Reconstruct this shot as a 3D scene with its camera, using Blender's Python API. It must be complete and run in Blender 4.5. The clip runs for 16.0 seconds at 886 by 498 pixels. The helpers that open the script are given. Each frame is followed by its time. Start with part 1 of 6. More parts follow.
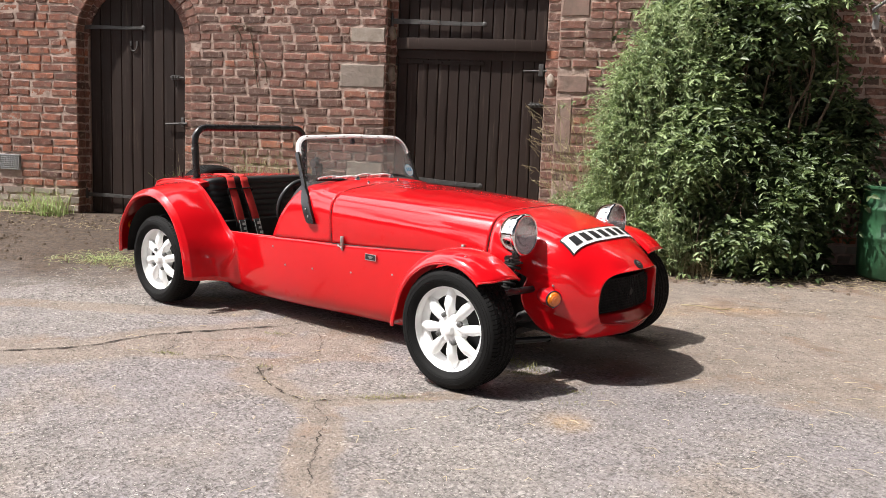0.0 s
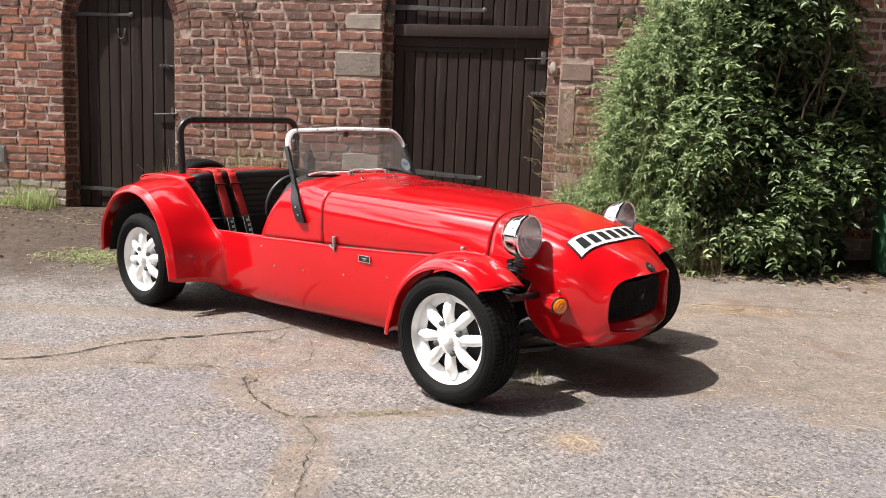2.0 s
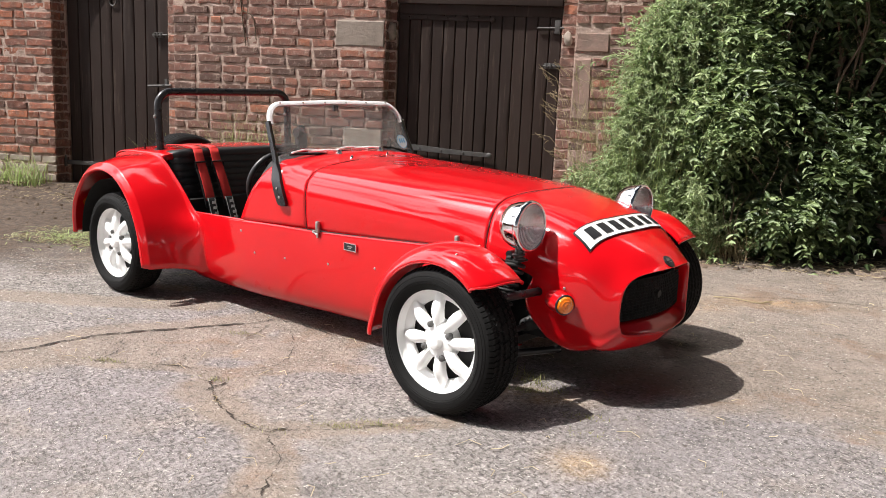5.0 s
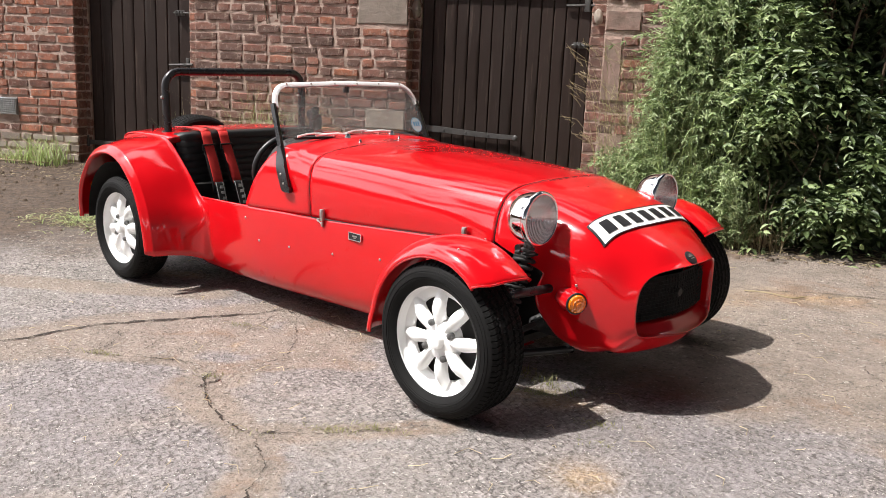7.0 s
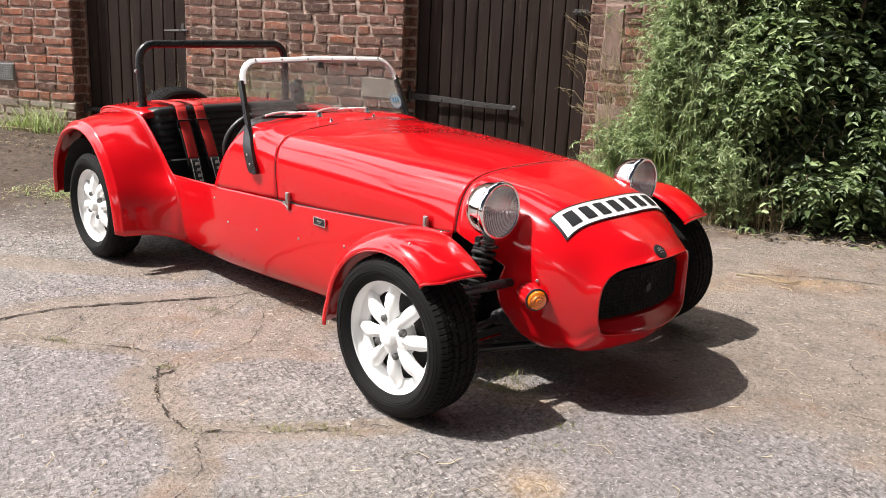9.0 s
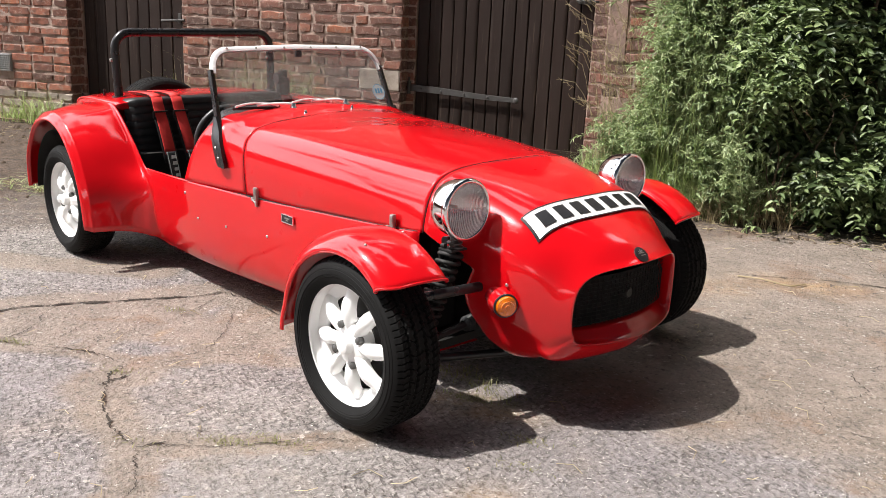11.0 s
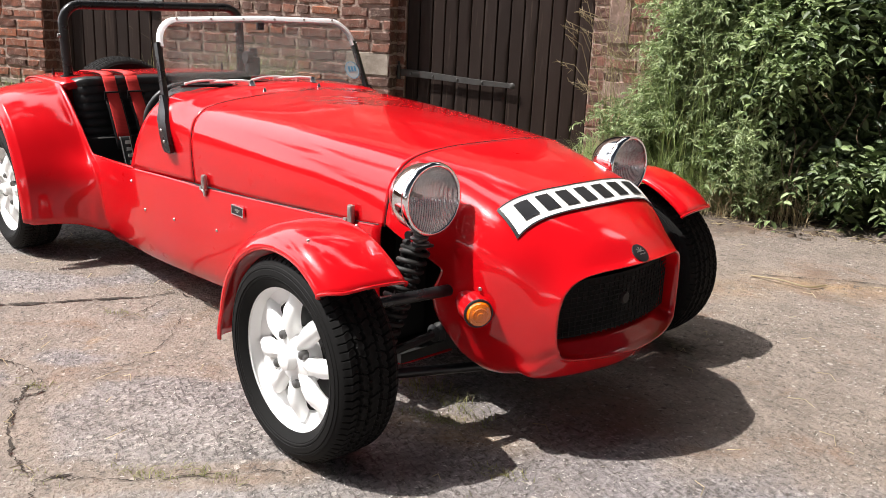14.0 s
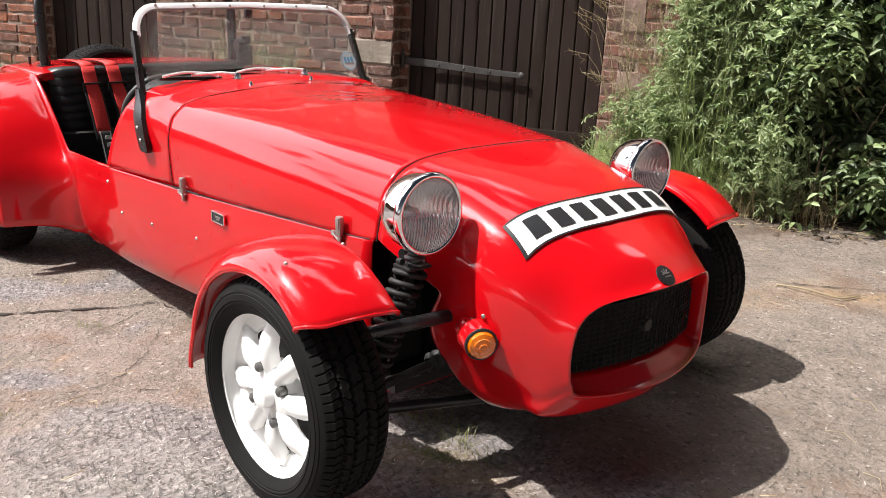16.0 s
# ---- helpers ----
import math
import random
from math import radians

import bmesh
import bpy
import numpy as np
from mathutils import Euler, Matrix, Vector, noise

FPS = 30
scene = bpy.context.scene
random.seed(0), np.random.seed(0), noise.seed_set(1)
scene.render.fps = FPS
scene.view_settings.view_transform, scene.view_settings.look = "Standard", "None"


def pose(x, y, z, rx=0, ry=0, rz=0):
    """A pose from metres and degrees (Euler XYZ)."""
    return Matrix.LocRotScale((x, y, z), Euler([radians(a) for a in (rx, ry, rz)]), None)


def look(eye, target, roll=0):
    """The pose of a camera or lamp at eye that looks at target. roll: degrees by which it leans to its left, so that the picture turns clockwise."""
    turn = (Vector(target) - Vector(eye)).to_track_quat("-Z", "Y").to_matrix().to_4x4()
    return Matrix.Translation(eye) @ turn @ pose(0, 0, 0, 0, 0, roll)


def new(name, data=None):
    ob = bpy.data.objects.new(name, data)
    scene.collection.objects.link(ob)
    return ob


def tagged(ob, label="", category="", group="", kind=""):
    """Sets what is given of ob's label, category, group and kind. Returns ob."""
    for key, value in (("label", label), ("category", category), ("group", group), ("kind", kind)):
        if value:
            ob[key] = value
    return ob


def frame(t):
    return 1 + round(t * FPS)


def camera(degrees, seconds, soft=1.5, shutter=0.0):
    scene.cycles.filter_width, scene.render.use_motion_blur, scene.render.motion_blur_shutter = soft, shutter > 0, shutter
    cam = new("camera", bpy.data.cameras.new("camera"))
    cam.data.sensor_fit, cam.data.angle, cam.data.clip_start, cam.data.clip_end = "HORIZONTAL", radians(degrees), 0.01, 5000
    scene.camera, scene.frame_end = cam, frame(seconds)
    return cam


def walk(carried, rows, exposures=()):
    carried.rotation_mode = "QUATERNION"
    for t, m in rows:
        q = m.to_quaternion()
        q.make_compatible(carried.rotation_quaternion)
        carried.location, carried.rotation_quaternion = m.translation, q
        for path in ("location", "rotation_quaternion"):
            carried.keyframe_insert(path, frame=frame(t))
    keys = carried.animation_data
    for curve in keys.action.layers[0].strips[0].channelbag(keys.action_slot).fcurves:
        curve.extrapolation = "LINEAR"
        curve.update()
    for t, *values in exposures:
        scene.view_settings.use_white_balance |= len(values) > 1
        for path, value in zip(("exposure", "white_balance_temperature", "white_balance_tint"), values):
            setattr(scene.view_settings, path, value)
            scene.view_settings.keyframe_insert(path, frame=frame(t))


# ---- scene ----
cam = camera(53.4, 16.0, soft=0.8)
PATH = [
    (0, (0.82, -0.03, 1.162), (0.406, 1.907, 0.884), 2.3),
    (0.5, (0.805, 0.034, 1.172), (0.392, 1.97, 0.887), 2.3),
    (1, (0.788, 0.099, 1.19), (0.376, 2.034, 0.895), 2.2),
    (1.5, (0.779, 0.164, 1.196), (0.367, 2.097, 0.895), 2.2),
    (2, (0.767, 0.246, 1.192), (0.355, 2.179, 0.885), 2.2),
    (2.5, (0.765, 0.328, 1.193), (0.353, 2.26, 0.877), 2.3),
    (3, (0.765, 0.401, 1.19), (0.354, 2.331, 0.866), 2.3),
    (3.5, (0.768, 0.457, 1.187), (0.353, 2.385, 0.854), 2.4),
    (6, (0.789, 0.848, 1.187), (0.301, 2.749, 0.804), 2.5),
    (6.5, (0.809, 0.895, 1.193), (0.297, 2.789, 0.801), 2.6),
    (7, (0.839, 0.935, 1.201), (0.313, 2.82, 0.786), 2.6),
    (7.5, (0.868, 0.978, 1.215), (0.333, 2.853, 0.767), 2.5),
    (8, (0.913, 1.037, 1.243), (0.368, 2.901, 0.768), 2.5),
    (8.5, (0.962, 1.093, 1.273), (0.405, 2.95, 0.781), 2.6),
    (9, (1.015, 1.15, 1.292), (0.445, 2.999, 0.784), 2.7),
    (11.5, (1.133, 1.488, 1.262), (0.513, 3.315, 0.736), 2.8),
    (12, (1.134, 1.579, 1.249), (0.512, 3.405, 0.721), 2.9),
    (12.5, (1.133, 1.64, 1.234), (0.506, 3.465, 0.705), 2.8),
    (13, (1.13, 1.695, 1.21), (0.504, 3.519, 0.68), 2.9),
    (13.5, (1.123, 1.751, 1.192), (0.496, 3.574, 0.657), 2.9),
    (14, (1.108, 1.83, 1.174), (0.479, 3.651, 0.636), 2.8),
    (14.5, (1.086, 1.917, 1.166), (0.454, 3.735, 0.622), 2.9),
    (15, (1.061, 2.008, 1.173), (0.426, 3.823, 0.623), 2.9),
    (15.5, (1.045, 2.071, 1.176), (0.409, 3.883, 0.62), 3.0),
    (16, (1.03, 2.109, 1.181), (0.389, 3.915, 0.61), 3.0),
]
walk(cam, [(t, look(eye, target, roll)) for t, eye, target, roll in PATH])

# ---- world and sun ----
SUN_DIR = Vector((-0.455, -0.255, 0.853)).normalized()      # towards the sun
CLOUD_BASE, CLOUD_LIT, CLOUD_GLOW, HAZE = 1.7, 39.0, 110.0, 9.0
world = bpy.data.worlds.new("world")
scene.world = world
world.use_nodes = True
wt = world.node_tree
wt.nodes.clear()
sky = wt.nodes.new("ShaderNodeTexSky")
sky.sky_type = "NISHITA"
sky.sun_disc = False
sky.sun_elevation = math.asin(SUN_DIR.z)
sky.sun_rotation = math.atan2(SUN_DIR.x, SUN_DIR.y)
sky.dust_density = 2.0


def sky_node(kind, **values):
    n = wt.nodes.new(kind)
    for k, v in values.items():
        n.inputs[k].default_value = v
    return n


def sky_math(op, a, b, c=0.0, clamp=False):
    n = wt.nodes.new("ShaderNodeMath")
    n.operation, n.use_clamp = op, clamp
    for i, v in enumerate((a, b, c)):
        if hasattr(v, "links"):
            wt.links.new(v, n.inputs[i])
        else:
            n.inputs[i].default_value = v
    return n.outputs[0]


# unseen broken sunlit cloud over blue sky, brightest towards the sun, where it scatters light forwards
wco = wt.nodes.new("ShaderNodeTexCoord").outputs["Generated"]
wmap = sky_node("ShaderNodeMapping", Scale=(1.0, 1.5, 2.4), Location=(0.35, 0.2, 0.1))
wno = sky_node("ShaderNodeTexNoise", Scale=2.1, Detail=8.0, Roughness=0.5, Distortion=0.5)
wdot = wt.nodes.new("ShaderNodeVectorMath")
wdot.operation = "DOT_PRODUCT"
wdot.inputs[1].default_value = SUN_DIR
wsep = wt.nodes.new("ShaderNodeSeparateXYZ")
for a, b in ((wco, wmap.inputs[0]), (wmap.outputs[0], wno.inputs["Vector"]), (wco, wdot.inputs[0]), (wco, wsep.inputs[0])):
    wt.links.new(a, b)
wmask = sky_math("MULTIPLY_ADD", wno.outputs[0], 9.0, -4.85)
waz = wt.nodes.new("ShaderNodeVectorMath")                   # unseen cloud added, thickening westwards, to brighten the paint's reflections
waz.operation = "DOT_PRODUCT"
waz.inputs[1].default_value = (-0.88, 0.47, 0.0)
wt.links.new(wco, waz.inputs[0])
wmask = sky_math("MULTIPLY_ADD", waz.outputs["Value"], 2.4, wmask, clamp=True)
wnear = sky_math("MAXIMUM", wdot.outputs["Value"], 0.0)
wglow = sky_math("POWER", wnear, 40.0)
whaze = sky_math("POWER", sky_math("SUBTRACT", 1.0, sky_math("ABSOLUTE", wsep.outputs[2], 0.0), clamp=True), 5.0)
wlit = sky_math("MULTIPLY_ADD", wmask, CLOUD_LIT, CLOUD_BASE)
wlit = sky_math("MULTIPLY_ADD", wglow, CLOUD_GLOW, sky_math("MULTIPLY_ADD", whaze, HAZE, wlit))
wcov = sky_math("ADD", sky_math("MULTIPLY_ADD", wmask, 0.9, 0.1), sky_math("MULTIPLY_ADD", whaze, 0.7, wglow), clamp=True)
wcl = wt.nodes.new("ShaderNodeVectorMath")
wcl.operation = "SCALE"
wcl.inputs[0].default_value = (1.0, 1.0, 1.05)
wblue = wt.nodes.new("ShaderNodeVectorMath")
wblue.operation = "SCALE"
wblue.inputs["Scale"].default_value = 0.115
wmx = wt.nodes.new("ShaderNodeMix")
wmx.data_type = "RGBA"
wbg = sky_node("ShaderNodeBackground", Strength=0.05)
wout = wt.nodes.new("ShaderNodeOutputWorld")
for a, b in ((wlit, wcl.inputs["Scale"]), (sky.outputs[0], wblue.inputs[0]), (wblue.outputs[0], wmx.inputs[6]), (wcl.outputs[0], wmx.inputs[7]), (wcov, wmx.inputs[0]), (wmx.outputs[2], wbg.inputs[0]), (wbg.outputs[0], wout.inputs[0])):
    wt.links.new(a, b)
sun = new("sun", bpy.data.lights.new("sun", "SUN"))
sun.data.energy, sun.data.angle, sun.data.color = 5.0, radians(0.55), (1.0, 0.955, 0.90)
sun.matrix_world = look(SUN_DIR * 40, (0, 0, 0))
scene.view_settings.exposure = 0.62


# ---- helpers of this scene ----
def herm(xs, ps, x):
    """Smooth curve through the points ps at the stations xs, at x."""
    n = len(xs)
    if x <= xs[0]:
        return np.array(ps[0], float)
    if x >= xs[-1]:
        return np.array(ps[-1], float)
    i = max(k for k in range(n - 1) if xs[k] <= x)
    p = np.array(ps, float)
    h = xs[i + 1] - xs[i]
    t = (x - xs[i]) / h

    def tan(k):
        if k == 0:
            return (p[1] - p[0]) / (xs[1] - xs[0])
        if k == n - 1:
            return (p[-1] - p[-2]) / (xs[-1] - xs[-2])
        return (p[k + 1] - p[k - 1]) / (xs[k + 1] - xs[k - 1])
    m0, m1 = tan(i) * h, tan(i + 1) * h
    return (2 * t**3 - 3 * t**2 + 1) * p[i] + (t**3 - 2 * t**2 + t) * m0 + (-2 * t**3 + 3 * t**2) * p[i + 1] + (t**3 - t**2) * m1


def mesh(name, verts, faces, material, parent=None, label="", smooth=True, sharp=40):
    me = bpy.data.meshes.new(name)
    me.from_pydata([tuple(map(float, v)) for v in verts], [], faces)
    if smooth:
        me.shade_smooth()
        if sharp:
            me.set_sharp_from_angle(angle=radians(sharp))
    me.materials.append(material)
    ob = new(name, me)
    if parent is not None:
        ob.parent = parent
    if label:
        ob["label"] = label
    return ob


def part(name, bm, material, parent=None, label="", smooth=True, sharp=40):
    me = bpy.data.meshes.new(name)
    bm.to_mesh(me)
    bm.free()
    if smooth:
        me.shade_smooth()
        me.set_sharp_from_angle(angle=radians(sharp))
    me.materials.append(material)
    ob = new(name, me)
    if parent is not None:
        ob.parent = parent
    if label:
        ob["label"] = label
    return ob


def grid(rows, closed=False):
    """Vertices and faces of a sheet through rows of points."""
    n, m = len(rows), len(rows[0])
    verts = [p for r in rows for p in r]
    faces = []
    for i in range(n - 1):
        for j in range(m if closed else m - 1):
            k = (j + 1) % m
            faces.append((i * m + j, i * m + k, (i + 1) * m + k, (i + 1) * m + j))
    return verts, faces


def thick(ob, t, offset=-1):
    mod = ob.modifiers.new("thickness", "SOLIDIFY")
    mod.thickness, mod.offset = t, offset
    return ob


def smooth_path(pts, n=8):
    xs = [0.0]
    for a, b in zip(pts, pts[1:]):
        xs.append(xs[-1] + max(1e-5, (Vector(b) - Vector(a)).length))
    tot = xs[-1]
    return [herm(xs, pts, tot * i / (n * (len(pts) - 1))) for i in range(n * (len(pts) - 1) + 1)]


def tube_data(pts, r, seg=10, caps=True):
    """Round bar along pts; r: one radius or one for each point."""
    verts, faces = [], []
    n = len(pts)
    up = Vector((0, 0, 1))
    prev = None
    for i, p in enumerate(pts):
        p = Vector(p)
        d = (Vector(pts[min(i + 1, n - 1)]) - Vector(pts[max(i - 1, 0)])).normalized()
        if prev is None:
            a = d.cross(up if abs(d.z) < 0.95 else Vector((1, 0, 0))).normalized()
        else:
            a = (prev - d * prev.dot(d)).normalized()
        prev = a
        b = d.cross(a)
        rr = r[i] if isinstance(r, (list, tuple)) else r
        for k in range(seg):
            w = 2 * math.pi * k / seg
            verts.append(p + (a * math.cos(w) + b * math.sin(w)) * rr)
    for i in range(n - 1):
        for k in range(seg):
            q = (k + 1) % seg
            faces.append((i * seg + k, i * seg + q, (i + 1) * seg + q, (i + 1) * seg + k))
    if caps:
        faces.append(tuple(range(seg))[::-1])
        faces.append(tuple((n - 1) * seg + k for k in range(seg)))
    return verts, faces


def tube(name, pts, r, material, parent=None, label="", seg=10):
    v, f = tube_data(pts, r, seg)
    return mesh(name, v, f, material, parent, label)


def join(*datas):
    verts, faces = [], []
    for v, f in datas:
        o = len(verts)
        verts += list(v)
        faces += [tuple(i + o for i in q) for q in f]
    return verts, faces


def lathe(profile, seg=48, axis="y", closed=False):
    """Turned form: profile of (radius, along) about an axis."""
    rows = []
    for r, h in profile:
        row = []
        for k in range(seg):
            w = 2 * math.pi * k / seg
            c, s = r * math.cos(w), r * math.sin(w)
            row.append((c, h, s) if axis == "y" else (h, c, s) if axis == "x" else (c, s, h))
        rows.append(row)
    if closed:
        rows.append(rows[0])
    return grid(rows, True)


def boxed(cx, cy, cz, sx, sy, sz, bev=0.0):
    """Vertices and faces of a box, its edges cut by bev."""
    bm = bmesh.new()
    bmesh.ops.create_cube(bm, size=1, matrix=Matrix.Translation((cx, cy, cz)) @ Matrix.Diagonal((sx, sy, sz, 1)))
    if bev:
        bmesh.ops.bevel(bm, geom=bm.edges[:], offset=bev, segments=2, affect="EDGES", profile=0.6)
    bm.verts.index_update()
    out = [v.co.copy() for v in bm.verts], [tuple(v.index for v in f.verts) for f in bm.faces]
    bm.free()
    return out


def moved(data, m):
    return [m @ Vector(v) for v in data[0]], data[1]


def box(name, c, s, material, parent=None, label="", bev=0.004, m=None):
    d = boxed(*c, *s, bev)
    if m is not None:
        d = moved(d, m)
    return mesh(name, *d, material, parent, label, sharp=50)


def ground_z(x, y):
    t = min(1.0, max(0.0, (y - 4.2) / 3.8))
    z = 0.12 * t ** 1.5
    if -8 < x < 5 and -1 < y < 9:
        z += 0.004 * noise.noise(Vector((x * 1.3, y * 1.3, 0))) + 0.0015 * noise.noise(Vector((x * 7, y * 7, 3)))
        if y > 6.9:
            z += 0.012 * min(1, (y - 6.9) * 2) * noise.noise(Vector((x * 5, y * 5, 8)))
    return z


# ---- materials ----
class Nodes:
    """A Principled material and short ways to build its tree."""

    def __init__(self, name, rough=0.6, metal=0.0, color=(0.5, 0.5, 0.5)):
        self.m = bpy.data.materials.new(name)
        self.m.use_nodes = True
        self.t = self.m.node_tree
        self.b = self.t.nodes["Principled BSDF"]
        self.set("Base Color", (*color, 1))
        self.set("Roughness", rough)
        self.set("Metallic", metal)
        self.co = None

    def set(self, key, v):
        if hasattr(v, "links"):
            self.t.links.new(v, self.b.inputs[key])
        else:
            self.b.inputs[key].default_value = v

    def node(self, kind, **values):
        n = self.t.nodes.new(kind)
        for k, v in values.items():
            self.put(n, k, v)
        return n

    def put(self, n, k, v):
        s = n.inputs[int(k[1:]) if k[0] == "i" and k[1:].isdigit() else k.replace("_", " ")]
        if hasattr(v, "links"):
            self.t.links.new(v, s)
        else:
            s.default_value = v

    def place(self, kind="Object"):
        if self.co is None:
            self.co = self.node("ShaderNodeTexCoord")
        return self.co.outputs[kind]

    def mapped(self, scale, kind="Object"):
        n = self.node("ShaderNodeMapping", Scale=scale)
        self.t.links.new(self.place(kind), n.inputs[0])
        return n.outputs[0]

    def noise(self, scale, detail=4, rough=0.55, vec=None, dist=0.0):
        n = self.node("ShaderNodeTexNoise", Scale=scale, Detail=detail, Roughness=rough, Distortion=dist)
        self.t.links.new(vec if vec is not None else self.place(), n.inputs["Vector"])
        return n.outputs[0]

    def voronoi(self, scale, feature="F1", vec=None, out=0):
        n = self.node("ShaderNodeTexVoronoi", Scale=scale)
        n.feature = feature
        self.t.links.new(vec if vec is not None else self.place(), n.inputs["Vector"])
        return n.outputs[out]

    def ramp(self, fac, *stops):
        n = self.node("ShaderNodeValToRGB")
        e = n.color_ramp.elements
        while len(e) < len(stops):
            e.new(0.5)
        for el, (p, c) in zip(e, stops):
            el.position = p
            el.color = (*c, 1) if isinstance(c, (tuple, list)) else (c, c, c, 1)
        self.t.links.new(fac, n.inputs[0])
        return n.outputs[0]

    def mix(self, fac, a, b, kind="MIX"):
        n = self.node("ShaderNodeMix")
        n.data_type, n.blend_type = "RGBA", kind
        for i, v in ((0, fac), (6, a), (7, b)):
            if hasattr(v, "links"):
                self.t.links.new(v, n.inputs[i])
            else:
                n.inputs[i].default_value = v if i == 0 else (*v, 1)
        return n.outputs[2]

    def math(self, op, a, b=0.0, c=0.0):
        n = self.node("ShaderNodeMath")
        n.operation = op
        for i, v in enumerate((a, b, c)):
            if hasattr(v, "links"):
                self.t.links.new(v, n.inputs[i])
            else:
                n.inputs[i].default_value = v
        return n.outputs[0]

    def bump(self, height, strength=0.3, dist=0.005):
        n = self.node("ShaderNodeBump", Strength=strength, Distance=dist)
        self.t.links.new(height, n.inputs["Height"])
        if self.b.inputs["Normal"].links:
            self.t.links.new(self.b.inputs["Normal"].links[0].from_socket, n.inputs["Normal"])
        self.t.links.new(n.outputs[0], self.b.inputs["Normal"])


def paint_red():
    k = Nodes("red_paint", 0.28)
    k.set("Base Color", k.mix(k.noise(2.2, 5), (0.52, 0.0025, 0.006), (0.59, 0.004, 0.009)))
    k.set("Roughness", k.ramp(k.noise(9, 6), (0.3, 0.27), (0.75, 0.36)))
    k.set("Coat Weight", 1.0)
    k.set("Coat IOR", 1.57)
    k.set("Specular IOR Level", 0.06)
    k.set("Coat Roughness", k.ramp(k.noise(6, 6, 0.7), (0.35, 0.035), (0.75, 0.10)))
    k.bump(k.noise(4.0, 2), 0.05, 0.008)
    k.bump(k.noise(1.0, 4, 0.5, k.mapped((1.2, 7, 7))), 0.014, 0.006)
    k.bump(k.noise(160, 2), 0.03, 0.001)
    return k.m


def plain(name, color, rough=0.5, metal=0.0, var=0.12, scale=30, bump=0.1, coat=0.0):
    k = Nodes(name, rough, metal)
    lo = tuple(c * (1 - var) for c in color)
    hi = tuple(min(1, c * (1 + var)) for c in color)
    k.set("Base Color", k.mix(k.noise(scale, 5), lo, hi))
    k.set("Roughness", k.ramp(k.noise(scale * 0.6, 4), (0.3, max(0.02, rough - 0.08)), (0.75, min(1, rough + 0.1))))
    if coat:
        k.set("Coat Weight", coat)
    if bump:
        k.bump(k.noise(scale * 5, 4), bump, 0.002)
    return k.m


def chrome_material():
    k = Nodes("chrome", 0.06, 1.0, (0.86, 0.86, 0.87))
    k.set("Roughness", k.ramp(k.noise(25, 5), (0.35, 0.03), (0.8, 0.14)))
    k.bump(k.noise(14, 3), 0.05, 0.002)
    return k.m


def glass_material(name, color=(0.97, 0.98, 0.98), rough=0.0):
    m = bpy.data.materials.new(name)
    m.use_nodes = True
    t = m.node_tree
    t.nodes.clear()
    g = t.nodes.new("ShaderNodeBsdfGlossy")
    g.inputs["Roughness"].default_value = 0.02
    tr = t.nodes.new("ShaderNodeBsdfTransparent")
    tr.inputs[0].default_value = (*color, 1)
    f = t.nodes.new("ShaderNodeLayerWeight")
    f.inputs[0].default_value = 0.2
    mx = t.nodes.new("ShaderNodeMixShader")
    o = t.nodes.new("ShaderNodeOutputMaterial")
    for a, b in ((f.outputs[0], mx.inputs[0]), (tr.outputs[0], mx.inputs[1]), (g.outputs[0], mx.inputs[2]), (mx.outputs[0], o.inputs[0])):
        t.links.new(a, b)
    return m


def rubber():
    k = Nodes("tyre_rubber", 0.72)
    k.set("Base Color", k.mix(k.noise(7, 6), (0.0035, 0.0035, 0.0035), (0.0095, 0.009, 0.0088)))
    k.set("Specular IOR Level", 0.16)
    k.bump(k.noise(220, 3), 0.12, 0.001)
    return k.m


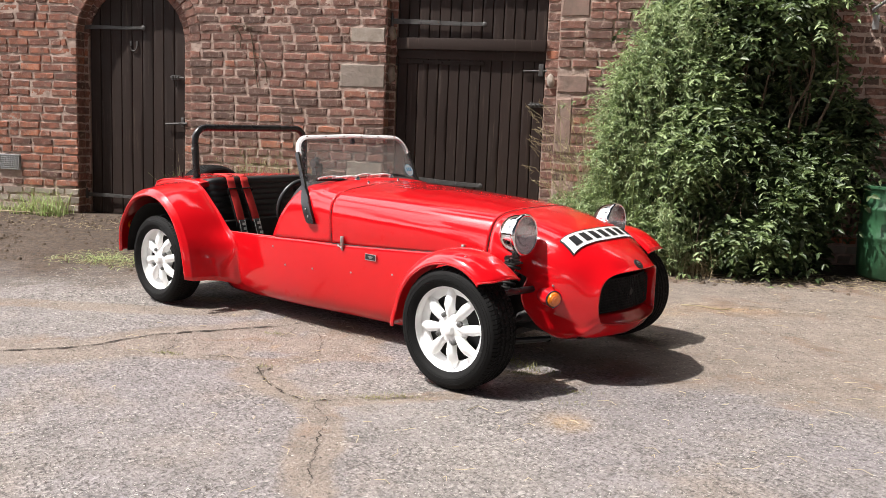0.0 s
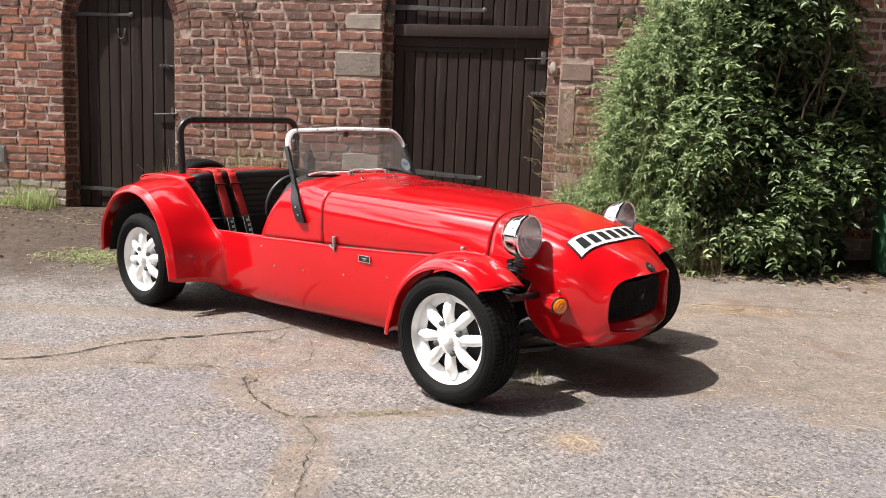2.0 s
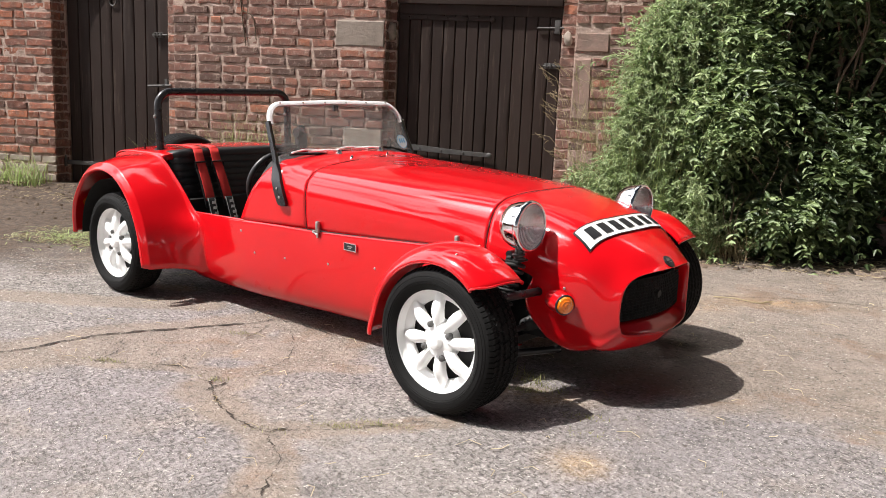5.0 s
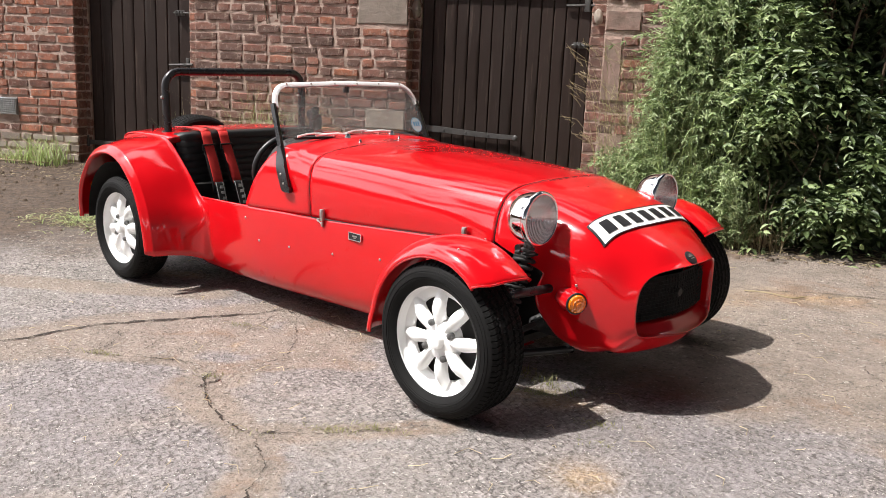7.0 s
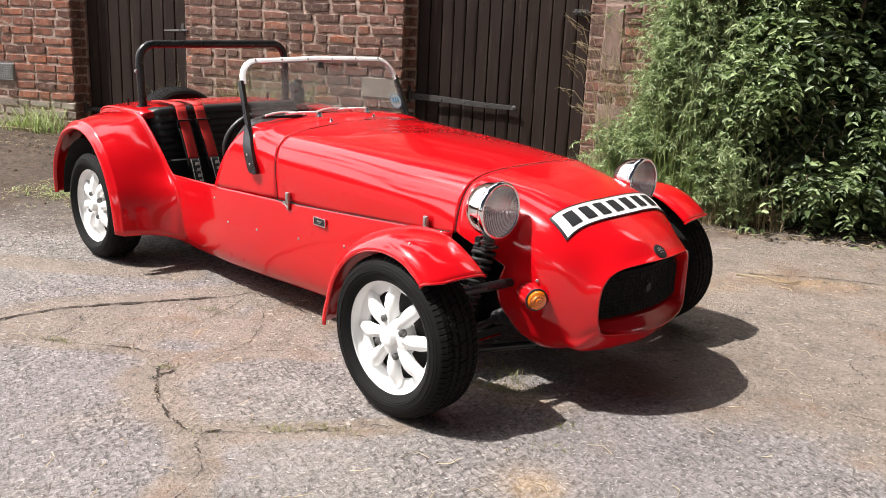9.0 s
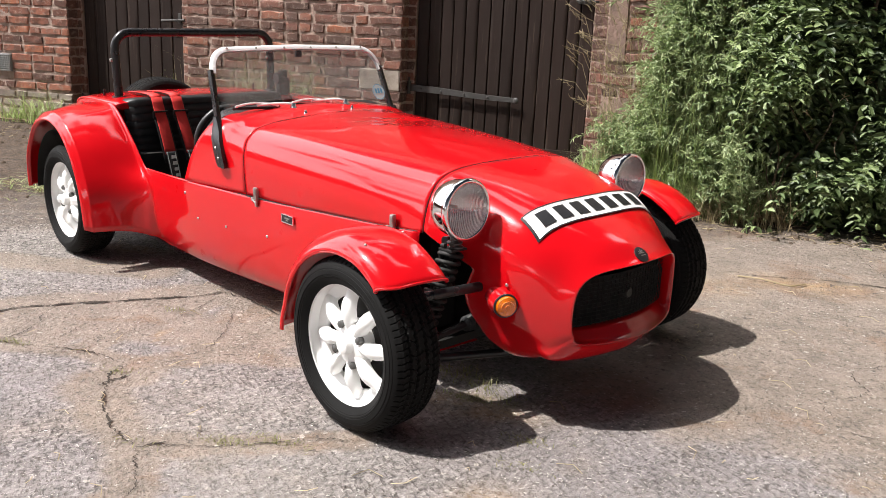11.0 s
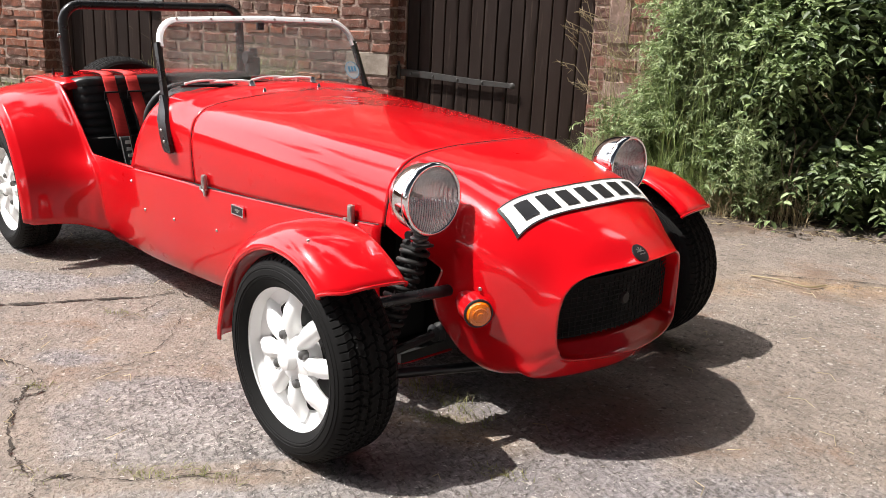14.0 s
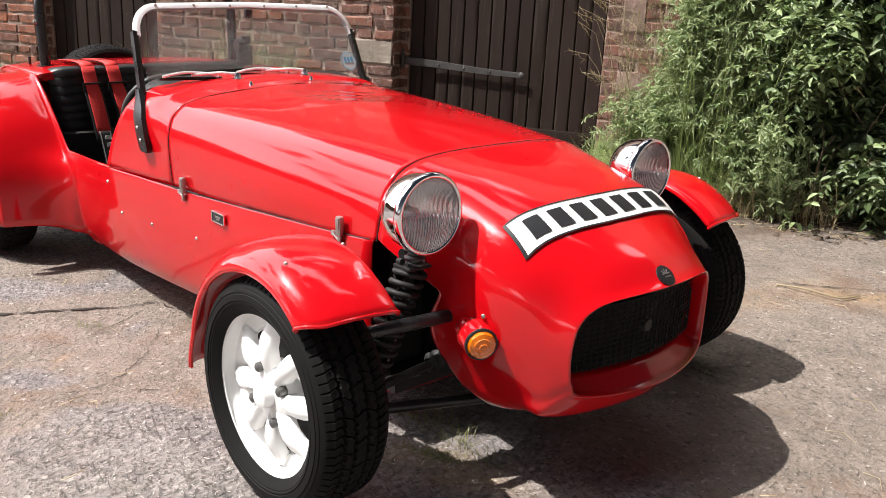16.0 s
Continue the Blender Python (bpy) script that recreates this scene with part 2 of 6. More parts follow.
def concrete():
    k = Nodes("old_concrete", 0.9)
    big = k.noise(0.5, 6, 0.6)
    mid = k.noise(2.4, 7, 0.68, dist=0.5)
    base = k.mix(k.ramp(big, (0.40, 0.0), (0.60, 1.0)), (0.225, 0.203, 0.205), (0.25, 0.224, 0.206))
    base = k.mix(k.ramp(mid, (0.42, 0.0), (0.68, 0.5)), base, (0.205, 0.185, 0.172))
    tan = k.ramp(k.noise(1.15, 6, 0.62, dist=0.5), (0.54, 0.0), (0.66, 1.0))
    base = k.mix(k.math("MULTIPLY", tan, 0.45), base, (0.28, 0.225, 0.175))
    # worn skin: pale flecks and dark pits, drawn out along one way
    lay = k.node("ShaderNodeMapping", Rotation=(0.0, 0.0, 0.45))
    k.t.links.new(k.place(), lay.inputs[0])
    lain = k.node("ShaderNodeMapping", Scale=(62.0, 36.0, 40.0))
    k.t.links.new(lay.outputs[0], lain.inputs[0])
    vec = lain.outputs[0]
    fleck = k.noise(1.0, 4, 0.55, vec, 0.4)
    fine = k.noise(120, 4, 0.65)
    # smooth tan skin left along the cracks and over the far slabs
    at = k.node("ShaderNodeAttribute")
    at.attribute_name = "skin"
    skin = k.ramp(k.math("ADD", at.outputs["Fac"], k.math("MULTIPLY", k.math("SUBTRACT", k.noise(3.2, 7, 0.68), 0.5), 1.1)), (0.36, 0.0), (0.64, 1.0))
    worn = k.ramp(k.noise(1.7, 5, 0.6), (0.36, 0.45), (0.62, 1.0))
    worn = k.math("MULTIPLY", worn, k.math("SUBTRACT", 1.0, k.math("MULTIPLY", skin, 0.55)))
    tan_c = k.mix(k.noise(9, 7, 0.7), (0.150, 0.116, 0.091), (0.31, 0.250, 0.198))
    base = k.mix(k.math("MULTIPLY", skin, 0.75), base, tan_c)
    tone = k.ramp(k.math("ADD", k.math("MULTIPLY", fleck, 0.74), k.math("MULTIPLY", fine, 0.26)), (0.37, 0.25), (0.45, 0.80), (0.52, 0.97), (0.57, 1.2), (0.63, 1.6))
    base = k.mix(worn, base, k.mix(1.0, base, tone, "MULTIPLY"))
    # dark dashes: shade in the small pits of the relief, put into colour
    turn = k.node("ShaderNodeMapping", Rotation=(0.0, 0.0, 0.8))
    k.t.links.new(k.place(), turn.inputs[0])
    draw = k.node("ShaderNodeMapping", Scale=(26.0, 78.0, 20.0))
    k.t.links.new(turn.outputs[0], draw.inputs[0])
    dash = k.noise(1.0, 4, 0.6, draw.outputs[0])
    base = k.mix(k.math("MULTIPLY", worn, k.ramp(dash, (0.54, 0.0), (0.61, 0.9))), base, (0.078, 0.066, 0.062))
    # ochre and brown stains
    oc = k.node("ShaderNodeAttribute")
    oc.attribute_name = "ochre"
    base = k.mix(k.math("MULTIPLY", oc.outputs["Fac"], k.ramp(k.noise(7, 7, 0.7), (0.35, 0.1), (0.62, 0.75))), base, (0.40, 0.25, 0.10))
    umber = k.ramp(k.noise(2.1, 7, 0.7, dist=0.6), (0.54, 0.0), (0.66, 0.8))
    base = k.mix(k.math("MULTIPLY", umber, skin), base, (0.19, 0.118, 0.08))
    mottle = k.ramp(k.noise(6.5, 6, 0.68), (0.34, 0.80), (0.5, 1.0), (0.66, 1.14))
    base = k.mix(1.0, base, mottle, "MULTIPLY")
    pits = k.ramp(k.noise(34, 5, 0.72), (0.58, 0.0), (0.635, 0.9))
    base = k.mix(pits, base, (0.085, 0.07, 0.06))
    crumbs = k.ramp(k.voronoi(70, out=1), (0.90, 0.0), (0.95, 0.45))
    base = k.mix(crumbs, base, (0.58, 0.53, 0.47))
    rust = k.ramp(k.noise(0.75, 5, 0.7, dist=0.8), (0.69, 0.0), (0.76, 0.55))
    base = k.mix(rust, base, (0.40, 0.24, 0.10))
    sep = k.node("ShaderNodeSeparateXYZ")
    k.t.links.new(k.place(), sep.inputs[0])
    edge_y = k.math("ADD", sep.outputs[1], k.math("MULTIPLY", k.noise(1.0, 7, 0.68), 2.4))
    reach = k.math("SUBTRACT", edge_y, k.math("MULTIPLY", sep.outputs[0], 0.40))
    soil = k.ramp(k.math("SUBTRACT", reach, 7.15), (0.0, 0.0), (0.4, 0.5), (1.0, 0.97))
    soil_c = k.mix(k.ramp(k.noise(20, 8, 0.78), (0.38, 0.0), (0.62, 1.0)), (0.018, 0.012, 0.008), (0.118, 0.080, 0.055))
    base = k.mix(soil, base, soil_c)
    foot = k.math("SUBTRACT", k.math("ADD", sep.outputs[1], k.math("MULTIPLY", k.noise(2.2, 7, 0.7), 0.9)), 7.5)
    base = k.mix(k.ramp(foot, (0.0, 0.0), (0.3, 0.92)), base, soil_c)
    k.set("Base Color", base)
    k.set("Roughness", k.ramp(mid, (0.3, 0.8), (0.7, 0.97)))
    k.bump(k.noise(8, 6, 0.65), 0.55, 0.03)
    k.bump(dash, 0.5, 0.012)
    k.bump(k.noise(46, 6, 0.7), 0.6, 0.008)
    k.bump(k.math("ADD", fleck, k.math("MULTIPLY", fine, 0.35)), 0.9, 0.016)
    return k.m


def brick_material(name, dark, mid, light, orange):
    k = Nodes(name, 0.92)
    oi = k.node("ShaderNodeObjectInfo").outputs["Random"]
    isl = k.node("ShaderNodeNewGeometry").outputs["Random Per Island"]
    rnd = k.math("FRACT", k.math("ADD", oi, isl))
    col = k.ramp(rnd, (0.0, dark), (0.3, mid), (0.65, light), (0.88, light), (1.0, orange))
    stain = k.ramp(k.noise(13, 7, 0.72), (0.42, 0.0), (0.66, 0.8))
    col = k.mix(stain, col, (0.075, 0.05, 0.042))
    lime = k.ramp(k.noise(23, 7, 0.72, dist=0.8), (0.52, 0.0), (0.66, 0.62))
    col = k.mix(lime, col, (0.46, 0.35, 0.29))
    k.set("Base Color", col)
    k.bump(k.noise(30, 6, 0.72), 0.75, 0.010)
    k.bump(k.noise(110, 4), 0.4, 0.003)
    return k.m


def mortar_material():
    k = Nodes("lime_mortar", 0.95)
    col = k.mix(k.noise(2.2, 6, 0.6), (0.38, 0.283, 0.237), (0.53, 0.405, 0.343))
    col = k.mix(k.ramp(k.noise(16, 6, 0.7), (0.5, 0.0), (0.68, 0.7)), col, (0.2, 0.135, 0.105))
    k.set("Base Color", col)
    k.bump(k.noise(20, 7, 0.75), 0.9, 0.02)
    k.bump(k.noise(120, 3), 0.4, 0.003)
    return k.m


def stone_material(name, dark, mid, light):
    k = Nodes(name, 0.92)
    oi = k.node("ShaderNodeObjectInfo").outputs["Random"]
    isl = k.node("ShaderNodeNewGeometry").outputs["Random Per Island"]
    rnd = k.math("FRACT", k.math("ADD", oi, isl))
    col = k.ramp(rnd, (0.0, dark), (0.5, mid), (1.0, light))
    col = k.mix(k.ramp(k.noise(7, 7, 0.7), (0.45, 0.0), (0.7, 0.75)), col, (0.14, 0.115, 0.09))
    k.set("Base Color", col)
    k.bump(k.noise(18, 7, 0.72), 0.8, 0.015)
    return k.m


def door_paint():
    k = Nodes("dark_brown_door_paint", 0.55)
    vec = k.mapped((26, 26, 1.6))
    oi = k.node("ShaderNodeObjectInfo").outputs["Random"]
    base = k.mix(oi, (0.021, 0.0130, 0.0105), (0.033, 0.0210, 0.0172))
    worn = k.ramp(k.noise(1.0, 7, 0.7, vec), (0.57, 0.0), (0.68, 0.8))
    col = k.mix(worn, base, (0.085, 0.060, 0.047))
    k.set("Base Color", col)
    k.set("Roughness", k.ramp(k.noise(4, 5), (0.3, 0.45), (0.7, 0.7)))
    k.set("Specular IOR Level", 0.25)
    k.bump(k.noise(1.4, 6, 0.7, vec), 0.35, 0.004)
    return k.m


def iron_material():
    k = Nodes("painted_iron", 0.5)
    col = k.mix(k.noise(12, 6), (0.035, 0.034, 0.033), (0.12, 0.117, 0.114))
    col = k.mix(k.ramp(k.noise(30, 6, 0.7), (0.62, 0.0), (0.7, 0.8)), col, (0.14, 0.06, 0.03))
    k.set("Base Color", col)
    k.set("Metallic", 0.25)
    k.bump(k.noise(55, 5), 0.5, 0.003)
    return k.m


def leaf_material(name, dark, light, trans=0.28, rough=0.55):
    k = Nodes(name, rough)
    isl = k.node("ShaderNodeNewGeometry").outputs["Random Per Island"]
    col = k.ramp(isl, (0.0, dark), (0.75, light), (1.0, tuple(c * 1.35 for c in light)))
    col = k.mix(k.math("MULTIPLY", k.noise(2.2, 3), 0.4), col, tuple(c * 0.6 for c in dark))
    k.set("Base Color", col)
    t = k.t
    tl = t.nodes.new("ShaderNodeBsdfTranslucent")
    t.links.new(k.mix(0.35, col, (0.22, 0.30, 0.08)), tl.inputs[0])
    mx = t.nodes.new("ShaderNodeMixShader")
    mx.inputs[0].default_value = trans
    out = t.nodes["Material Output"]
    t.links.new(k.b.outputs[0], mx.inputs[1])
    t.links.new(tl.outputs[0], mx.inputs[2])
    t.links.new(mx.outputs[0], out.inputs[0])
    return k.m


def vinyl():
    k = Nodes("black_vinyl", 0.42)
    k.set("Base Color", k.mix(k.noise(40, 4), (0.010, 0.010, 0.011), (0.022, 0.022, 0.023)))
    k.bump(k.voronoi(420), 0.15, 0.001)
    return k.m


def webbing():
    k = Nodes("red_webbing", 0.7)
    w = k.node("ShaderNodeTexWave", Scale=160.0)
    k.t.links.new(k.place(), w.inputs["Vector"])
    k.set("Base Color", k.mix(w.outputs[0], (0.60, 0.026, 0.024), (0.68, 0.035, 0.03)))
    k.bump(w.outputs[0], 0.06, 0.001)
    return k.m


def lamp_lens():
    """Pressed headlamp glass: upright flutes that catch the light along their ridges."""
    m = glass_material("fluted_lamp_glass", (0.95, 0.96, 0.96))
    t = m.node_tree
    co = t.nodes.new("ShaderNodeTexCoord")
    w = t.nodes.new("ShaderNodeTexWave")
    w.bands_direction = "Y"
    w.inputs["Scale"].default_value, w.inputs["Distortion"].default_value = 44.0, 0.5
    b = t.nodes.new("ShaderNodeBump")
    b.inputs["Strength"].default_value, b.inputs["Distance"].default_value = 0.8, 0.006
    g = next(n for n in t.nodes if "Roughness" in n.inputs and "Normal" in n.inputs)
    g.inputs["Roughness"].default_value = 0.08
    mx = next(n for n in t.nodes if n.bl_idname == "ShaderNodeMixShader")
    r = t.nodes.new("ShaderNodeMapRange")
    r.inputs["To Min"].default_value, r.inputs["To Max"].default_value = 0.04, 0.24
    t.links.new(co.outputs["Object"], w.inputs["Vector"])
    t.links.new(w.outputs["Fac"], b.inputs["Height"])
    t.links.new(w.outputs["Fac"], r.inputs["Value"])
    t.links.new(b.outputs[0], g.inputs["Normal"])
    t.links.new(r.outputs[0], mx.inputs[0])
    # diffuse white on the lower half's pressed prisms stands in for reflected sky
    out = next(n for n in t.nodes if n.bl_idname == "ShaderNodeOutputMaterial")
    sep, low, mul, dif, top = (t.nodes.new(k) for k in ("ShaderNodeSeparateXYZ", "ShaderNodeMapRange", "ShaderNodeMath", "ShaderNodeBsdfDiffuse", "ShaderNodeMixShader"))
    low.inputs["From Min"].default_value, low.inputs["From Max"].default_value = 0.012, -0.012
    low.inputs["To Min"].default_value, low.inputs["To Max"].default_value = 0.06, 0.55
    saw = t.nodes.new("ShaderNodeMapRange")
    saw.inputs["To Min"].default_value, saw.inputs["To Max"].default_value = 0.35, 1.0
    mul.operation = "MULTIPLY"
    dif.inputs[0].default_value = (0.93, 0.94, 0.95, 1)
    for a, c in ((co.outputs["Object"], sep.inputs[0]), (sep.outputs[2], low.inputs["Value"]), (w.outputs["Fac"], saw.inputs["Value"]), (low.outputs[0], mul.inputs[0]), (saw.outputs[0], mul.inputs[1]),
                 (mul.outputs[0], top.inputs[0]), (mx.outputs[0], top.inputs[1]), (dif.outputs[0], top.inputs[2]), (top.outputs[0], out.inputs[0]), (b.outputs[0], dif.inputs["Normal"])):
        t.links.new(a, c)
    return m


RED = paint_red()
CHROME = chrome_material()
RUBBER = rubber()
WHITE_WHEEL = plain("white_wheel_paint", (0.88, 0.88, 0.87), 0.38, var=0.06, scale=12, bump=0.05)
BLACK_PAINT = plain("black_frame_paint", (0.012, 0.012, 0.013), 0.3, var=0.25, scale=20, bump=0.05)
BLACK_PLASTIC = plain("black_plastic", (0.014, 0.014, 0.015), 0.5, scale=40)
GRILLE_BLACK = plain("grille_black", (0.004, 0.004, 0.004), 0.92, scale=40, bump=0.1)
CHASSIS = plain("dark_chassis_steel", (0.009, 0.0085, 0.008), 0.65, scale=25, bump=0.3)
ALU = plain("brushed_aluminium", (0.90, 0.90, 0.90), 0.42, 0.30, 0.05, 30, 0.04)
NUT_STEEL = plain("dark_nut_steel", (0.11, 0.108, 0.105), 0.4, 0.5, 0.2, 60, 0.1)
STEEL = plain("dull_steel", (0.42, 0.41, 0.39), 0.4, 0.9, 0.15, 60, 0.15)
VINYL = vinyl()
WEB = webbing()
AMBER = Nodes("amber_lens", 0.05, 0.0, (0.92, 0.21, 0.004))
AMBER.set("Transmission Weight", 0.15)
AMBER.set("Coat Weight", 0.5)
AMBER.bump(AMBER.noise(120, 2), 0.6, 0.004)
AMBER = AMBER.m
LENS = lamp_lens()
def reflector_material():
    k = Nodes("lamp_reflector", 0.12, 0.9, (0.96, 0.96, 0.96))
    w = k.node("ShaderNodeTexWave", Scale=44.0, Distortion=0.5)
    w.bands_direction = "Y"
    k.t.links.new(k.place(), w.inputs["Vector"])
    k.bump(w.outputs[0], 0.22, 0.004)
    k.bump(k.noise(34, 3), 0.12, 0.006)
    return k.m


REFLECTOR = reflector_material()
PLATE_WHITE = plain("white_plate", (0.76, 0.76, 0.74), 0.4, var=0.04, scale=20, bump=0.04)
PLATE_BLACK = plain("black_plate_marks", (0.012, 0.012, 0.014), 0.45, scale=30, bump=0.02)
WINDSCREEN = glass_material("windscreen_glass", (0.90, 0.91, 0.905))


def add_veil(m, amount):
    """Pale diffuse veil on a pane: dust and milky sky reflection put in colour."""
    t = m.node_tree
    out = next(n for n in t.nodes if n.bl_idname == "ShaderNodeOutputMaterial")
    old = out.inputs[0].links[0].from_socket
    d, n, r, mx = (t.nodes.new(k) for k in ("ShaderNodeBsdfDiffuse", "ShaderNodeTexNoise", "ShaderNodeMapRange", "ShaderNodeMixShader"))
    d.inputs[0].default_value = (0.6, 0.58, 0.55, 1)
    n.inputs["Scale"].default_value, n.inputs["Detail"].default_value = 9.0, 6.0
    r.inputs["To Min"].default_value, r.inputs["To Max"].default_value = 0.5 * amount, 1.5 * amount
    for a, b in ((n.outputs[0], r.inputs["Value"]), (r.outputs[0], mx.inputs[0]), (old, mx.inputs[1]), (d.outputs[0], mx.inputs[2]), (mx.outputs[0], out.inputs[0])):
        t.links.new(a, b)


add_veil(WINDSCREEN, 0.125)
STICKER_BLUE = plain("blue_sticker", (0.12, 0.36, 0.55), 0.5, var=0.25, scale=90, bump=0.0)
STICKER_PALE = plain("pale_sticker", (0.55, 0.66, 0.66), 0.5, var=0.1, scale=60, bump=0.0)
CONCRETE = concrete()
BRICK = brick_material("handmade_brick", (0.12, 0.070, 0.056), (0.195, 0.098, 0.074), (0.26, 0.122, 0.09), (0.42, 0.16, 0.088))
BRICK_ORANGE = brick_material("orange_brick", (0.12, 0.056, 0.042), (0.24, 0.092, 0.06), (0.33, 0.120, 0.070), (0.46, 0.165, 0.085))
MORTAR = mortar_material()
STONE = stone_material("sandstone", (0.24, 0.195, 0.165), (0.33, 0.285, 0.24), (0.40, 0.34, 0.285))
PINK_STONE = stone_material("pink_sandstone", (0.25, 0.165, 0.135), (0.34, 0.23, 0.19), (0.38, 0.27, 0.225))
DOOR = door_paint()
IRON = iron_material()
LEAF = leaf_material("shrub_leaf", (0.08, 0.13, 0.045), (0.33, 0.42, 0.19), 0.34, 0.5)
LEAF_PALE = leaf_material("pale_climber_leaf", (0.17, 0.245, 0.10), (0.53, 0.61, 0.35), 0.42, 0.5)
# ivy leaves, darkened for the shade on the right of the shrub
LEAF_DARK = leaf_material("shaded_ivy_leaf", (0.03, 0.052, 0.02), (0.125, 0.175, 0.07), 0.24, 0.45)
# inner leaves, darkened so the shrub's inner shade is in their colour
LEAF_SHADED = leaf_material("shaded_inner_leaf", (0.018, 0.035, 0.011), (0.05, 0.08, 0.028), 0.15)
GRASS = leaf_material("grass_blade", (0.30, 0.40, 0.14), (0.60, 0.68, 0.34), 0.45)
MOSS = leaf_material("moss_blade", (0.12, 0.115, 0.04), (0.26, 0.25, 0.10), 0.3)
STRAW = leaf_material("dry_grass", (0.34, 0.26, 0.15), (0.58, 0.48, 0.31), 0.25)
CHIP = leaf_material("pale_chip", (0.27, 0.24, 0.215), (0.54, 0.505, 0.465), 0.05, 0.8)
BARK = plain("brown_stem", (0.10, 0.07, 0.045), 0.9, var=0.4, scale=30, bump=0.6)
# dirt in the cracks, darkened for the shade down in the gap
CRACK_DIRT_SHADE = plain("crack_tone", (0.032, 0.024, 0.018), 0.97, var=0.5, scale=60, bump=0.8)
CLOD = plain("soil_clod", (0.085, 0.06, 0.042), 0.97, var=0.5, scale=25, bump=0.6)
BARREL_GREEN = plain("green_plastic", (0.030, 0.095, 0.045), 0.45, var=0.25, scale=8, bump=0.1)
PALE_METAL = plain("galvanised_vent", (0.36, 0.36, 0.36), 0.55, 0.4, 0.15, 60, 0.2)
YARD_WALL = brick_material("yard_wall_brick", (0.09, 0.05, 0.04), (0.15, 0.08, 0.06), (0.2, 0.1, 0.075), (0.24, 0.12, 0.08))


# ---- ground ----
def spread(lo, hi, step, far):
    """Even steps from lo to hi, then growing steps out to far."""
    vals = list(np.arange(lo, hi + 1e-6, step))
    d, a = step, vals[-1]
    while a < far:
        d *= 1.45
        a += d
        vals.append(a)
    d, a = step, vals[0]
    while a > -far:
        d *= 1.45
        a -= d
        vals.insert(0, a)
    return vals


# courses of the cracks in the concrete: places and half width
CRACKS = (
    ([(-2.3, 3.45), (-1.82, 3.76), (-1.63, 4.09), (-1.47, 4.23), (-1.31, 4.35), (-1.03, 4.57), (-.97, 4.63), (-.77, 4.57), (-.55, 4.45)], .026),
    ([(-.97, 4.63), (-.97, 4.34), (-1.01, 4.16), (-1.08, 3.97), (-1.06, 3.82)], .004),
    ([(-1.5, 4.21), (-1.45, 3.96), (-1.40, 3.79)], .005),
    ([(-1.56, 3.76), (-1.30, 3.79), (-1.02, 3.84), (-.845, 3.81), (-.68, 3.93), (-.54, 4.05), (-.35, 4.06)], .005),
    ([(-.845, 3.81), (-.84, 3.71), (-.75, 3.57), (-.62, 3.43), (-.50, 3.35), (-.43, 3.33)], .010),
    ([(-.43, 3.33), (-.35, 3.37), (-.25, 3.41), (-.12, 3.49), (.13, 3.63)], .006),
    ([(-.43, 3.33), (-.36, 3.22), (-.29, 3.13), (-.27, 3.0), (-.22, 2.82), (-.18, 2.65), (-.12, 2.5)], .006),
    ([(.95, 6.10), (1.16, 5.98), (1.6, 6.06), (1.95, 6.07), (2.6, 6.02), (4, 6.1)], .009),
    ([(1.75, 5.0), (1.62, 4.86), (1.66, 4.70), (1.55, 4.58)], .005),
    ([(-1.42, 3.78), (-1.39, 3.86), (-1.45, 4.1)], .004),
    ([(-1.23, 3.86), (-1.24, 4.0), (-1.25, 4.14)], .003),
    ([(-1.1, 3.92), (-1.12, 4.08), (-1.14, 4.24)], .003),
    ([(-.82, 4.45), (-.71, 4.2), (-.69, 4.0), (-.75, 3.90)], .009),
    ([(-.81, 3.62), (-.80, 3.68), (-.78, 3.73)], .016),
    ([(-.45, 3.32), (-.40, 3.35), (-.37, 3.38)], .009),
    ([(.90, 4.95), (1.06, 4.85), (1.15, 4.82)], .005),
    ([(1.50, 4.50), (1.53, 4.42), (1.56, 4.33), (1.68, 4.3), (1.9, 4.22)], .006),
    ([(1.75, 6.9), (1.82, 6.5), (1.95, 6.07)], .004),
)


def crack_tone(x, y):
    """How much dirt lies at (x, y), by its distance from the cracks."""
    best = np.zeros_like(x)
    for pts, w in CRACKS:
        for (ax, ay), (bx, by) in zip(pts, pts[1:]):
            dx, dy = bx - ax, by - ay
            t = np.clip(((x - ax) * dx + (y - ay) * dy) / (dx * dx + dy * dy), 0, 1)
            d = np.hypot(x - ax - t * dx, y - ay - t * dy)
            best = np.maximum(best, np.exp(-(d / (.05 + 6 * w))**1.5))
    return best


def smooth_skin(x, y):
    """Where the concrete keeps its smooth tan skin: along the cracks, between them, and over the far slabs."""
    best = crack_tone(x, y)
    for ax, ay, bx, by, r in ((-1.9, 3.66, -1.25, 4.12, .26), (-1.25, 4.12, -.6, 4.22, .22), (-2.6, 3.4, -1.9, 3.66, .3), (-3.4, 4.4, -1.4, 4.75, .12), (-.28, 3.0, -.13, 2.5, .12)):
        dx, dy = bx - ax, by - ay
        t = np.clip(((x - ax) * dx + (y - ay) * dy) / (dx * dx + dy * dy), 0, 1)
        best = np.maximum(best, np.exp(-(np.hypot(x - ax - t * dx, y - ay - t * dy) / r)**2))
    right = np.clip((y - 3.75 + .25 * (x - 1)) / .7, 0, 1) * np.clip((x + .2) / .8, 0, 1)
    left = .55 * np.clip((y - 5.0) / .8, 0, 1) * np.clip((-.6 - x) / .8, 0, 1)
    return np.maximum(best, np.maximum(right * .85, left))


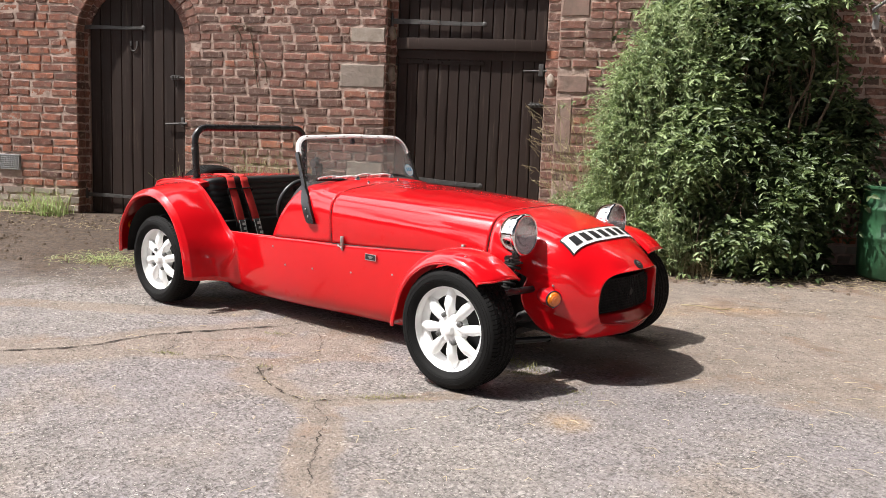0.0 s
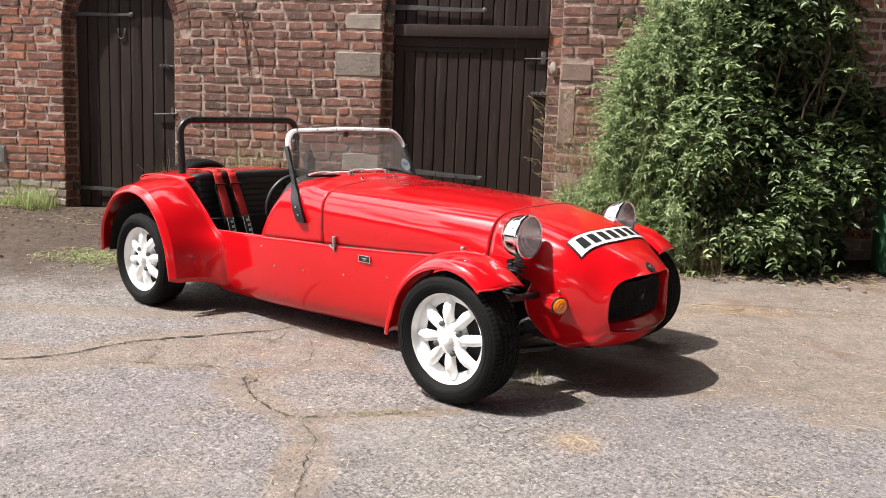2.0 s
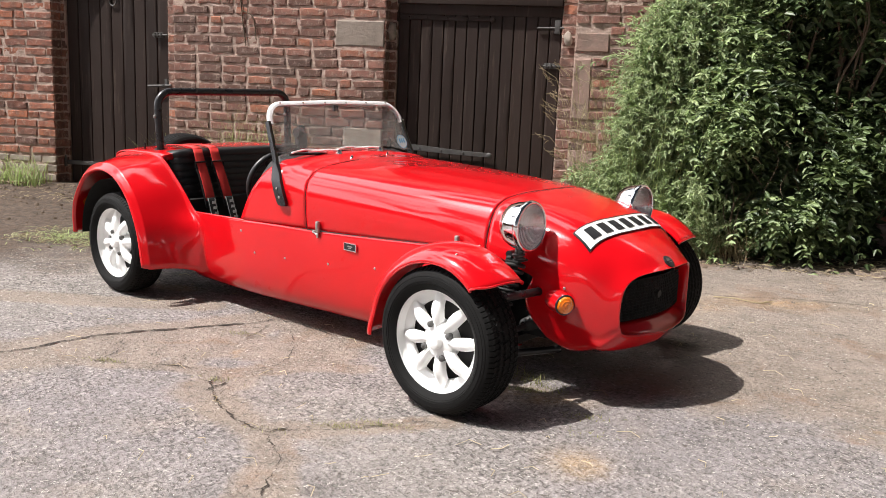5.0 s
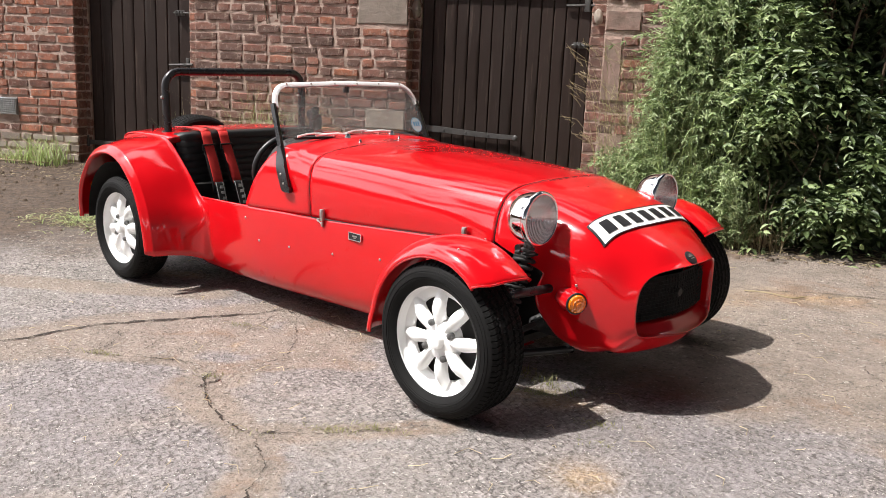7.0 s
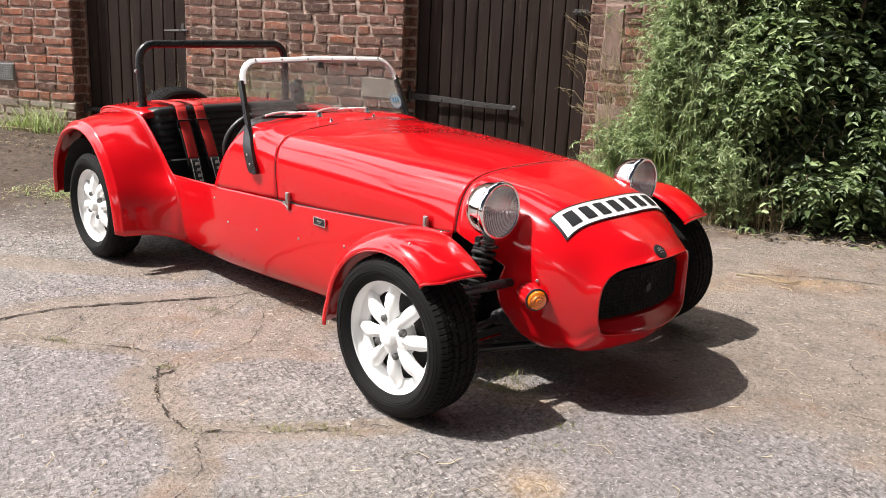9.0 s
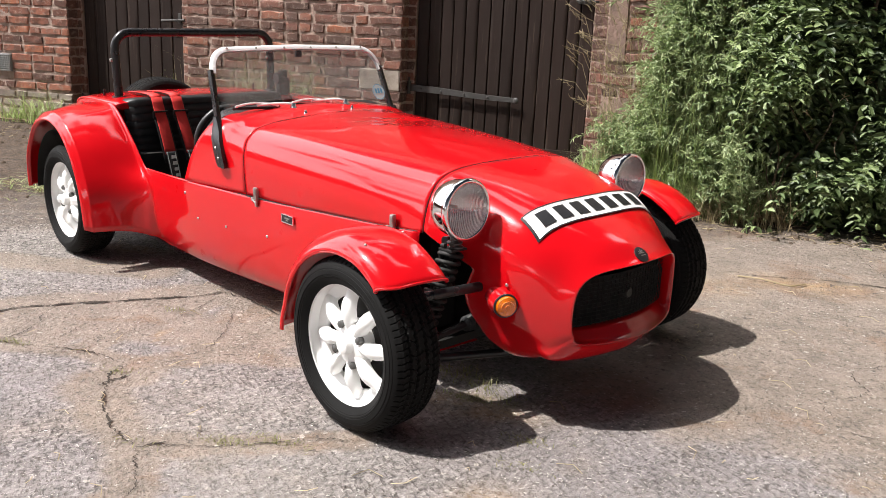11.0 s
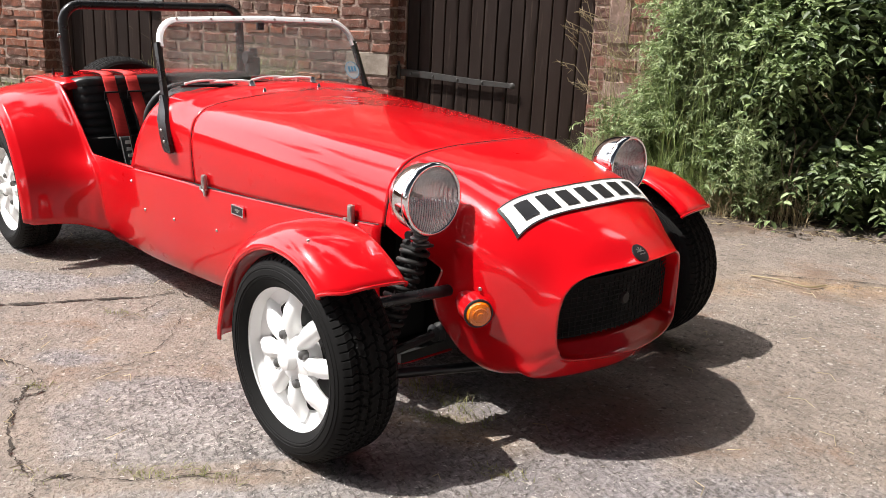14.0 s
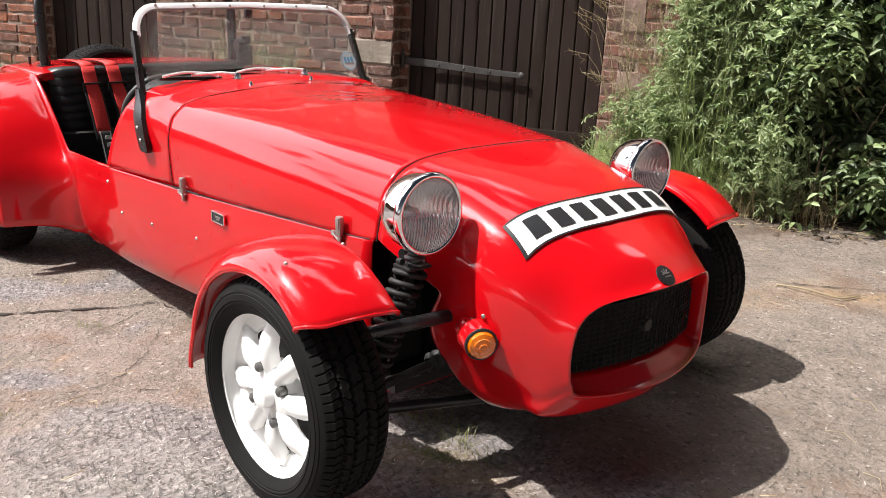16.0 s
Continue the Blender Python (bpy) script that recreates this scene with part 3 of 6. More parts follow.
def ochre_stain(x, y):
    spots = ((1.52, 5.95, .30, .11), (.95, 5.72, .22, .10), (.62, 3.42, .09, .10), (-1.75, 5.02, .13, .05), (.4, 4.0, .2, .08))
    return np.clip(sum(np.exp(-((x - a) / c)**2 - ((y - b) / d)**2) for a, b, c, d in spots), 0, 1)


def build_ground():
    xs, ys = spread(-7.0, 4.0, 0.05, 900), spread(0.5, 8.6, 0.05, 900)
    rows = []
    for y in ys:
        row = []
        for x in xs:
            row.append((x, y, ground_z(x, y)))
        rows.append(row)
    v, f = grid(rows)
    ob = mesh("ground", v, [q for q in f], CONCRETE, sharp=0)
    va = np.array(v)
    for nm, fn in (("skin", smooth_skin), ("ochre", ochre_stain)):
        ob.data.attributes.new(nm, "FLOAT", "POINT").data.foreach_set("value", fn(va[:, 0], va[:, 1]).astype(np.float32))
    tagged(ob, "old cracked grey concrete yard with dirt along the wall", "ground", kind="structure")
    return ob


ground = build_ground()

# ---- barn wall with two doorways ----
WALL_Y, WALL_D = 7.967, 0.46
D1L, D1R, D1S = -4.715, -3.475, 1.87           # arched doorway: sides and springing
D1C, D1A = (D1L + D1R) / 2, (D1R - D1L) / 2
D2L, D2R, D2T = -1.50, 0.085, 2.75             # stable doorway
WALL_L, WALL_R, WALL_T = -11.0, 9.0, 4.6


def arch_half(z):
    """Half width of the arched doorway at the height z."""
    return D1A if z < D1S else math.sqrt(max(0, D1A**2 - (z - D1S)**2))


def build_wall_core():
    """The mortar body behind the brick faces: the wall with its openings cut through."""
    y0, y1 = WALL_Y + 0.012, WALL_Y + WALL_D
    verts, faces = [], []

    def slab(x0, x1, z0, z1):
        d = boxed((x0 + x1) / 2, (y0 + y1) / 2, (z0 + z1) / 2, x1 - x0, y1 - y0, z1 - z0)
        o = len(verts)
        verts.extend(d[0])
        faces.extend(tuple(i + o for i in q) for q in d[1])
    slab(WALL_L, D1L, -0.4, WALL_T)
    slab(D1R, D2L, -0.4, WALL_T)
    slab(D2R, WALL_R, -0.4, WALL_T)
    slab(D2L, D2R, D2T, WALL_T)
    n = 20
    arch = [(D1C - D1A * math.cos(math.pi * i / n), D1S + D1A * math.sin(math.pi * i / n)) for i in range(n + 1)]
    o = len(verts)
    for yy in (y0, y1):
        for x, z in arch:
            verts.append((x, yy, z))
        for x, z in arch:
            verts.append((x, yy, WALL_T))
    m = n + 1
    for i in range(n):
        faces.append((o + i, o + i + 1, o + m + i + 1, o + m + i))
        faces.append((o + 2 * m + i + 1, o + 2 * m + i, o + 3 * m + i, o + 3 * m + i + 1))
        faces.append((o + i + 1, o + i, o + 2 * m + i, o + 2 * m + i + 1))
        faces.append((o + m + i, o + m + i + 1, o + 3 * m + i + 1, o + 3 * m + i))
    ob = mesh("wall_north", verts, faces, MORTAR, smooth=False)
    tagged(ob, "weathered red brick barn wall with sandstone quoins and pale mortar", "wall", kind="structure")
    return ob


wall = build_wall_core()


def build_mortar_face():
    """The uneven lime mortar, smeared over the edges of the bricks."""
    step = .0125
    xs, zs = np.arange(-6.6, 3.6, step), np.arange(-.02, 3.2, step)
    verts = []
    for z in zs:
        for x in xs:
            n = .0042 * noise.noise(Vector((x * 15, 1.7, z * 21))) + .0032 * noise.noise(Vector((x * 44, 5.2, z * 44))) + .004 * noise.noise(Vector((x * 3.1, 9.4, z * 3.1)))
            verts.append((x, WALL_Y + .0044 - n, z))
    m = len(xs)
    cx, cz = np.meshgrid(xs[:-1] + step / 2, zs[:-1] + step / 2)
    hw = np.where(cz < D1S, D1A, np.sqrt(np.maximum(0, D1A**2 - np.minimum(9, (cz - D1S))**2))) + .012
    hole = (np.abs(cx - D1C) < hw) & (cz < D1S + D1A + .012) | (cx > D2L - .012) & (cx < D2R + .012) & (cz < D2T + .012)
    faces = [(j * m + i, j * m + i + 1, (j + 1) * m + i + 1, (j + 1) * m + i) for j, i in zip(*np.nonzero(~hole))]
    mesh("mortar_face", verts, faces, MORTAR, wall, sharp=0)["kind"] = "stuff"


build_mortar_face()
# the jambs step in behind the face of the wall, and the doors hang in the step
DOOR_Y, STEP_Y = WALL_Y + 0.15, WALL_Y + 0.128
S2L, S2R = -1.435, -0.035                      # clear width of the stable door
S1L, S1R = -4.668, -3.600                      # clear width of the arched door
S1C, S1A = (S1L + S1R) / 2, (S1R - S1L) / 2
for a, b in ((D2L, S2L), (S2R, D2R)):
    mesh("door_rebate", *boxed((a + b) / 2, STEP_Y + 0.13, 1.37, b - a, 0.26, 2.76), MORTAR, wall, smooth=False)


def build_arch_step():
    """The step round the arched doorway: upright jambs running on into the arch."""
    n = 28
    outer = [(D1L, -0.1)] + [(D1C - D1A * math.cos(math.pi * i / n), D1S + D1A * math.sin(math.pi * i / n)) for i in range(n + 1)] + [(D1R, -0.1)]
    inner = [(S1L, -0.1)] + [(S1C - S1A * math.cos(math.pi * i / n), D1S + S1A * math.sin(math.pi * i / n)) for i in range(n + 1)] + [(S1R, -0.1)]
    rows = [[(x, STEP_Y, z) for x, z in outer], [(x, STEP_Y, z) for x, z in inner], [(x, STEP_Y + 0.24, z) for x, z in inner]]
    mesh("door_rebate", *grid(rows), MORTAR, wall, smooth=False)


build_arch_step()
# dark inside of the barn, closing the doorways
inside = mesh("barn_inside_wall", *boxed(-2.2, WALL_Y + WALL_D + 0.12, 1.5, 7.0, 0.08, 3.9), MORTAR, smooth=False)
tagged(inside, "plain brick wall inside the barn behind the doors", "wall", kind="structure")
# unseen plain yard wall behind the camera, added as a dark band in reflections
yard = mesh("wall_south", *boxed(0, -13.0, 0.8, 46, 0.4, 2.0), YARD_WALL, smooth=False)
tagged(yard, "unseen plain brick wall added on the far side of the yard", "wall", kind="structure")
# unseen wall added in the west to block the low sky
yard = mesh("wall_west", *boxed(-15.0, -2.4, 0.8, 0.4, 20.8, 2.0), YARD_WALL, smooth=False)
tagged(yard, "unseen plain brick wall added at the end of the yard", "wall", kind="structure")


# ---- doors ----
def plank_mesh(w, h, d=0.03, top=None):
    """A door board standing on z = 0, its front edges rounded; top(x) lowers the head."""
    prof = [(-w / 2, d), (-w / 2, 0.006), (-w / 2 + 0.006, 0.0), (-w / 6, random.uniform(-0.0015, 0.001)), (w / 6, random.uniform(-0.0015, 0.001)),
            (w / 2 - 0.006, 0.0), (w / 2, 0.006), (w / 2, d)]
    n = 10
    rows = []
    for i in range(n + 1):
        rows.append([(x + random.uniform(-0.0008, 0.0008), y + random.uniform(-0.001, 0.001), (h if top is None else top(x)) * i / n) for x, y in prof])
    v, f = grid(rows)
    m = len(prof)
    f.append(tuple(range(n * m, n * m + m)))
    f.append(tuple(range(m))[::-1])
    return v, f


def strap_hinge(name, parent, x0, x1, y, z, drop=0.0, hgt=0.042):
    """A tapered iron strap with a knuckle, a round end and bolt heads."""
    n = 14
    rows = []
    for i in range(n + 1):
        t = i / n
        x = x0 + (x1 - x0) * t
        hh = hgt * (1 - 0.35 * t) / 2
        zz = z + drop * t + 0.0025 * math.sin(7 * t)
        rows.append([(x, y, zz - hh), (x, y - 0.008, zz - hh + 0.002), (x, y - 0.008, zz + hh - 0.002), (x, y, zz + hh)])
    d = [grid(rows)]
    end = lathe([(0.0, -0.012), (0.016, -0.012), (0.024, -0.006), (0.024, 0.0)], 14)
    d.append(moved(end, Matrix.Translation((x1, y, z + drop))))
    for t in (0.10, 0.3, 0.52, 0.74):
        b = lathe([(0.0, -0.014), (0.006, -0.013), (0.010, -0.008)], 8)
        d.append(moved(b, Matrix.Translation((x0 + (x1 - x0) * t, y, z + drop * t))))
    d.append(tube_data([(x0 - 0.012, y - 0.01, z - hgt * 0.9), (x0 - 0.012, y - 0.01, z + hgt * 0.9)], 0.015, 10))
    d.append(tube_data([(x0 - 0.012, y - 0.01, z + hgt * 0.9), (x0 - 0.012, y - 0.01, z + hgt * 1.5)], 0.008, 8))
    return mesh(name, *join(*d), IRON, parent, "worn dark iron strap hinge")


def bolt_latch(parent, x0, x1, y, z):
    d = [boxed((x0 + x1) / 2, y - 0.004, z, x1 - x0, 0.008, 0.045, 0.002),
         tube_data([(x0 - 0.01, y - 0.018, z), (x1 + 0.05, y - 0.018, z)], 0.009, 8)]
    for t in (0.15, 0.5, 0.85):
        d.append(boxed(x0 + (x1 - x0) * t, y - 0.018, z, 0.014, 0.034, 0.036, 0.003))
    d.append(tube_data([(x0 + 0.03, y - 0.02, z), (x0 + 0.03, y - 0.05, z - 0.004)], 0.007, 8))
    return mesh("bolt", *join(*d), IRON, parent, "dark iron sliding bolt")


def build_arched_door():
    y = DOOR_Y
    door = new("door_1")
    tagged(door, "closed arched door of dark brown painted boards with iron strap hinges", "door", kind="structure")
    lo, hi, n = S1L + 0.006, S1R - 0.006, 9
    w = (hi - lo) / n
    for i in range(n):
        cx = lo + (i + 0.5) * w
        def top(x, cx=cx):
            return D1S + math.sqrt(max(0.0004, (S1A - 0.004)**2 - (cx + x - S1C)**2)) - 0.13
        v, f = plank_mesh(w - 0.005, 2.2, 0.03, top)
        mesh("board", moved((v, f), pose(cx, y + random.uniform(-0.002, 0.002), 0.13))[0], f, DOOR, door)
    box("backing_board", (S1C, y + 0.04, 1.1), (S1A * 2, 0.02, 1.94), DOOR, door, bev=0)
    strap_hinge("strap_hinge", door, S1L - 0.035, -4.05, y - 0.026, 2.0)
    strap_hinge("strap_hinge", door, S1L - 0.02, -3.95, y - 0.026, 0.31)
    bolt_latch(door, -3.75, -3.66, y, 1.526)
    d = [tube_data(smooth_path([(-3.81, y - 0.03, 1.064), (-3.71, y - 0.034, 1.07), (-3.57, y - 0.034, 1.078)], 4), 0.011, 8),
         tube_data([(-3.64, y, 1.075), (-3.64, y - 0.05, 1.075)], 0.012, 8), boxed(-3.625, y - 0.015, 1.09, 0.03, 0.03, 0.09, 0.004)]
    mesh("latch", *join(*d), IRON, door, "dark iron thumb latch")
    ring = [(-4.165 + 0.036 * math.cos(a), y - 0.012, 1.82 + 0.045 * math.sin(a)) for a in np.linspace(-3.0, 0.0, 12)]
    mesh("ring_pull", *join(tube_data(ring, 0.007, 8), boxed(-4.20, y - 0.006, 1.85, 0.02, 0.012, 0.05, 0.003), boxed(-4.13, y - 0.006, 1.85, 0.02, 0.012, 0.05, 0.003)), IRON, door, "worn ring pull")
    return door


def build_stable_door():
    y = DOOR_Y
    door = new("door_2")
    tagged(door, "closed two-leaf stable door of dark brown painted boards", "door", kind="structure")
    lo, hi, n = S2L + 0.005, S2R - 0.005, 14
    w = (hi - lo) / n
    for leaf, (z0, z1) in (("lower", (0.26, 1.768)), ("upper", (1.95, 2.74))):
        for i in range(n):
            v, f = plank_mesh(w - 0.006, z1 - z0)
            mesh("board", moved((v, f), pose(lo + (i + 0.5) * w, y + random.uniform(-0.002, 0.002), z0))[0], f, DOOR, door)
    box("bottom_rail", ((lo + hi) / 2, y + 0.008, 0.195), (hi - lo, 0.036, 0.13), DOOR, door, "plain bottom rail", 0.005)
    box("weather_rail", ((lo + hi) / 2, y - 0.028, 1.903), (hi - lo, 0.06, 0.105), DOOR, door, "heavy horizontal rail", 0.006)
    box("head_rail", ((lo + hi) / 2, y + 0.006, 1.81), (hi - lo, 0.03, 0.082), DOOR, door, bev=0.004)
    box("backing_board", ((lo + hi) / 2, y + 0.045, 1.45), (hi - lo, 0.02, 2.5), DOOR, door, bev=0)
    strap_hinge("strap_hinge", door, lo - 0.04, -0.613, y - 0.026, 2.102, -0.015, 0.05)
    strap_hinge("strap_hinge", door, lo + 0.01, -0.618, y - 0.004, 1.742, -0.006, 0.045).data.materials[0] = DOOR
    strap_hinge("strap_hinge", door, lo - 0.03, -0.587, y - 0.026, 0.655, -0.04, 0.055)
    bolt_latch(door, -0.167, -0.06, y, 1.377)
    d = [tube_data([(-0.24, y - 0.02, 1.678), (-0.02, y - 0.02, 1.685)], 0.009, 8), boxed(-0.075, y - 0.015, 1.69, 0.045, 0.03, 0.11, 0.004)]
    mesh("latch", *join(*d), IRON, door, "dark iron bar latch")
    return door


build_arched_door()
build_stable_door()


# ---- vent, wall bracket ----
def build_vent():
    x0, x1, z0, z1, y = -5.66, -5.385, 0.53, 0.69, WALL_Y - 0.012
    vent = tagged(new("air_vent"), "pale metal grille air vent set in brickwork", "vent")
    mesh("frame", *join(boxed((x0 + x1) / 2, y + 0.012, (z0 + z1) / 2, x1 - x0, 0.016, z1 - z0, 0.002)), PALE_METAL, vent)
    for i in range(13):
        box("bar", (x0 + 0.012 + i * (x1 - x0 - 0.024) / 12, y, (z0 + z1) / 2), (0.009, 0.01, z1 - z0 - 0.01), PALE_METAL, vent, bev=0.001)
    for i in range(8):
        box("cross_bar", ((x0 + x1) / 2, y - 0.006, z0 + 0.01 + i * (z1 - z0 - 0.02) / 7), (x1 - x0 - 0.008, 0.008, 0.008), PALE_METAL, vent, bev=0.001)


build_vent()


# ---- the car: x forwards from the front axle, y to its left, z up ----
CAR_AT, CAR_TURN = (0.435, 4.384, 0.0), -28.0
car = tagged(new("sports_car"), "open two-seat red kit sports car with white wheels, parked on concrete", "car")
car.matrix_world = pose(CAR_AT[0], CAR_AT[1], 0.0095, 0.8, 0, CAR_TURN)


def mirrored(pts):
    """Half section from side to middle -> whole section."""
    return [(-y, z) for y, z in pts] + [(y, z) for y, z in pts[-2::-1]]


def loft(stations, us, n=40):
    """Rows of points through cross sections {u: half section}."""
    keys = sorted(stations)
    k = len(stations[keys[0]])
    rows = []
    for u in us:
        half = [herm(keys, [stations[q][i] for q in keys], u) for i in range(k)]
        whole = [(-p[0], p[1]) for p in half] + [(p[0], p[1]) for p in half[-2::-1]]
        idx = list(range(len(whole)))
        rows.append([(u, *herm(idx, whole, (len(whole) - 1) * j / n)) for j in range(n + 1)])
    return rows


BONNET = {
    -1.088: [(.480, .506), (.488, .60), (.486, .68), (.460, .744), (.39, .783), (.22, .806), (0, .818)],
    -.75: [(.460, .519), (.466, .605), (.460, .678), (.432, .738), (.36, .777), (.2, .797), (0, .808)],
    -.4: [(.436, .536), (.440, .61), (.430, .675), (.395, .731), (.32, .766), (.18, .783), (0, .789)],
    -.09: [(.410, .553), (.400, .615), (.382, .672), (.342, .722), (.272, .75), (.155, .762), (0, .764)],
}
rows = loft(BONNET, np.linspace(-1.088, -.092, 84), 72)


def bonnet_dent(u, y):
    """A shallow oval dent in the top panel, with slack ripples in the sheet round it."""
    dent = 0.009 * math.exp(-(((u + .88) / .16)**2 + ((y - .06) / .17)**2)**2)
    near = math.exp(-((u + .90) / .15)**2 - ((y - .03) / .24)**2)
    return dent + 0.0012 * near * (math.sin(44 * u + 9 * y + 5 * math.sin(7 * y)) + .6 * math.sin(71 * u - 16 * y + 1.3))


rows = [[(u, y, z - bonnet_dent(u, y)) for u, y, z in r] for r in rows]
thick(mesh("bonnet", *grid(rows), RED, car, "glossy red bonnet", sharp=0), 0.004, 1)

SCUTTLE = {
    -1.094: [(.480, .506), (.486, .60), (.484, .68), (.458, .742), (.39, .781), (.22, .804), (0, .816)],
    -1.185: [(.490, .502), (.488, .605), (.486, .688), (.462, .752), (.40, .788), (.22, .810), (0, .820)],
    -1.215: [(.4935, .501), (.4905, .605), (.488, .690), (.464, .756), (.404, .795), (.22, .820), (0, .831)],
    -1.245: [(.496, .500), (.493, .605), (.490, .692), (.466, .758), (.406, .797), (.22, .8225), (0, .8335)],
    -1.56: [(.524, .49), (.518, .605), (.508, .70), (.484, .768), (.415, .806), (.22, .83), (0, .842)],
}


def scuttle_end(a):
    """How far back the scuttle reaches at the place a round its section (0 side, 1 top)."""
    return float(herm([0, .167, .333, .5, .667, 1.0], [[-1.545], [-1.495], [-1.43], [-1.37], [-1.335], [-1.325]], a)[0])


def build_scuttle():
    keys = sorted(SCUTTLE)
    n, m = 56, 18
    rows = []
    for i in range(m + 1):
        row = []
        for j in range(n + 1):
            s = j / n
            a = 1 - abs(2 * s - 1)
            u = -1.094 + (scuttle_end(a) + 1.094) * i / m
            half = [herm(keys, [SCUTTLE[q][k] for q in keys], u) for k in range(7)]
            whole = [(-p[0], p[1]) for p in half] + [(p[0], p[1]) for p in half[-2::-1]]
            row.append((u, *herm(list(range(13)), whole, 12 * s)))
        rows.append(row[::-1])
    thick(mesh("scuttle", *grid(rows), RED, car, "red scuttle in front of the cockpit", sharp=0), 0.004, 1)


build_scuttle()

# dark shut lines at both ends of the bonnet
for u, key in ((-1.0905, -1.088), (-.0885, -.09)):
    tube("shut_line", [(u, y, z - .0005) for y, z in mirrored([tuple(herm(list(range(7)), BONNET[key], 6 * j / 24)) for j in range(25)])], .0016, GRILLE_BLACK, car, seg=6)

NOSE = {
    -.085: [(0, .764), (.155, .762), (.272, .75), (.342, .722), (.382, .672), (.400, .615), (.410, .553), (.41, .45), (.40, .33), (.33, .2), (0, .15)],
    .1: [(0, .735), (.15, .73), (.255, .712), (.318, .675), (.354, .62), (.376, .56), (.386, .50), (.39, .41), (.37, .31), (.30, .2), (0, .15)],
    .25: [(0, .69), (.14, .686), (.247, .670), (.308, .638), (.341, .59), (.360, .54), (.372, .47), (.372, .39), (.355, .30), (.29, .195), (0, .16)],
    .36: [(0, .638), (.13, .634), (.225, .617), (.283, .585), (.316, .545), (.333, .50), (.340, .44), (.342, .37), (.328, .29), (.27, .215), (0, .185)],
    .45: [(0, .583), (.12, .58), (.197, .563), (.249, .533), (.277, .493), (.294, .45), (.303, .41), (.305, .345), (.300, .28), (.27, .230), (0, .213)],
    .505: [(0, .530), (.12, .527), (.197, .518), (.240, .498), (.263, .468), (.272, .435), (.276, .40), (.276, .358), (.268, .314), (.232, .286), (0, .274)],
}


def nose_point(u, a, side):
    """A point of the nose; a runs from 0 (top middle) to 10 (bottom middle)."""
    keys = sorted(NOSE)
    sec = [herm(keys, [NOSE[q][k] for q in keys], u) for k in range(11)]
    y, z = herm(list(range(11)), sec, a)
    back = 0.05 * (y / 0.25)**2 * max(0, (u - 0.2) / 0.3)**2
    return (u - back, side * y, z)


def nose_top(u, y):
    """Height of the nose's upper face."""
    lo, hi = 0.0, 5.0
    for _ in range(24):
        mid = (lo + hi) / 2
        if nose_point(u, mid, 1)[1] < abs(y):
            lo = mid
        else:
            hi = mid
    p = nose_point(u, lo, 1)
    return p[0], p[2]


def build_nose():
    datas = []
    marks = list(np.linspace(0, 5.9, 34)) + [5.98, 6.04, 6.1, 6.16, 6.22] + list(np.linspace(6.35, 10, 26))
    marks = [-a for a in marks[:0:-1]] + marks
    rows = []
    for a in marks:
        z = nose_point(.12, abs(a), 1)[2]
        low = float(herm([.15, .22, .25, .32, .39, .47, .56], [[.30], [.235], [.175], [.118], [.10], [.125], [.145]], z)[0])
        k = min(1, max(0, (abs(a) - 5.95) / .22))
        start = -.085 + (low + .085) * k
        row = [nose_point(start + (.505 - start) * i / 34, abs(a), -1 if a < 0 else 1) for i in range(35)]
        p = row[-1]
        # the rolled lip and the mouth behind it
        for du, sc, floor in ((.005, .992, 0), (.0075, .978, 0), (.004, .958, 0), (-.006, .945, 0), (-.015, .936, .292), (-.026, .93, .302), (-.038, .925, .314), (-.056, .918, .330)):
            z = .395 + (p[2] - .395) * (sc if p[2] < .395 else sc - .10 * max(0, -du) / .1)
            row.append((p[0] + du, p[1] * sc, z if z > floor + .06 else floor + .008 * math.log(1 + math.exp((z - floor) / .008))))
        rows.append(row)
    rows.pop()
    v, f = grid(rows)
    m, k = len(rows[0]), len(rows) - 1
    f += [(k * m + j, k * m + j + 1, j + 1, j) for j in range(m - 1)]
    datas.append((v, f))
    ring = [nose_point(.505, a, 1) for a in np.linspace(0, 10, 41)]
    ring = ring + [(p[0], -p[1], p[2]) for p in ring[-2:0:-1]]
    nose = mesh("nose_cone", *join(*datas), RED, car, "glossy red nose cone with an oblong air intake", sharp=0)
    thick(nose, 0.003, -1)
    return ring


ring = build_nose()


def build_grille():
    u0 = .450
    outline = [(u0 - 0.045 * (p[1] / .25)**2, p[1] * .925, min(max(p[2], .326), .485)) for p in ring]
    n = len(outline)
    mesh("grille_backing", outline + [(u0 - .02, 0, .40)], [(i, (i + 1) % n, n) for i in range(n)], GRILLE_BLACK, car, smooth=False)
    bars = []
    for i in range(27):
        y = -.238 + .476 * i / 26
        u = u0 + .010 - 0.045 * (y / .25)**2
        zt = .482 - .03 * max(0, abs(y) - .19) / .04
        bars.append(boxed(u, y, (.332 + zt) / 2, .003, .003, zt - .332))
    for i in range(11):
        z = .338 + .0132 * i
        pts = [(u0 + .011 - 0.045 * (y / .25)**2, y, z) for y in np.linspace(-.238, .238, 13)]
        bars.append(tube_data(pts, .0018, 4))
    mesh("grille_mesh", *join(*bars), GRILLE_BLACK, car, "black square-mesh radiator grille", smooth=False)
    d = moved(lathe([(0, .012), (.014, .012), (.017, .008), (.017, 0)], 18, "x"), Matrix.Translation((u0 + .006, -.01, .415)))
    mesh("grille_boss", *d, CHASSIS, car, "small round dark metal boss")


build_grille()


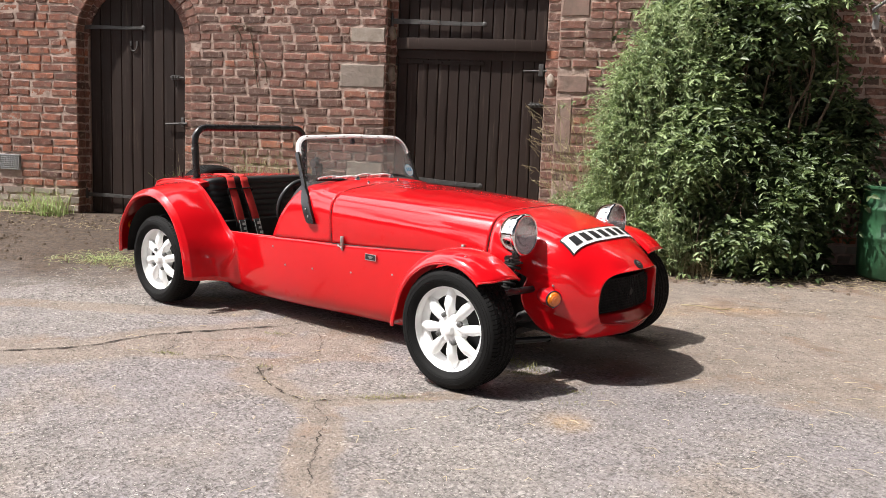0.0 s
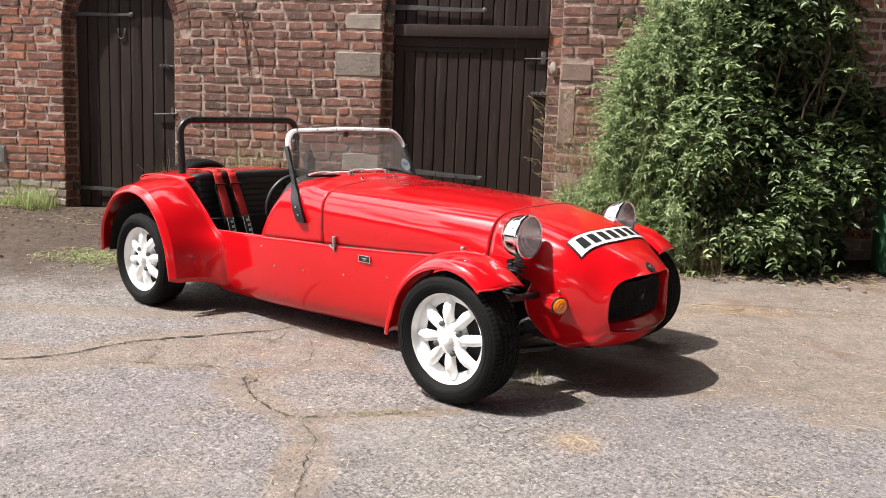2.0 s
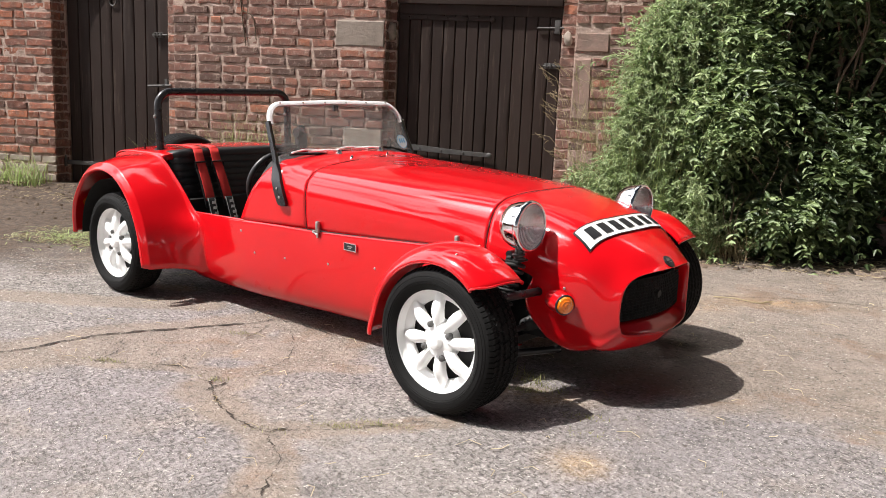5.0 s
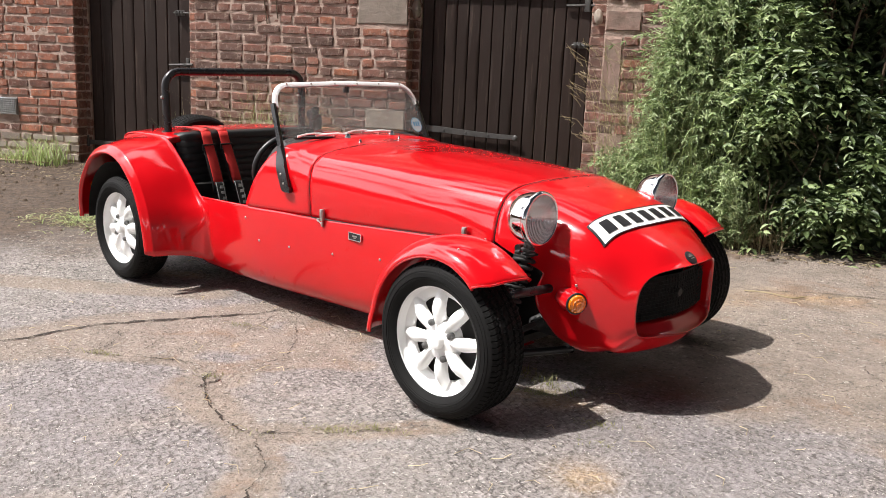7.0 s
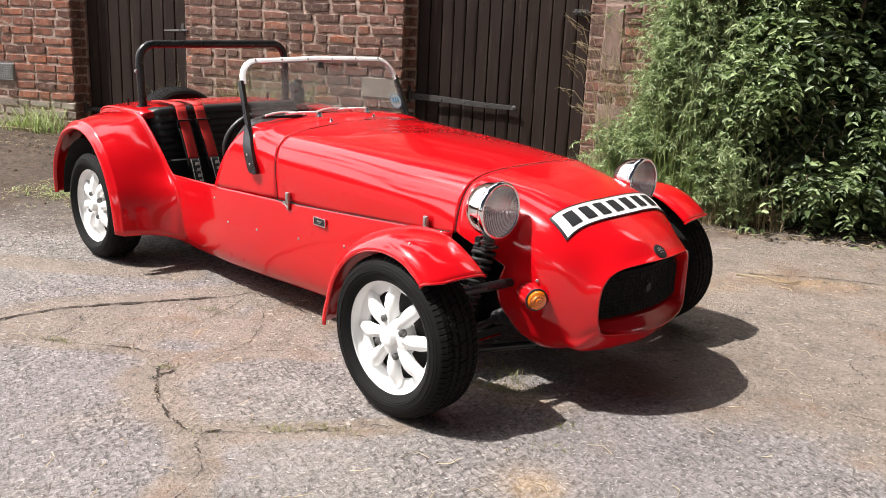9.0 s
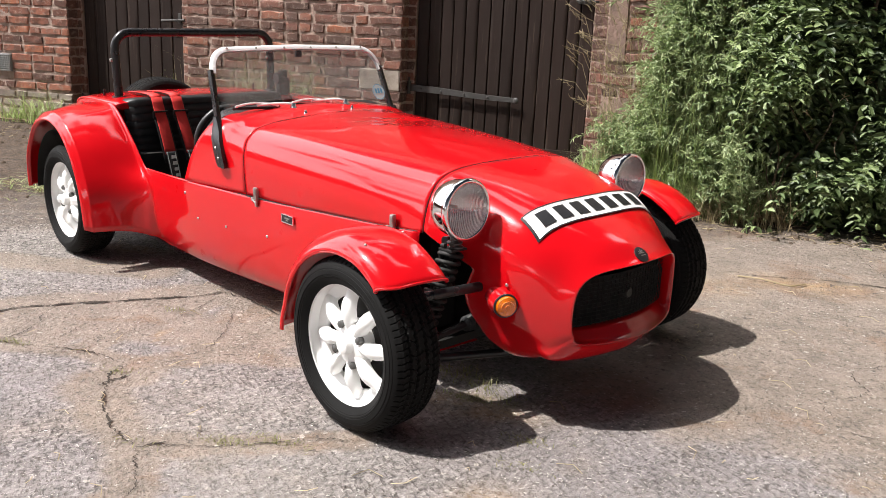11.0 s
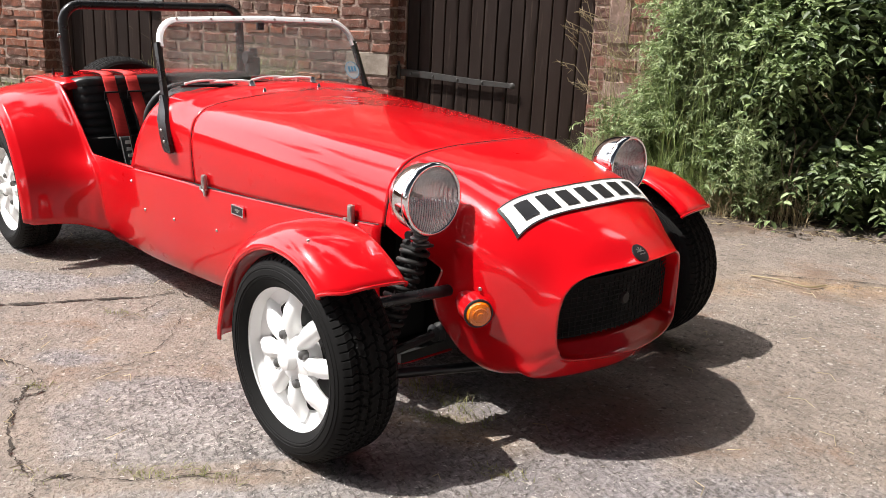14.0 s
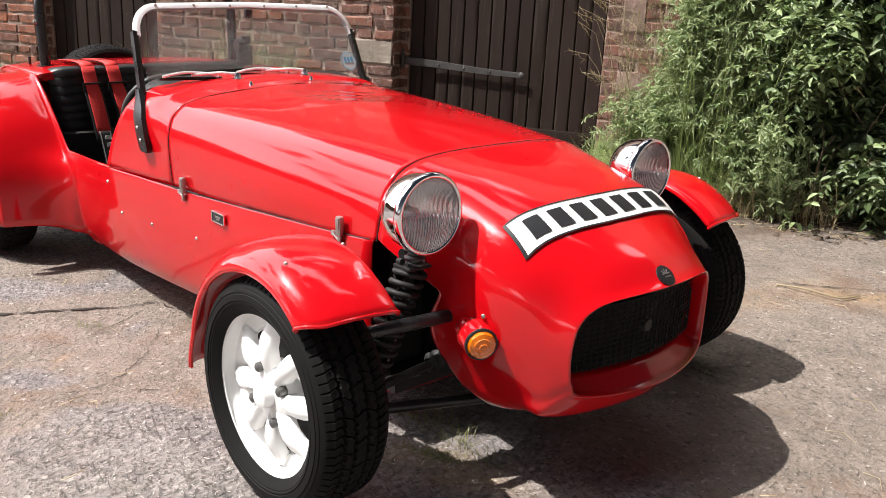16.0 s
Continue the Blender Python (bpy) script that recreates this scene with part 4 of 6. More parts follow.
# side panels below the bonnet and along the cockpit
SIDE = {
    -2.02: (.512, .476), -1.95: (.515, .475), -1.55: (.523, .490), -1.30: (.508, .499), -1.04: (.484, .503), -.8: (.467, .514), -.56: (.449, .526), -.24: (.428, .545), -.10: (.414, .555),
}


def build_side(side):
    keys = sorted(SIDE)
    rows = []
    for u in np.linspace(-2.02, -.10, 52):
        w, zt = herm(keys, [SIDE[q] for q in keys], u)
        prof = [(w - .006, zt), (w, zt - .004), (w + .003, zt - .06), (w + .002, .34), (w - .006, .24), (w - .024, .165), (w - .055, .122), (w - .11, .102), (w - .30, .098)]
        idx = list(range(len(prof)))
        rows.append([(u, side * p[0], p[1]) for p in (herm(idx, prof, (len(prof) - 1) * j / 28) for j in range(29))])
    v, f = grid(rows)
    ob = mesh("side_panel", v, f if side < 0 else [q[::-1] for q in f], RED, car, "long red side panel", sharp=0)
    thick(ob, 0.004, -1 )
    # rolled edge of the cockpit side
    pts = [(u, side * (herm(keys, [SIDE[q] for q in keys], u)[0] - .006), herm(keys, [SIDE[q] for q in keys], u)[1]) for u in np.linspace(-2.02, -1.52, 14)]
    tube("cockpit_edge", pts, .007, RED, ob)
    # joint strip between bonnet and side
    pts = [(u, side * (herm(keys, [SIDE[q] for q in keys], u)[0] - .001), herm(keys, [SIDE[q] for q in keys], u)[1] + .001) for u in np.linspace(-1.08, -.11, 20)]
    tube("seam_strip", pts, .0014, CHASSIS, ob, seg=6)
    return ob


panels = {s: build_side(s) for s in (-1, 1)}

# ---- rear wings ----
TH = [181, 165, 150, 127, 112, 96, 82, 68, 48, 30, 12, -14]
R_LIP = [.358, .372, .382, .386, .383, .378, .370, .360, .343, .332, .335, .372]
INNER = [(-2.76, .30), (-2.765, .43), (-2.768, .57), (-2.745, .70), (-2.64, .738), (-2.50, .747), (-2.38, .750), (-2.25, .733), (-2.08, .60), (-1.955, .486), (-1.82, .40), (-1.80, .135)]


def build_rear_wing(side):
    cx, cz = -2.355, .302
    curves = []
    # return edge, lip, crease, crown, flank, root
    for v, extra, mixin in ((.788, -.014, 0), (.806, -.004, 0), (.800, .010, 0), (.786, .024, 0), (.776, .034, 0), (.766, .0365, 0), (.742, .041, 0), (.69, .050, .10), (.62, .055, .34), (.565, .05, .62), (.538, .035, .80), (.524, .02, .90), (.514, 0, 1.0), (.505, -1, 1.0)):
        c = []
        for t, r, q in zip(TH, R_LIP, INNER):
            a = radians(t)
            p = np.array((cx + (r + extra) * math.cos(a), cz + (r + extra) * math.sin(a)))
            m = mixin
            if t <= 48:                         # a round fillet into the side panel
                s = min(1.0, max(0.0, (.70 - v) / .186))
                f = 1 - math.sqrt(max(0, 1 - s * s)) if v > .515 else 1.0
                m = f if t <= 30 else (f + mixin) / 2
            w = p * (1 - m) + np.array(q) * m
            if extra < 0 and mixin == 1.0:      # run on to the side panel, under its skin
                w = w + np.array((.075, -.004) if t <= 12 else (.004, -.012))
            vv = v
            if t < 0 and mixin >= .86:
                vv = v - .028 * (mixin if extra >= 0 else 1.6)
            c.append((*w, vv))
        curves.append(c)
    n, m = 72, 40
    dense = []
    for c in curves:
        idx = list(range(len(c)))
        dense.append([herm(idx, c, (len(c) - 1) * i / n) for i in range(n + 1)])
    rows = []
    idx = list(range(len(curves)))
    for i in range(n + 1):
        pts = [d[i] for d in dense]
        rows.append([(p[0], side * p[2], p[1]) for p in (herm(idx, pts, (len(curves) - 1) * j / m) for j in range(m + 1))])
    v, f = grid(rows)
    ob = mesh("rear_wing", v, f if side > 0 else [q[::-1] for q in f], RED, car, "bulbous red rear wing", sharp=0)
    thick(ob, 0.005, -1)
    # dark wheel well behind the tyre
    arc = [(cx + .325 * math.cos(radians(t)), cz + .325 * math.sin(radians(t))) for t in np.linspace(181, -14, 26)]
    well = grid([[(x, side * .50, z) for x, z in arc], [(x, side * .77, z) for x, z in arc]])
    hub = [(cx, side * .50, cz)] + [(x, side * .50, z) for x, z in arc]
    mesh("wheel_well", *join(well, (hub, [(0, i, i + 1) for i in range(1, len(arc))])), CHASSIS, ob)
    return ob


rear_wings = {s: build_rear_wing(s) for s in (-1, 1)}


# rear deck and tail
def build_deck():
    rows = []
    for u, dz in ((-2.262, -.03), (-2.268, .0), (-2.30, .006), (-2.45, .008), (-2.62, .004), (-2.70, -.004), (-2.745, -.02), (-2.768, -.06), (-2.772, -.2), (-2.765, -.45)):
        row = []
        for y in np.linspace(-.512, .512, 33):
            crown = .764 - .020 * (abs(y) / .512)**4
            row.append((u, y, crown + dz))
        rows.append(row)
    thick(mesh("rear_deck", *grid(rows), RED, car, "red tail panel behind the seats", sharp=60), .006, -1)


build_deck()


# ---- front wings ----
def build_front_wing(side):
    prof = [(.598, .322), (.603, .335), (.63, .343), (.68, .348), (.73, .347), (.772, .340), (.802, .326), (.817, .309), (.820, .298), (.815, .294)]
    th = np.linspace(186, 45.5, 44)
    idx = list(range(len(prof)))
    rows = []
    for i, t in enumerate(th):
        k = i / (len(th) - 1)
        flare = .003 * max(0, (k - .72) / .28)**2 + .022 * max(0, .12 - k) / .12
        row = []
        for j in range(31):
            v, r = herm(idx, prof, (len(prof) - 1) * j / 30)
            # the leading corner is rounded off
            a = radians(t + 4.5 * k**6 * max(0, (v - .765) / .055)**2)
            fwd = -0.022 * max(0, (k - .8) / .2) * (v - .6) / .22
            r = r + flare + .011 * math.sin(math.pi * min(1, k * 1.15))**.7 * (1 - .6 * max(0, (v - .76) / .06))
            row.append((.0 + r * math.cos(a) + .004 + fwd, side * v, .272 + r * math.sin(a)))
        rows.append(row)
    v, f = grid(rows)
    ob = mesh("front_wing", v, f if side < 0 else [q[::-1] for q in f], RED, car, "red cycle wing over the front wheel", sharp=0)
    thick(ob, .005, -1)
    # rolled bead along the outer and leading edges
    tube("edge_bead", [r[-1] for r in rows] + rows[-1][-2::-1], .0045, RED, ob, seg=8)
    for k, j in ((33, 17), (31, 3)):
        p = rows[k][j]
        mesh("wing_bolt", *moved(lathe([(0, .005), (.003, .0035), (.0045, .001), (.0045, -.003)], 10, "z"), Matrix.Translation(p) @ pose(0, 0, 0, 0, 40, 0)), STEEL, ob)
    return ob


front_wings = {s: build_front_wing(s) for s in (-1, 1)}


# ---- wheels ----
def wheel_meshes():
    """Eight-spoke wheel about the y axis, outer face towards -y."""
    R, W = .271, .186
    # tyre carcass with grooved tread
    prof = [(.186, -.073), (.198, -.082), (.208, -.0885), (.2105, -.0885), (.212, -.0905), (.2155, -.0915), (.2165, -.0902), (.2185, -.0902), (.2195, -.0925), (.233, -.0915), (.234, -.0898), (.2365, -.0893), (.2375, -.0905), (.243, -.0885), (.2445, -.0862), (.247, -.0855), (.255, -.080)]
    tread = [(-.074, .2605), (-.068, .2635)]
    for i in range(25):
        y = -.064 + .128 * i / 24
        tread.append((y, R - .0035 * (abs(y) / .064)**2))
    tread += [(.068, .2635), (.074, .2605)]
    full = [(r, y) for r, y in prof] + [(r, y) for y, r in tread] + [(r, -y) for r, y in prof[::-1]]
    rows = []
    np0 = len(prof)
    blocks = 84
    for k in range(blocks * 4):
        cut = k % 4 == 1                      # narrow cuts across the ribs
        w = 2 * math.pi * (k // 4 + (0.0, .13, .26, .62)[k % 4]) / blocks
        zig = .0022 * (1 if (k // 2) % 2 else -1)
        row = []
        for q, (r, y) in enumerate(full):
            t = q - np0
            rr, ww = r, w
            if 2 <= t <= 26:
                col = t - 2
                if col in (4, 9, 15, 20):
                    rr, y = r - .008, y + zig
                else:
                    rib = sum(col > g for g in (4, 9, 15, 20))
                    if col + 1 in (4, 9, 15, 20) or col - 1 in (4, 9, 15, 20):
                        y += zig
                    if cut and (k // 4 + rib) % (3 if rib == 2 else 2 if rib in (1, 3) else 1) == 0:
                        rr = r - .0055
                    elif k % 4 == 3 and col in (2, 7, 12, 17, 22):
                        rr = r - .003             # short sipes in the middle of each rib
                ww = w + .02 * math.sin(col * .55) + .004 * random.uniform(-1, 1)
            elif t in (0, 1, 27, 28) and cut:
                rr = r - .005
            row.append((rr * math.cos(ww), y, rr * math.sin(ww)))
        rows.append(row)
    rows.append(rows[0])
    v, f = grid(rows)
    tyre = (v, f)
    # rim barrel
    barrel = lathe([(.184, -.070), (.2085, -.0865), (.2105, -.083), (.208, -.078), (.198, -.076), (.191, -.070), (.187, -.058), (.178, -.040), (.148, -.030), (.144, -.022), (.164, .0), (.166, .05), (.182, .07), (.196, .08),
                    (.192, .083), (.158, .05), (.158, -.02)], 64)
    rows = []
    for r, wd, y0, d in ((.035, .028, -.054, .036), (.060, .032, -.062, .036), (.085, .037, -.068, .034), (.108, .043, -.069, .032), (.130, .044, -.063, .03), (.152, .038, -.051, .03), (.174, .028, -.042, .03)):
        sec = [(-wd / 2, d), (-wd / 2, .010), (-wd * .36, .002), (0, -.004), (wd * .36, .002), (wd / 2, .010), (wd / 2, d)]
        rows.append([(r, y0 + h, s) for s, h in sec])
    spoke = grid(rows)
    disc = lathe([(0, -.060), (.054, -.060), (.067, -.052), (.073, -.03), (.073, .0), (0, .0)], 40)
    rim = join(barrel, disc)
    cap = lathe([(0, -.086), (.020, -.086), (.025, -.083), (.027, -.076), (.029, -.056)], 28)
    nut = lathe([(0, -.0725), (.005, -.072), (.0085, -.069), (.0092, -.064), (.0092, -.05)], 12)
    brake = lathe([(.0, -.012), (.162, -.012), (.162, .017), (.0, .017)], 40)
    made = []
    for nm, d, mt, sh in (("spoke", spoke, WHITE_WHEEL, 50), ("wheel", rim, WHITE_WHEEL, 38), ("tyre", tyre, RUBBER, 30), ("hub_cap", cap, WHITE_WHEEL, 40), ("wheel_nut", nut, NUT_STEEL, 40), ("brake_drum", brake, CHASSIS, 40)):
        ob = mesh(nm, *d, mt, sharp=sh)
        made.append(ob.data)
        bpy.data.objects.remove(ob)
    return made


WHEEL_MESHES = wheel_meshes()


def add_wheel(m, label):
    spoke_me, rim_me, tyre_me, cap_me, nut_me, disc_me = WHEEL_MESHES
    w = new("wheel", rim_me)
    w.parent, w.matrix_basis = car, m
    w["label"] = label
    for nm, me in (("tyre", tyre_me), ("hub_cap", cap_me), ("brake_drum", disc_me)):
        o = new(nm, me)
        o.parent = w
    for i in range(8):
        o = new("spoke", spoke_me)
        o.parent, o.matrix_basis = w, pose(0, 0, 0, 0, 45 * i, 0)
    for i in range(4):
        o = new("wheel_nut", nut_me)
        a = radians(22.5 + 90 * i)
        o.parent, o.matrix_basis = w, pose(.064 * math.cos(a), 0, .064 * math.sin(a)) @ Matrix.Diagonal((1.25, 1, 1.25, 1))
    return w


add_wheel(pose(.0, -.720, .277, 0, -5, 0) @ Matrix.Scale(1.022, 4), "white eight-spoke wheel with a black tyre")
add_wheel(pose(.0, .732, .277, 0, 20, 180) @ Matrix.Scale(1.022, 4), "white eight-spoke wheel with a black tyre")
add_wheel(pose(-2.362, -.680, .280, 0, -9, 0), "white eight-spoke wheel with a black tyre")
add_wheel(pose(-2.362, .680, .280, 0, 30, 180), "white eight-spoke wheel with a black tyre")
spare = new("spare_tyre", WHEEL_MESHES[2])
spare.parent, spare.matrix_basis, spare["label"] = car, pose(-2.90, .022, .538, 0, 0, 90), "spare tyre carried behind the tail"

# ---- underside and suspension ----
# unseen floor plate added to block light under the body
box("floor_pan", (-1.30, 0, .165), (2.55, .78, .03), CHASSIS, car, bev=0)
box("engine_bay", (-.42, 0, .36), (.62, .70, .36), CHASSIS, car, "dark engine bay", bev=.02)
box("chassis_front", (.10, 0, .34), (.50, .46, .30), CHASSIS, car, bev=.02)
box("tail_underside", (-2.45, 0, .36), (.56, .92, .3), CHASSIS, car, bev=.02)


def spring(side):
    top, bot = Vector((.085, side * .435, .545)), Vector((.065, side * .535, .29))
    ax = (bot - top).normalized()
    a = ax.cross(Vector((1, 0, 0))).normalized()
    b = ax.cross(a)
    pts = []
    for i in range(190):
        t = i / 189
        w = 2 * math.pi * 11 * t
        pts.append(top + (bot - top) * t + (a * math.cos(w) + b * math.sin(w)) * .035)
    coil = tube("coil_spring", pts, .0072, CHASSIS, car, "black coil spring")
    tube("damper", [top - ax * .05, bot + ax * .05], .016, CHASSIS, coil)


for s in (-1, 1):
    spring(s)
    tube("upper_arm", [(.165, s * .30, .425), (.145, s * .62, .435)], .016, BLACK_PAINT, car, seg=12)
    tube("lower_arm", [(.16, s * .22, .165), (.02, s * .62, .185)], .015, BLACK_PAINT, car, seg=10)
    tube("lower_arm", [(-.16, s * .28, .165), (-.0, s * .62, .185)], .015, BLACK_PAINT, car, seg=10)
    tube("steering_arm", smooth_path([(.09, s * .25, .285), (.10, s * .42, .275), (.08, s * .60, .245)], 4), .012, CHASSIS, car, seg=8)
    box("hub_carrier", (0, s * .60, .28), (.07, .05, .22), CHASSIS, car, bev=.012)
    mesh("steering_gaiter", *moved(join(lathe([(.014, -.05), (.026, -.04), (.018, -.03), (.028, -.02), (.02, -.01), (.03, 0), (.022, .012), (.03, .025)], 16)), pose(.095, s * .335, .28)), CHASSIS, car)
    box("wing_stay", (-.02, s * .60, .55), (.03, .09, .012), CHASSIS, car, bev=.003)
    tube("lamp_bar", [(.03, s * .24, .555), (.05, s * .44, .562)], .014, BLACK_PAINT, car)


# ---- headlamps ----
def build_headlamp(side):
    lamp = new("headlamp")
    lamp.parent, lamp["label"] = car, "round chrome headlamp with fluted glass"
    lamp.matrix_basis = pose(.146 if side < 0 else .130, -.440 if side < 0 else .417, .681, 0, -1, 0) @ Matrix.Scale(.985, 4)
    bowl = lathe([(0, -.128), (.022, -.126), (.045, -.118), (.066, -.102), (.082, -.080), (.090, -.055), (.093, -.030), (.0935, -.012)], 48, "x")
    mesh("bowl", *bowl, CHROME, lamp, "chrome lamp bowl", sharp=0)
    mesh("rim", *lathe([(.0935, -.016), (.0985, -.013), (.1000, -.006), (.0985, .002), (.094, .007), (.088, .007), (.0865, .002)], 48, "x"), CHROME, lamp, "chrome lamp rim", sharp=0)
    mesh("reflector", *lathe([(.0, -.077), (.012, -.075), (.03, -.066), (.055, -.047), (.075, -.022), (.086, .0)], 40, "x"), REFLECTOR, lamp, sharp=0)
    lens = mesh("lens", *lathe([(.0, .019), (.025, .0178), (.05, .014), (.07, .0085), (.0868, .002)], 40, "x"), LENS, lamp, "fluted clear lamp glass", sharp=0)
    lens.visible_shadow = False
    mesh("bulb_shield", *lathe([(0, -.044), (.005, -.045), (.007, -.05), (.006, -.066), (.006, -.075)], 20, "x"), STEEL, lamp)
    mesh("bracket", *join(boxed(-.06, 0, -.137, .06, .07, .008, .002), boxed(-.085, .0, -.165, .010, .07, .05, .003)), CHASSIS, lamp, "black lamp bracket")
    mesh("washer", *moved(lathe([(0, .004), (.020, .004), (.023, .001), (.023, -.003)], 20, "z"), pose(-.050, -.006 * side, -.129)), NUT_STEEL, lamp)
    mesh("mount", *join(tube_data([(-.05, 0, -.085), (-.055, 0, -.125)], .016, 12), moved(lathe([(0, .0), (.024, .0), (.026, .005), (.018, .010)], 20, "z"), pose(-.052, 0, -.118))), NUT_STEEL, lamp)


for s in (-1, 1):
    build_headlamp(s)


# ---- indicator lamps on the nose ----
def build_indicator(side):
    base = Vector((.268, side * .385, .402))
    d = Vector((.80, side * .42, -.05)).normalized()
    pts = [base - d * .10 + Vector((0, -side * .02, .012)), base - d * .06, base - d * .02, base + d * .018]
    ind = tube("indicator_lamp", pts, [.022, .040, .044, .0385], RED, car, "amber indicator in a red pod", seg=24)
    q = d.to_track_quat("X", "Z").to_matrix().to_4x4()
    m = Matrix.Translation(base + d * .02) @ q
    mesh("bezel", *moved(lathe([(.041, -.006), (.0450, -.003), (.0450, .004), (.040, .006)], 28, "x"), m @ Matrix.Scale(.87, 4)), BLACK_PLASTIC, ind)
    mesh("amber_lens", *moved(lathe([(.0, .026), (.010, .0255), (.011, .023), (.023, .0215), (.024, .019), (.035, .0145), (.0395, .003)], 28, "x"), m @ Matrix.Scale(.87, 4)), AMBER, ind, "ribbed amber lens")
    for p in ((.30, .368, .457), (.305, .368, .358)):
        mesh("screw", *moved(lathe([(0, .004), (.004, .0035), (.006, .0)], 10, "x"), Matrix.Translation((p[0] - .035, side * (p[1] + .004), p[2])) @ pose(0, 0, 0, 0, 0, -70 * -side)), STEEL, ind)


for s in (-1, 1):
    build_indicator(s)


# ---- plate and badge on the nose ----
def build_plate():
    def at(y, k, lift):
        u = .240 + .092 * k + .012 * (1 - (y / .3)**2)
        pu, pz = nose_top(u, y)
        return (pu + lift * .45, y, pz + lift * .9)
    def strip(y0, y1, k0, k1, lift, n, m=4):
        return grid([[at(y, k, lift) for y in np.linspace(y0, y1, n)] for k in np.linspace(k0, k1, m)])
    plate = mesh("number_plate", *strip(-.298, .298, 0, 1, .004, 41, 7), PLATE_WHITE, car, "white plate curved over the nose with plain black bars")
    border = join(strip(-.298, .298, -.012, .03, .0055, 41, 2), strip(-.298, .298, .965, 1.012, .0055, 41, 2), strip(-.302, -.294, 0, 1, .0055, 2, 6), strip(.294, .302, 0, 1, .0055, 2, 6))
    mesh("plate_border", *border, PLATE_BLACK, plate)
    x = -.262
    for i in range(7):
        w = .048
        mesh("plate_bar", *strip(x, x + w, .2, .8, .0065, 6, 5), PLATE_BLACK, plate)
        x += w + .0275


build_plate()


def build_badge():
    u, z = nose_top(.490, 0.0)
    m = Matrix.Translation((u, 0, z + .001)) @ pose(0, 0, 0, 0, 43, 0) @ Matrix.Scale(.84, 4)
    b = mesh("nose_badge", *moved(lathe([(0, .0045), (.029, .0045), (.032, .003), (.033, -.004)], 32, "z"), m), PLATE_BLACK, car, "round black enamel badge with a pale wing mark")
    d = [boxed(-.004, 0, .005, .003, .034, .002), boxed(.006, .004, .005, .003, .026, .002)]
    for a in (-40, 0, 40):
        d.append(moved(boxed(-.012, 0, .005, .014, .003, .002), pose(0, 0, 0, 0, 0, a)))
    mesh("badge_mark", *moved(join(*d), m), STEEL, b)


build_badge()
# side badge, catches and screws
for s in (-1, 1):
    panel = panels[s]
    box("side_badge", (-.80, s * .4715, .462), (.072, .008, .030), PLATE_BLACK, panel, "small black badge in a chrome frame", .002)
    mesh("badge_frame", *join(boxed(-.80, s * .474, .4775, .076, .006, .003), boxed(-.80, s * .474, .4465, .076, .006, .003), boxed(-.838, s * .474, .462, .003, .006, .034), boxed(-.762, s * .474, .462, .003, .006, .034)), CHROME, panel)
    mesh("badge_mark", *join(boxed(-.80, s * .4765, .464, .03, .002, .006), boxed(-.80, s * .4765, .457, .016, .002, .003)), STEEL, panel)
    for u, z in ((-1.938, .426), (-1.536, .439), (-1.433, .344), (-1.221, .348), (-.941, .363), (-.658, .388)):
        w = herm(sorted(SIDE), [SIDE[q] for q in sorted(SIDE)], u)[0] + .003
        mesh("screw", *moved(lathe([(0, -.004), (.004, -.0035), (.006, .0)], 10), Matrix.Translation((u, s * w, z)) @ pose(0, 0, 0, 0, 0, 0 if s < 0 else 180)), STEEL, panel)
    for u in (-1.002, -.215):
        w, zt = herm(sorted(SIDE), [SIDE[q] for q in sorted(SIDE)], u)
        yy = s * (w + .008)
        catch = mesh("bonnet_catch", *join(boxed(u, yy, zt + .022, .020, .014, .052, .003), boxed(u, yy + s * .006, zt + .03, .014, .008, .03, .002), boxed(u, yy, zt - .018, .012, .008, .022, .002)), STEEL, car, "steel over-centre bonnet catch")
        mesh("catch_hook", *join(boxed(u - .030, yy - s * .003, zt - .004, .016, .010, .014, .002), tube_data([(u - .03, yy, zt - .004), (u, yy, zt - .02)], .003, 6)), STEEL, catch)

# ---- windscreen ----
def ws_uv(y, z):
    """Place on the raked windscreen plane."""
    return (-1.262 - (z - .64) * .50, y, z)


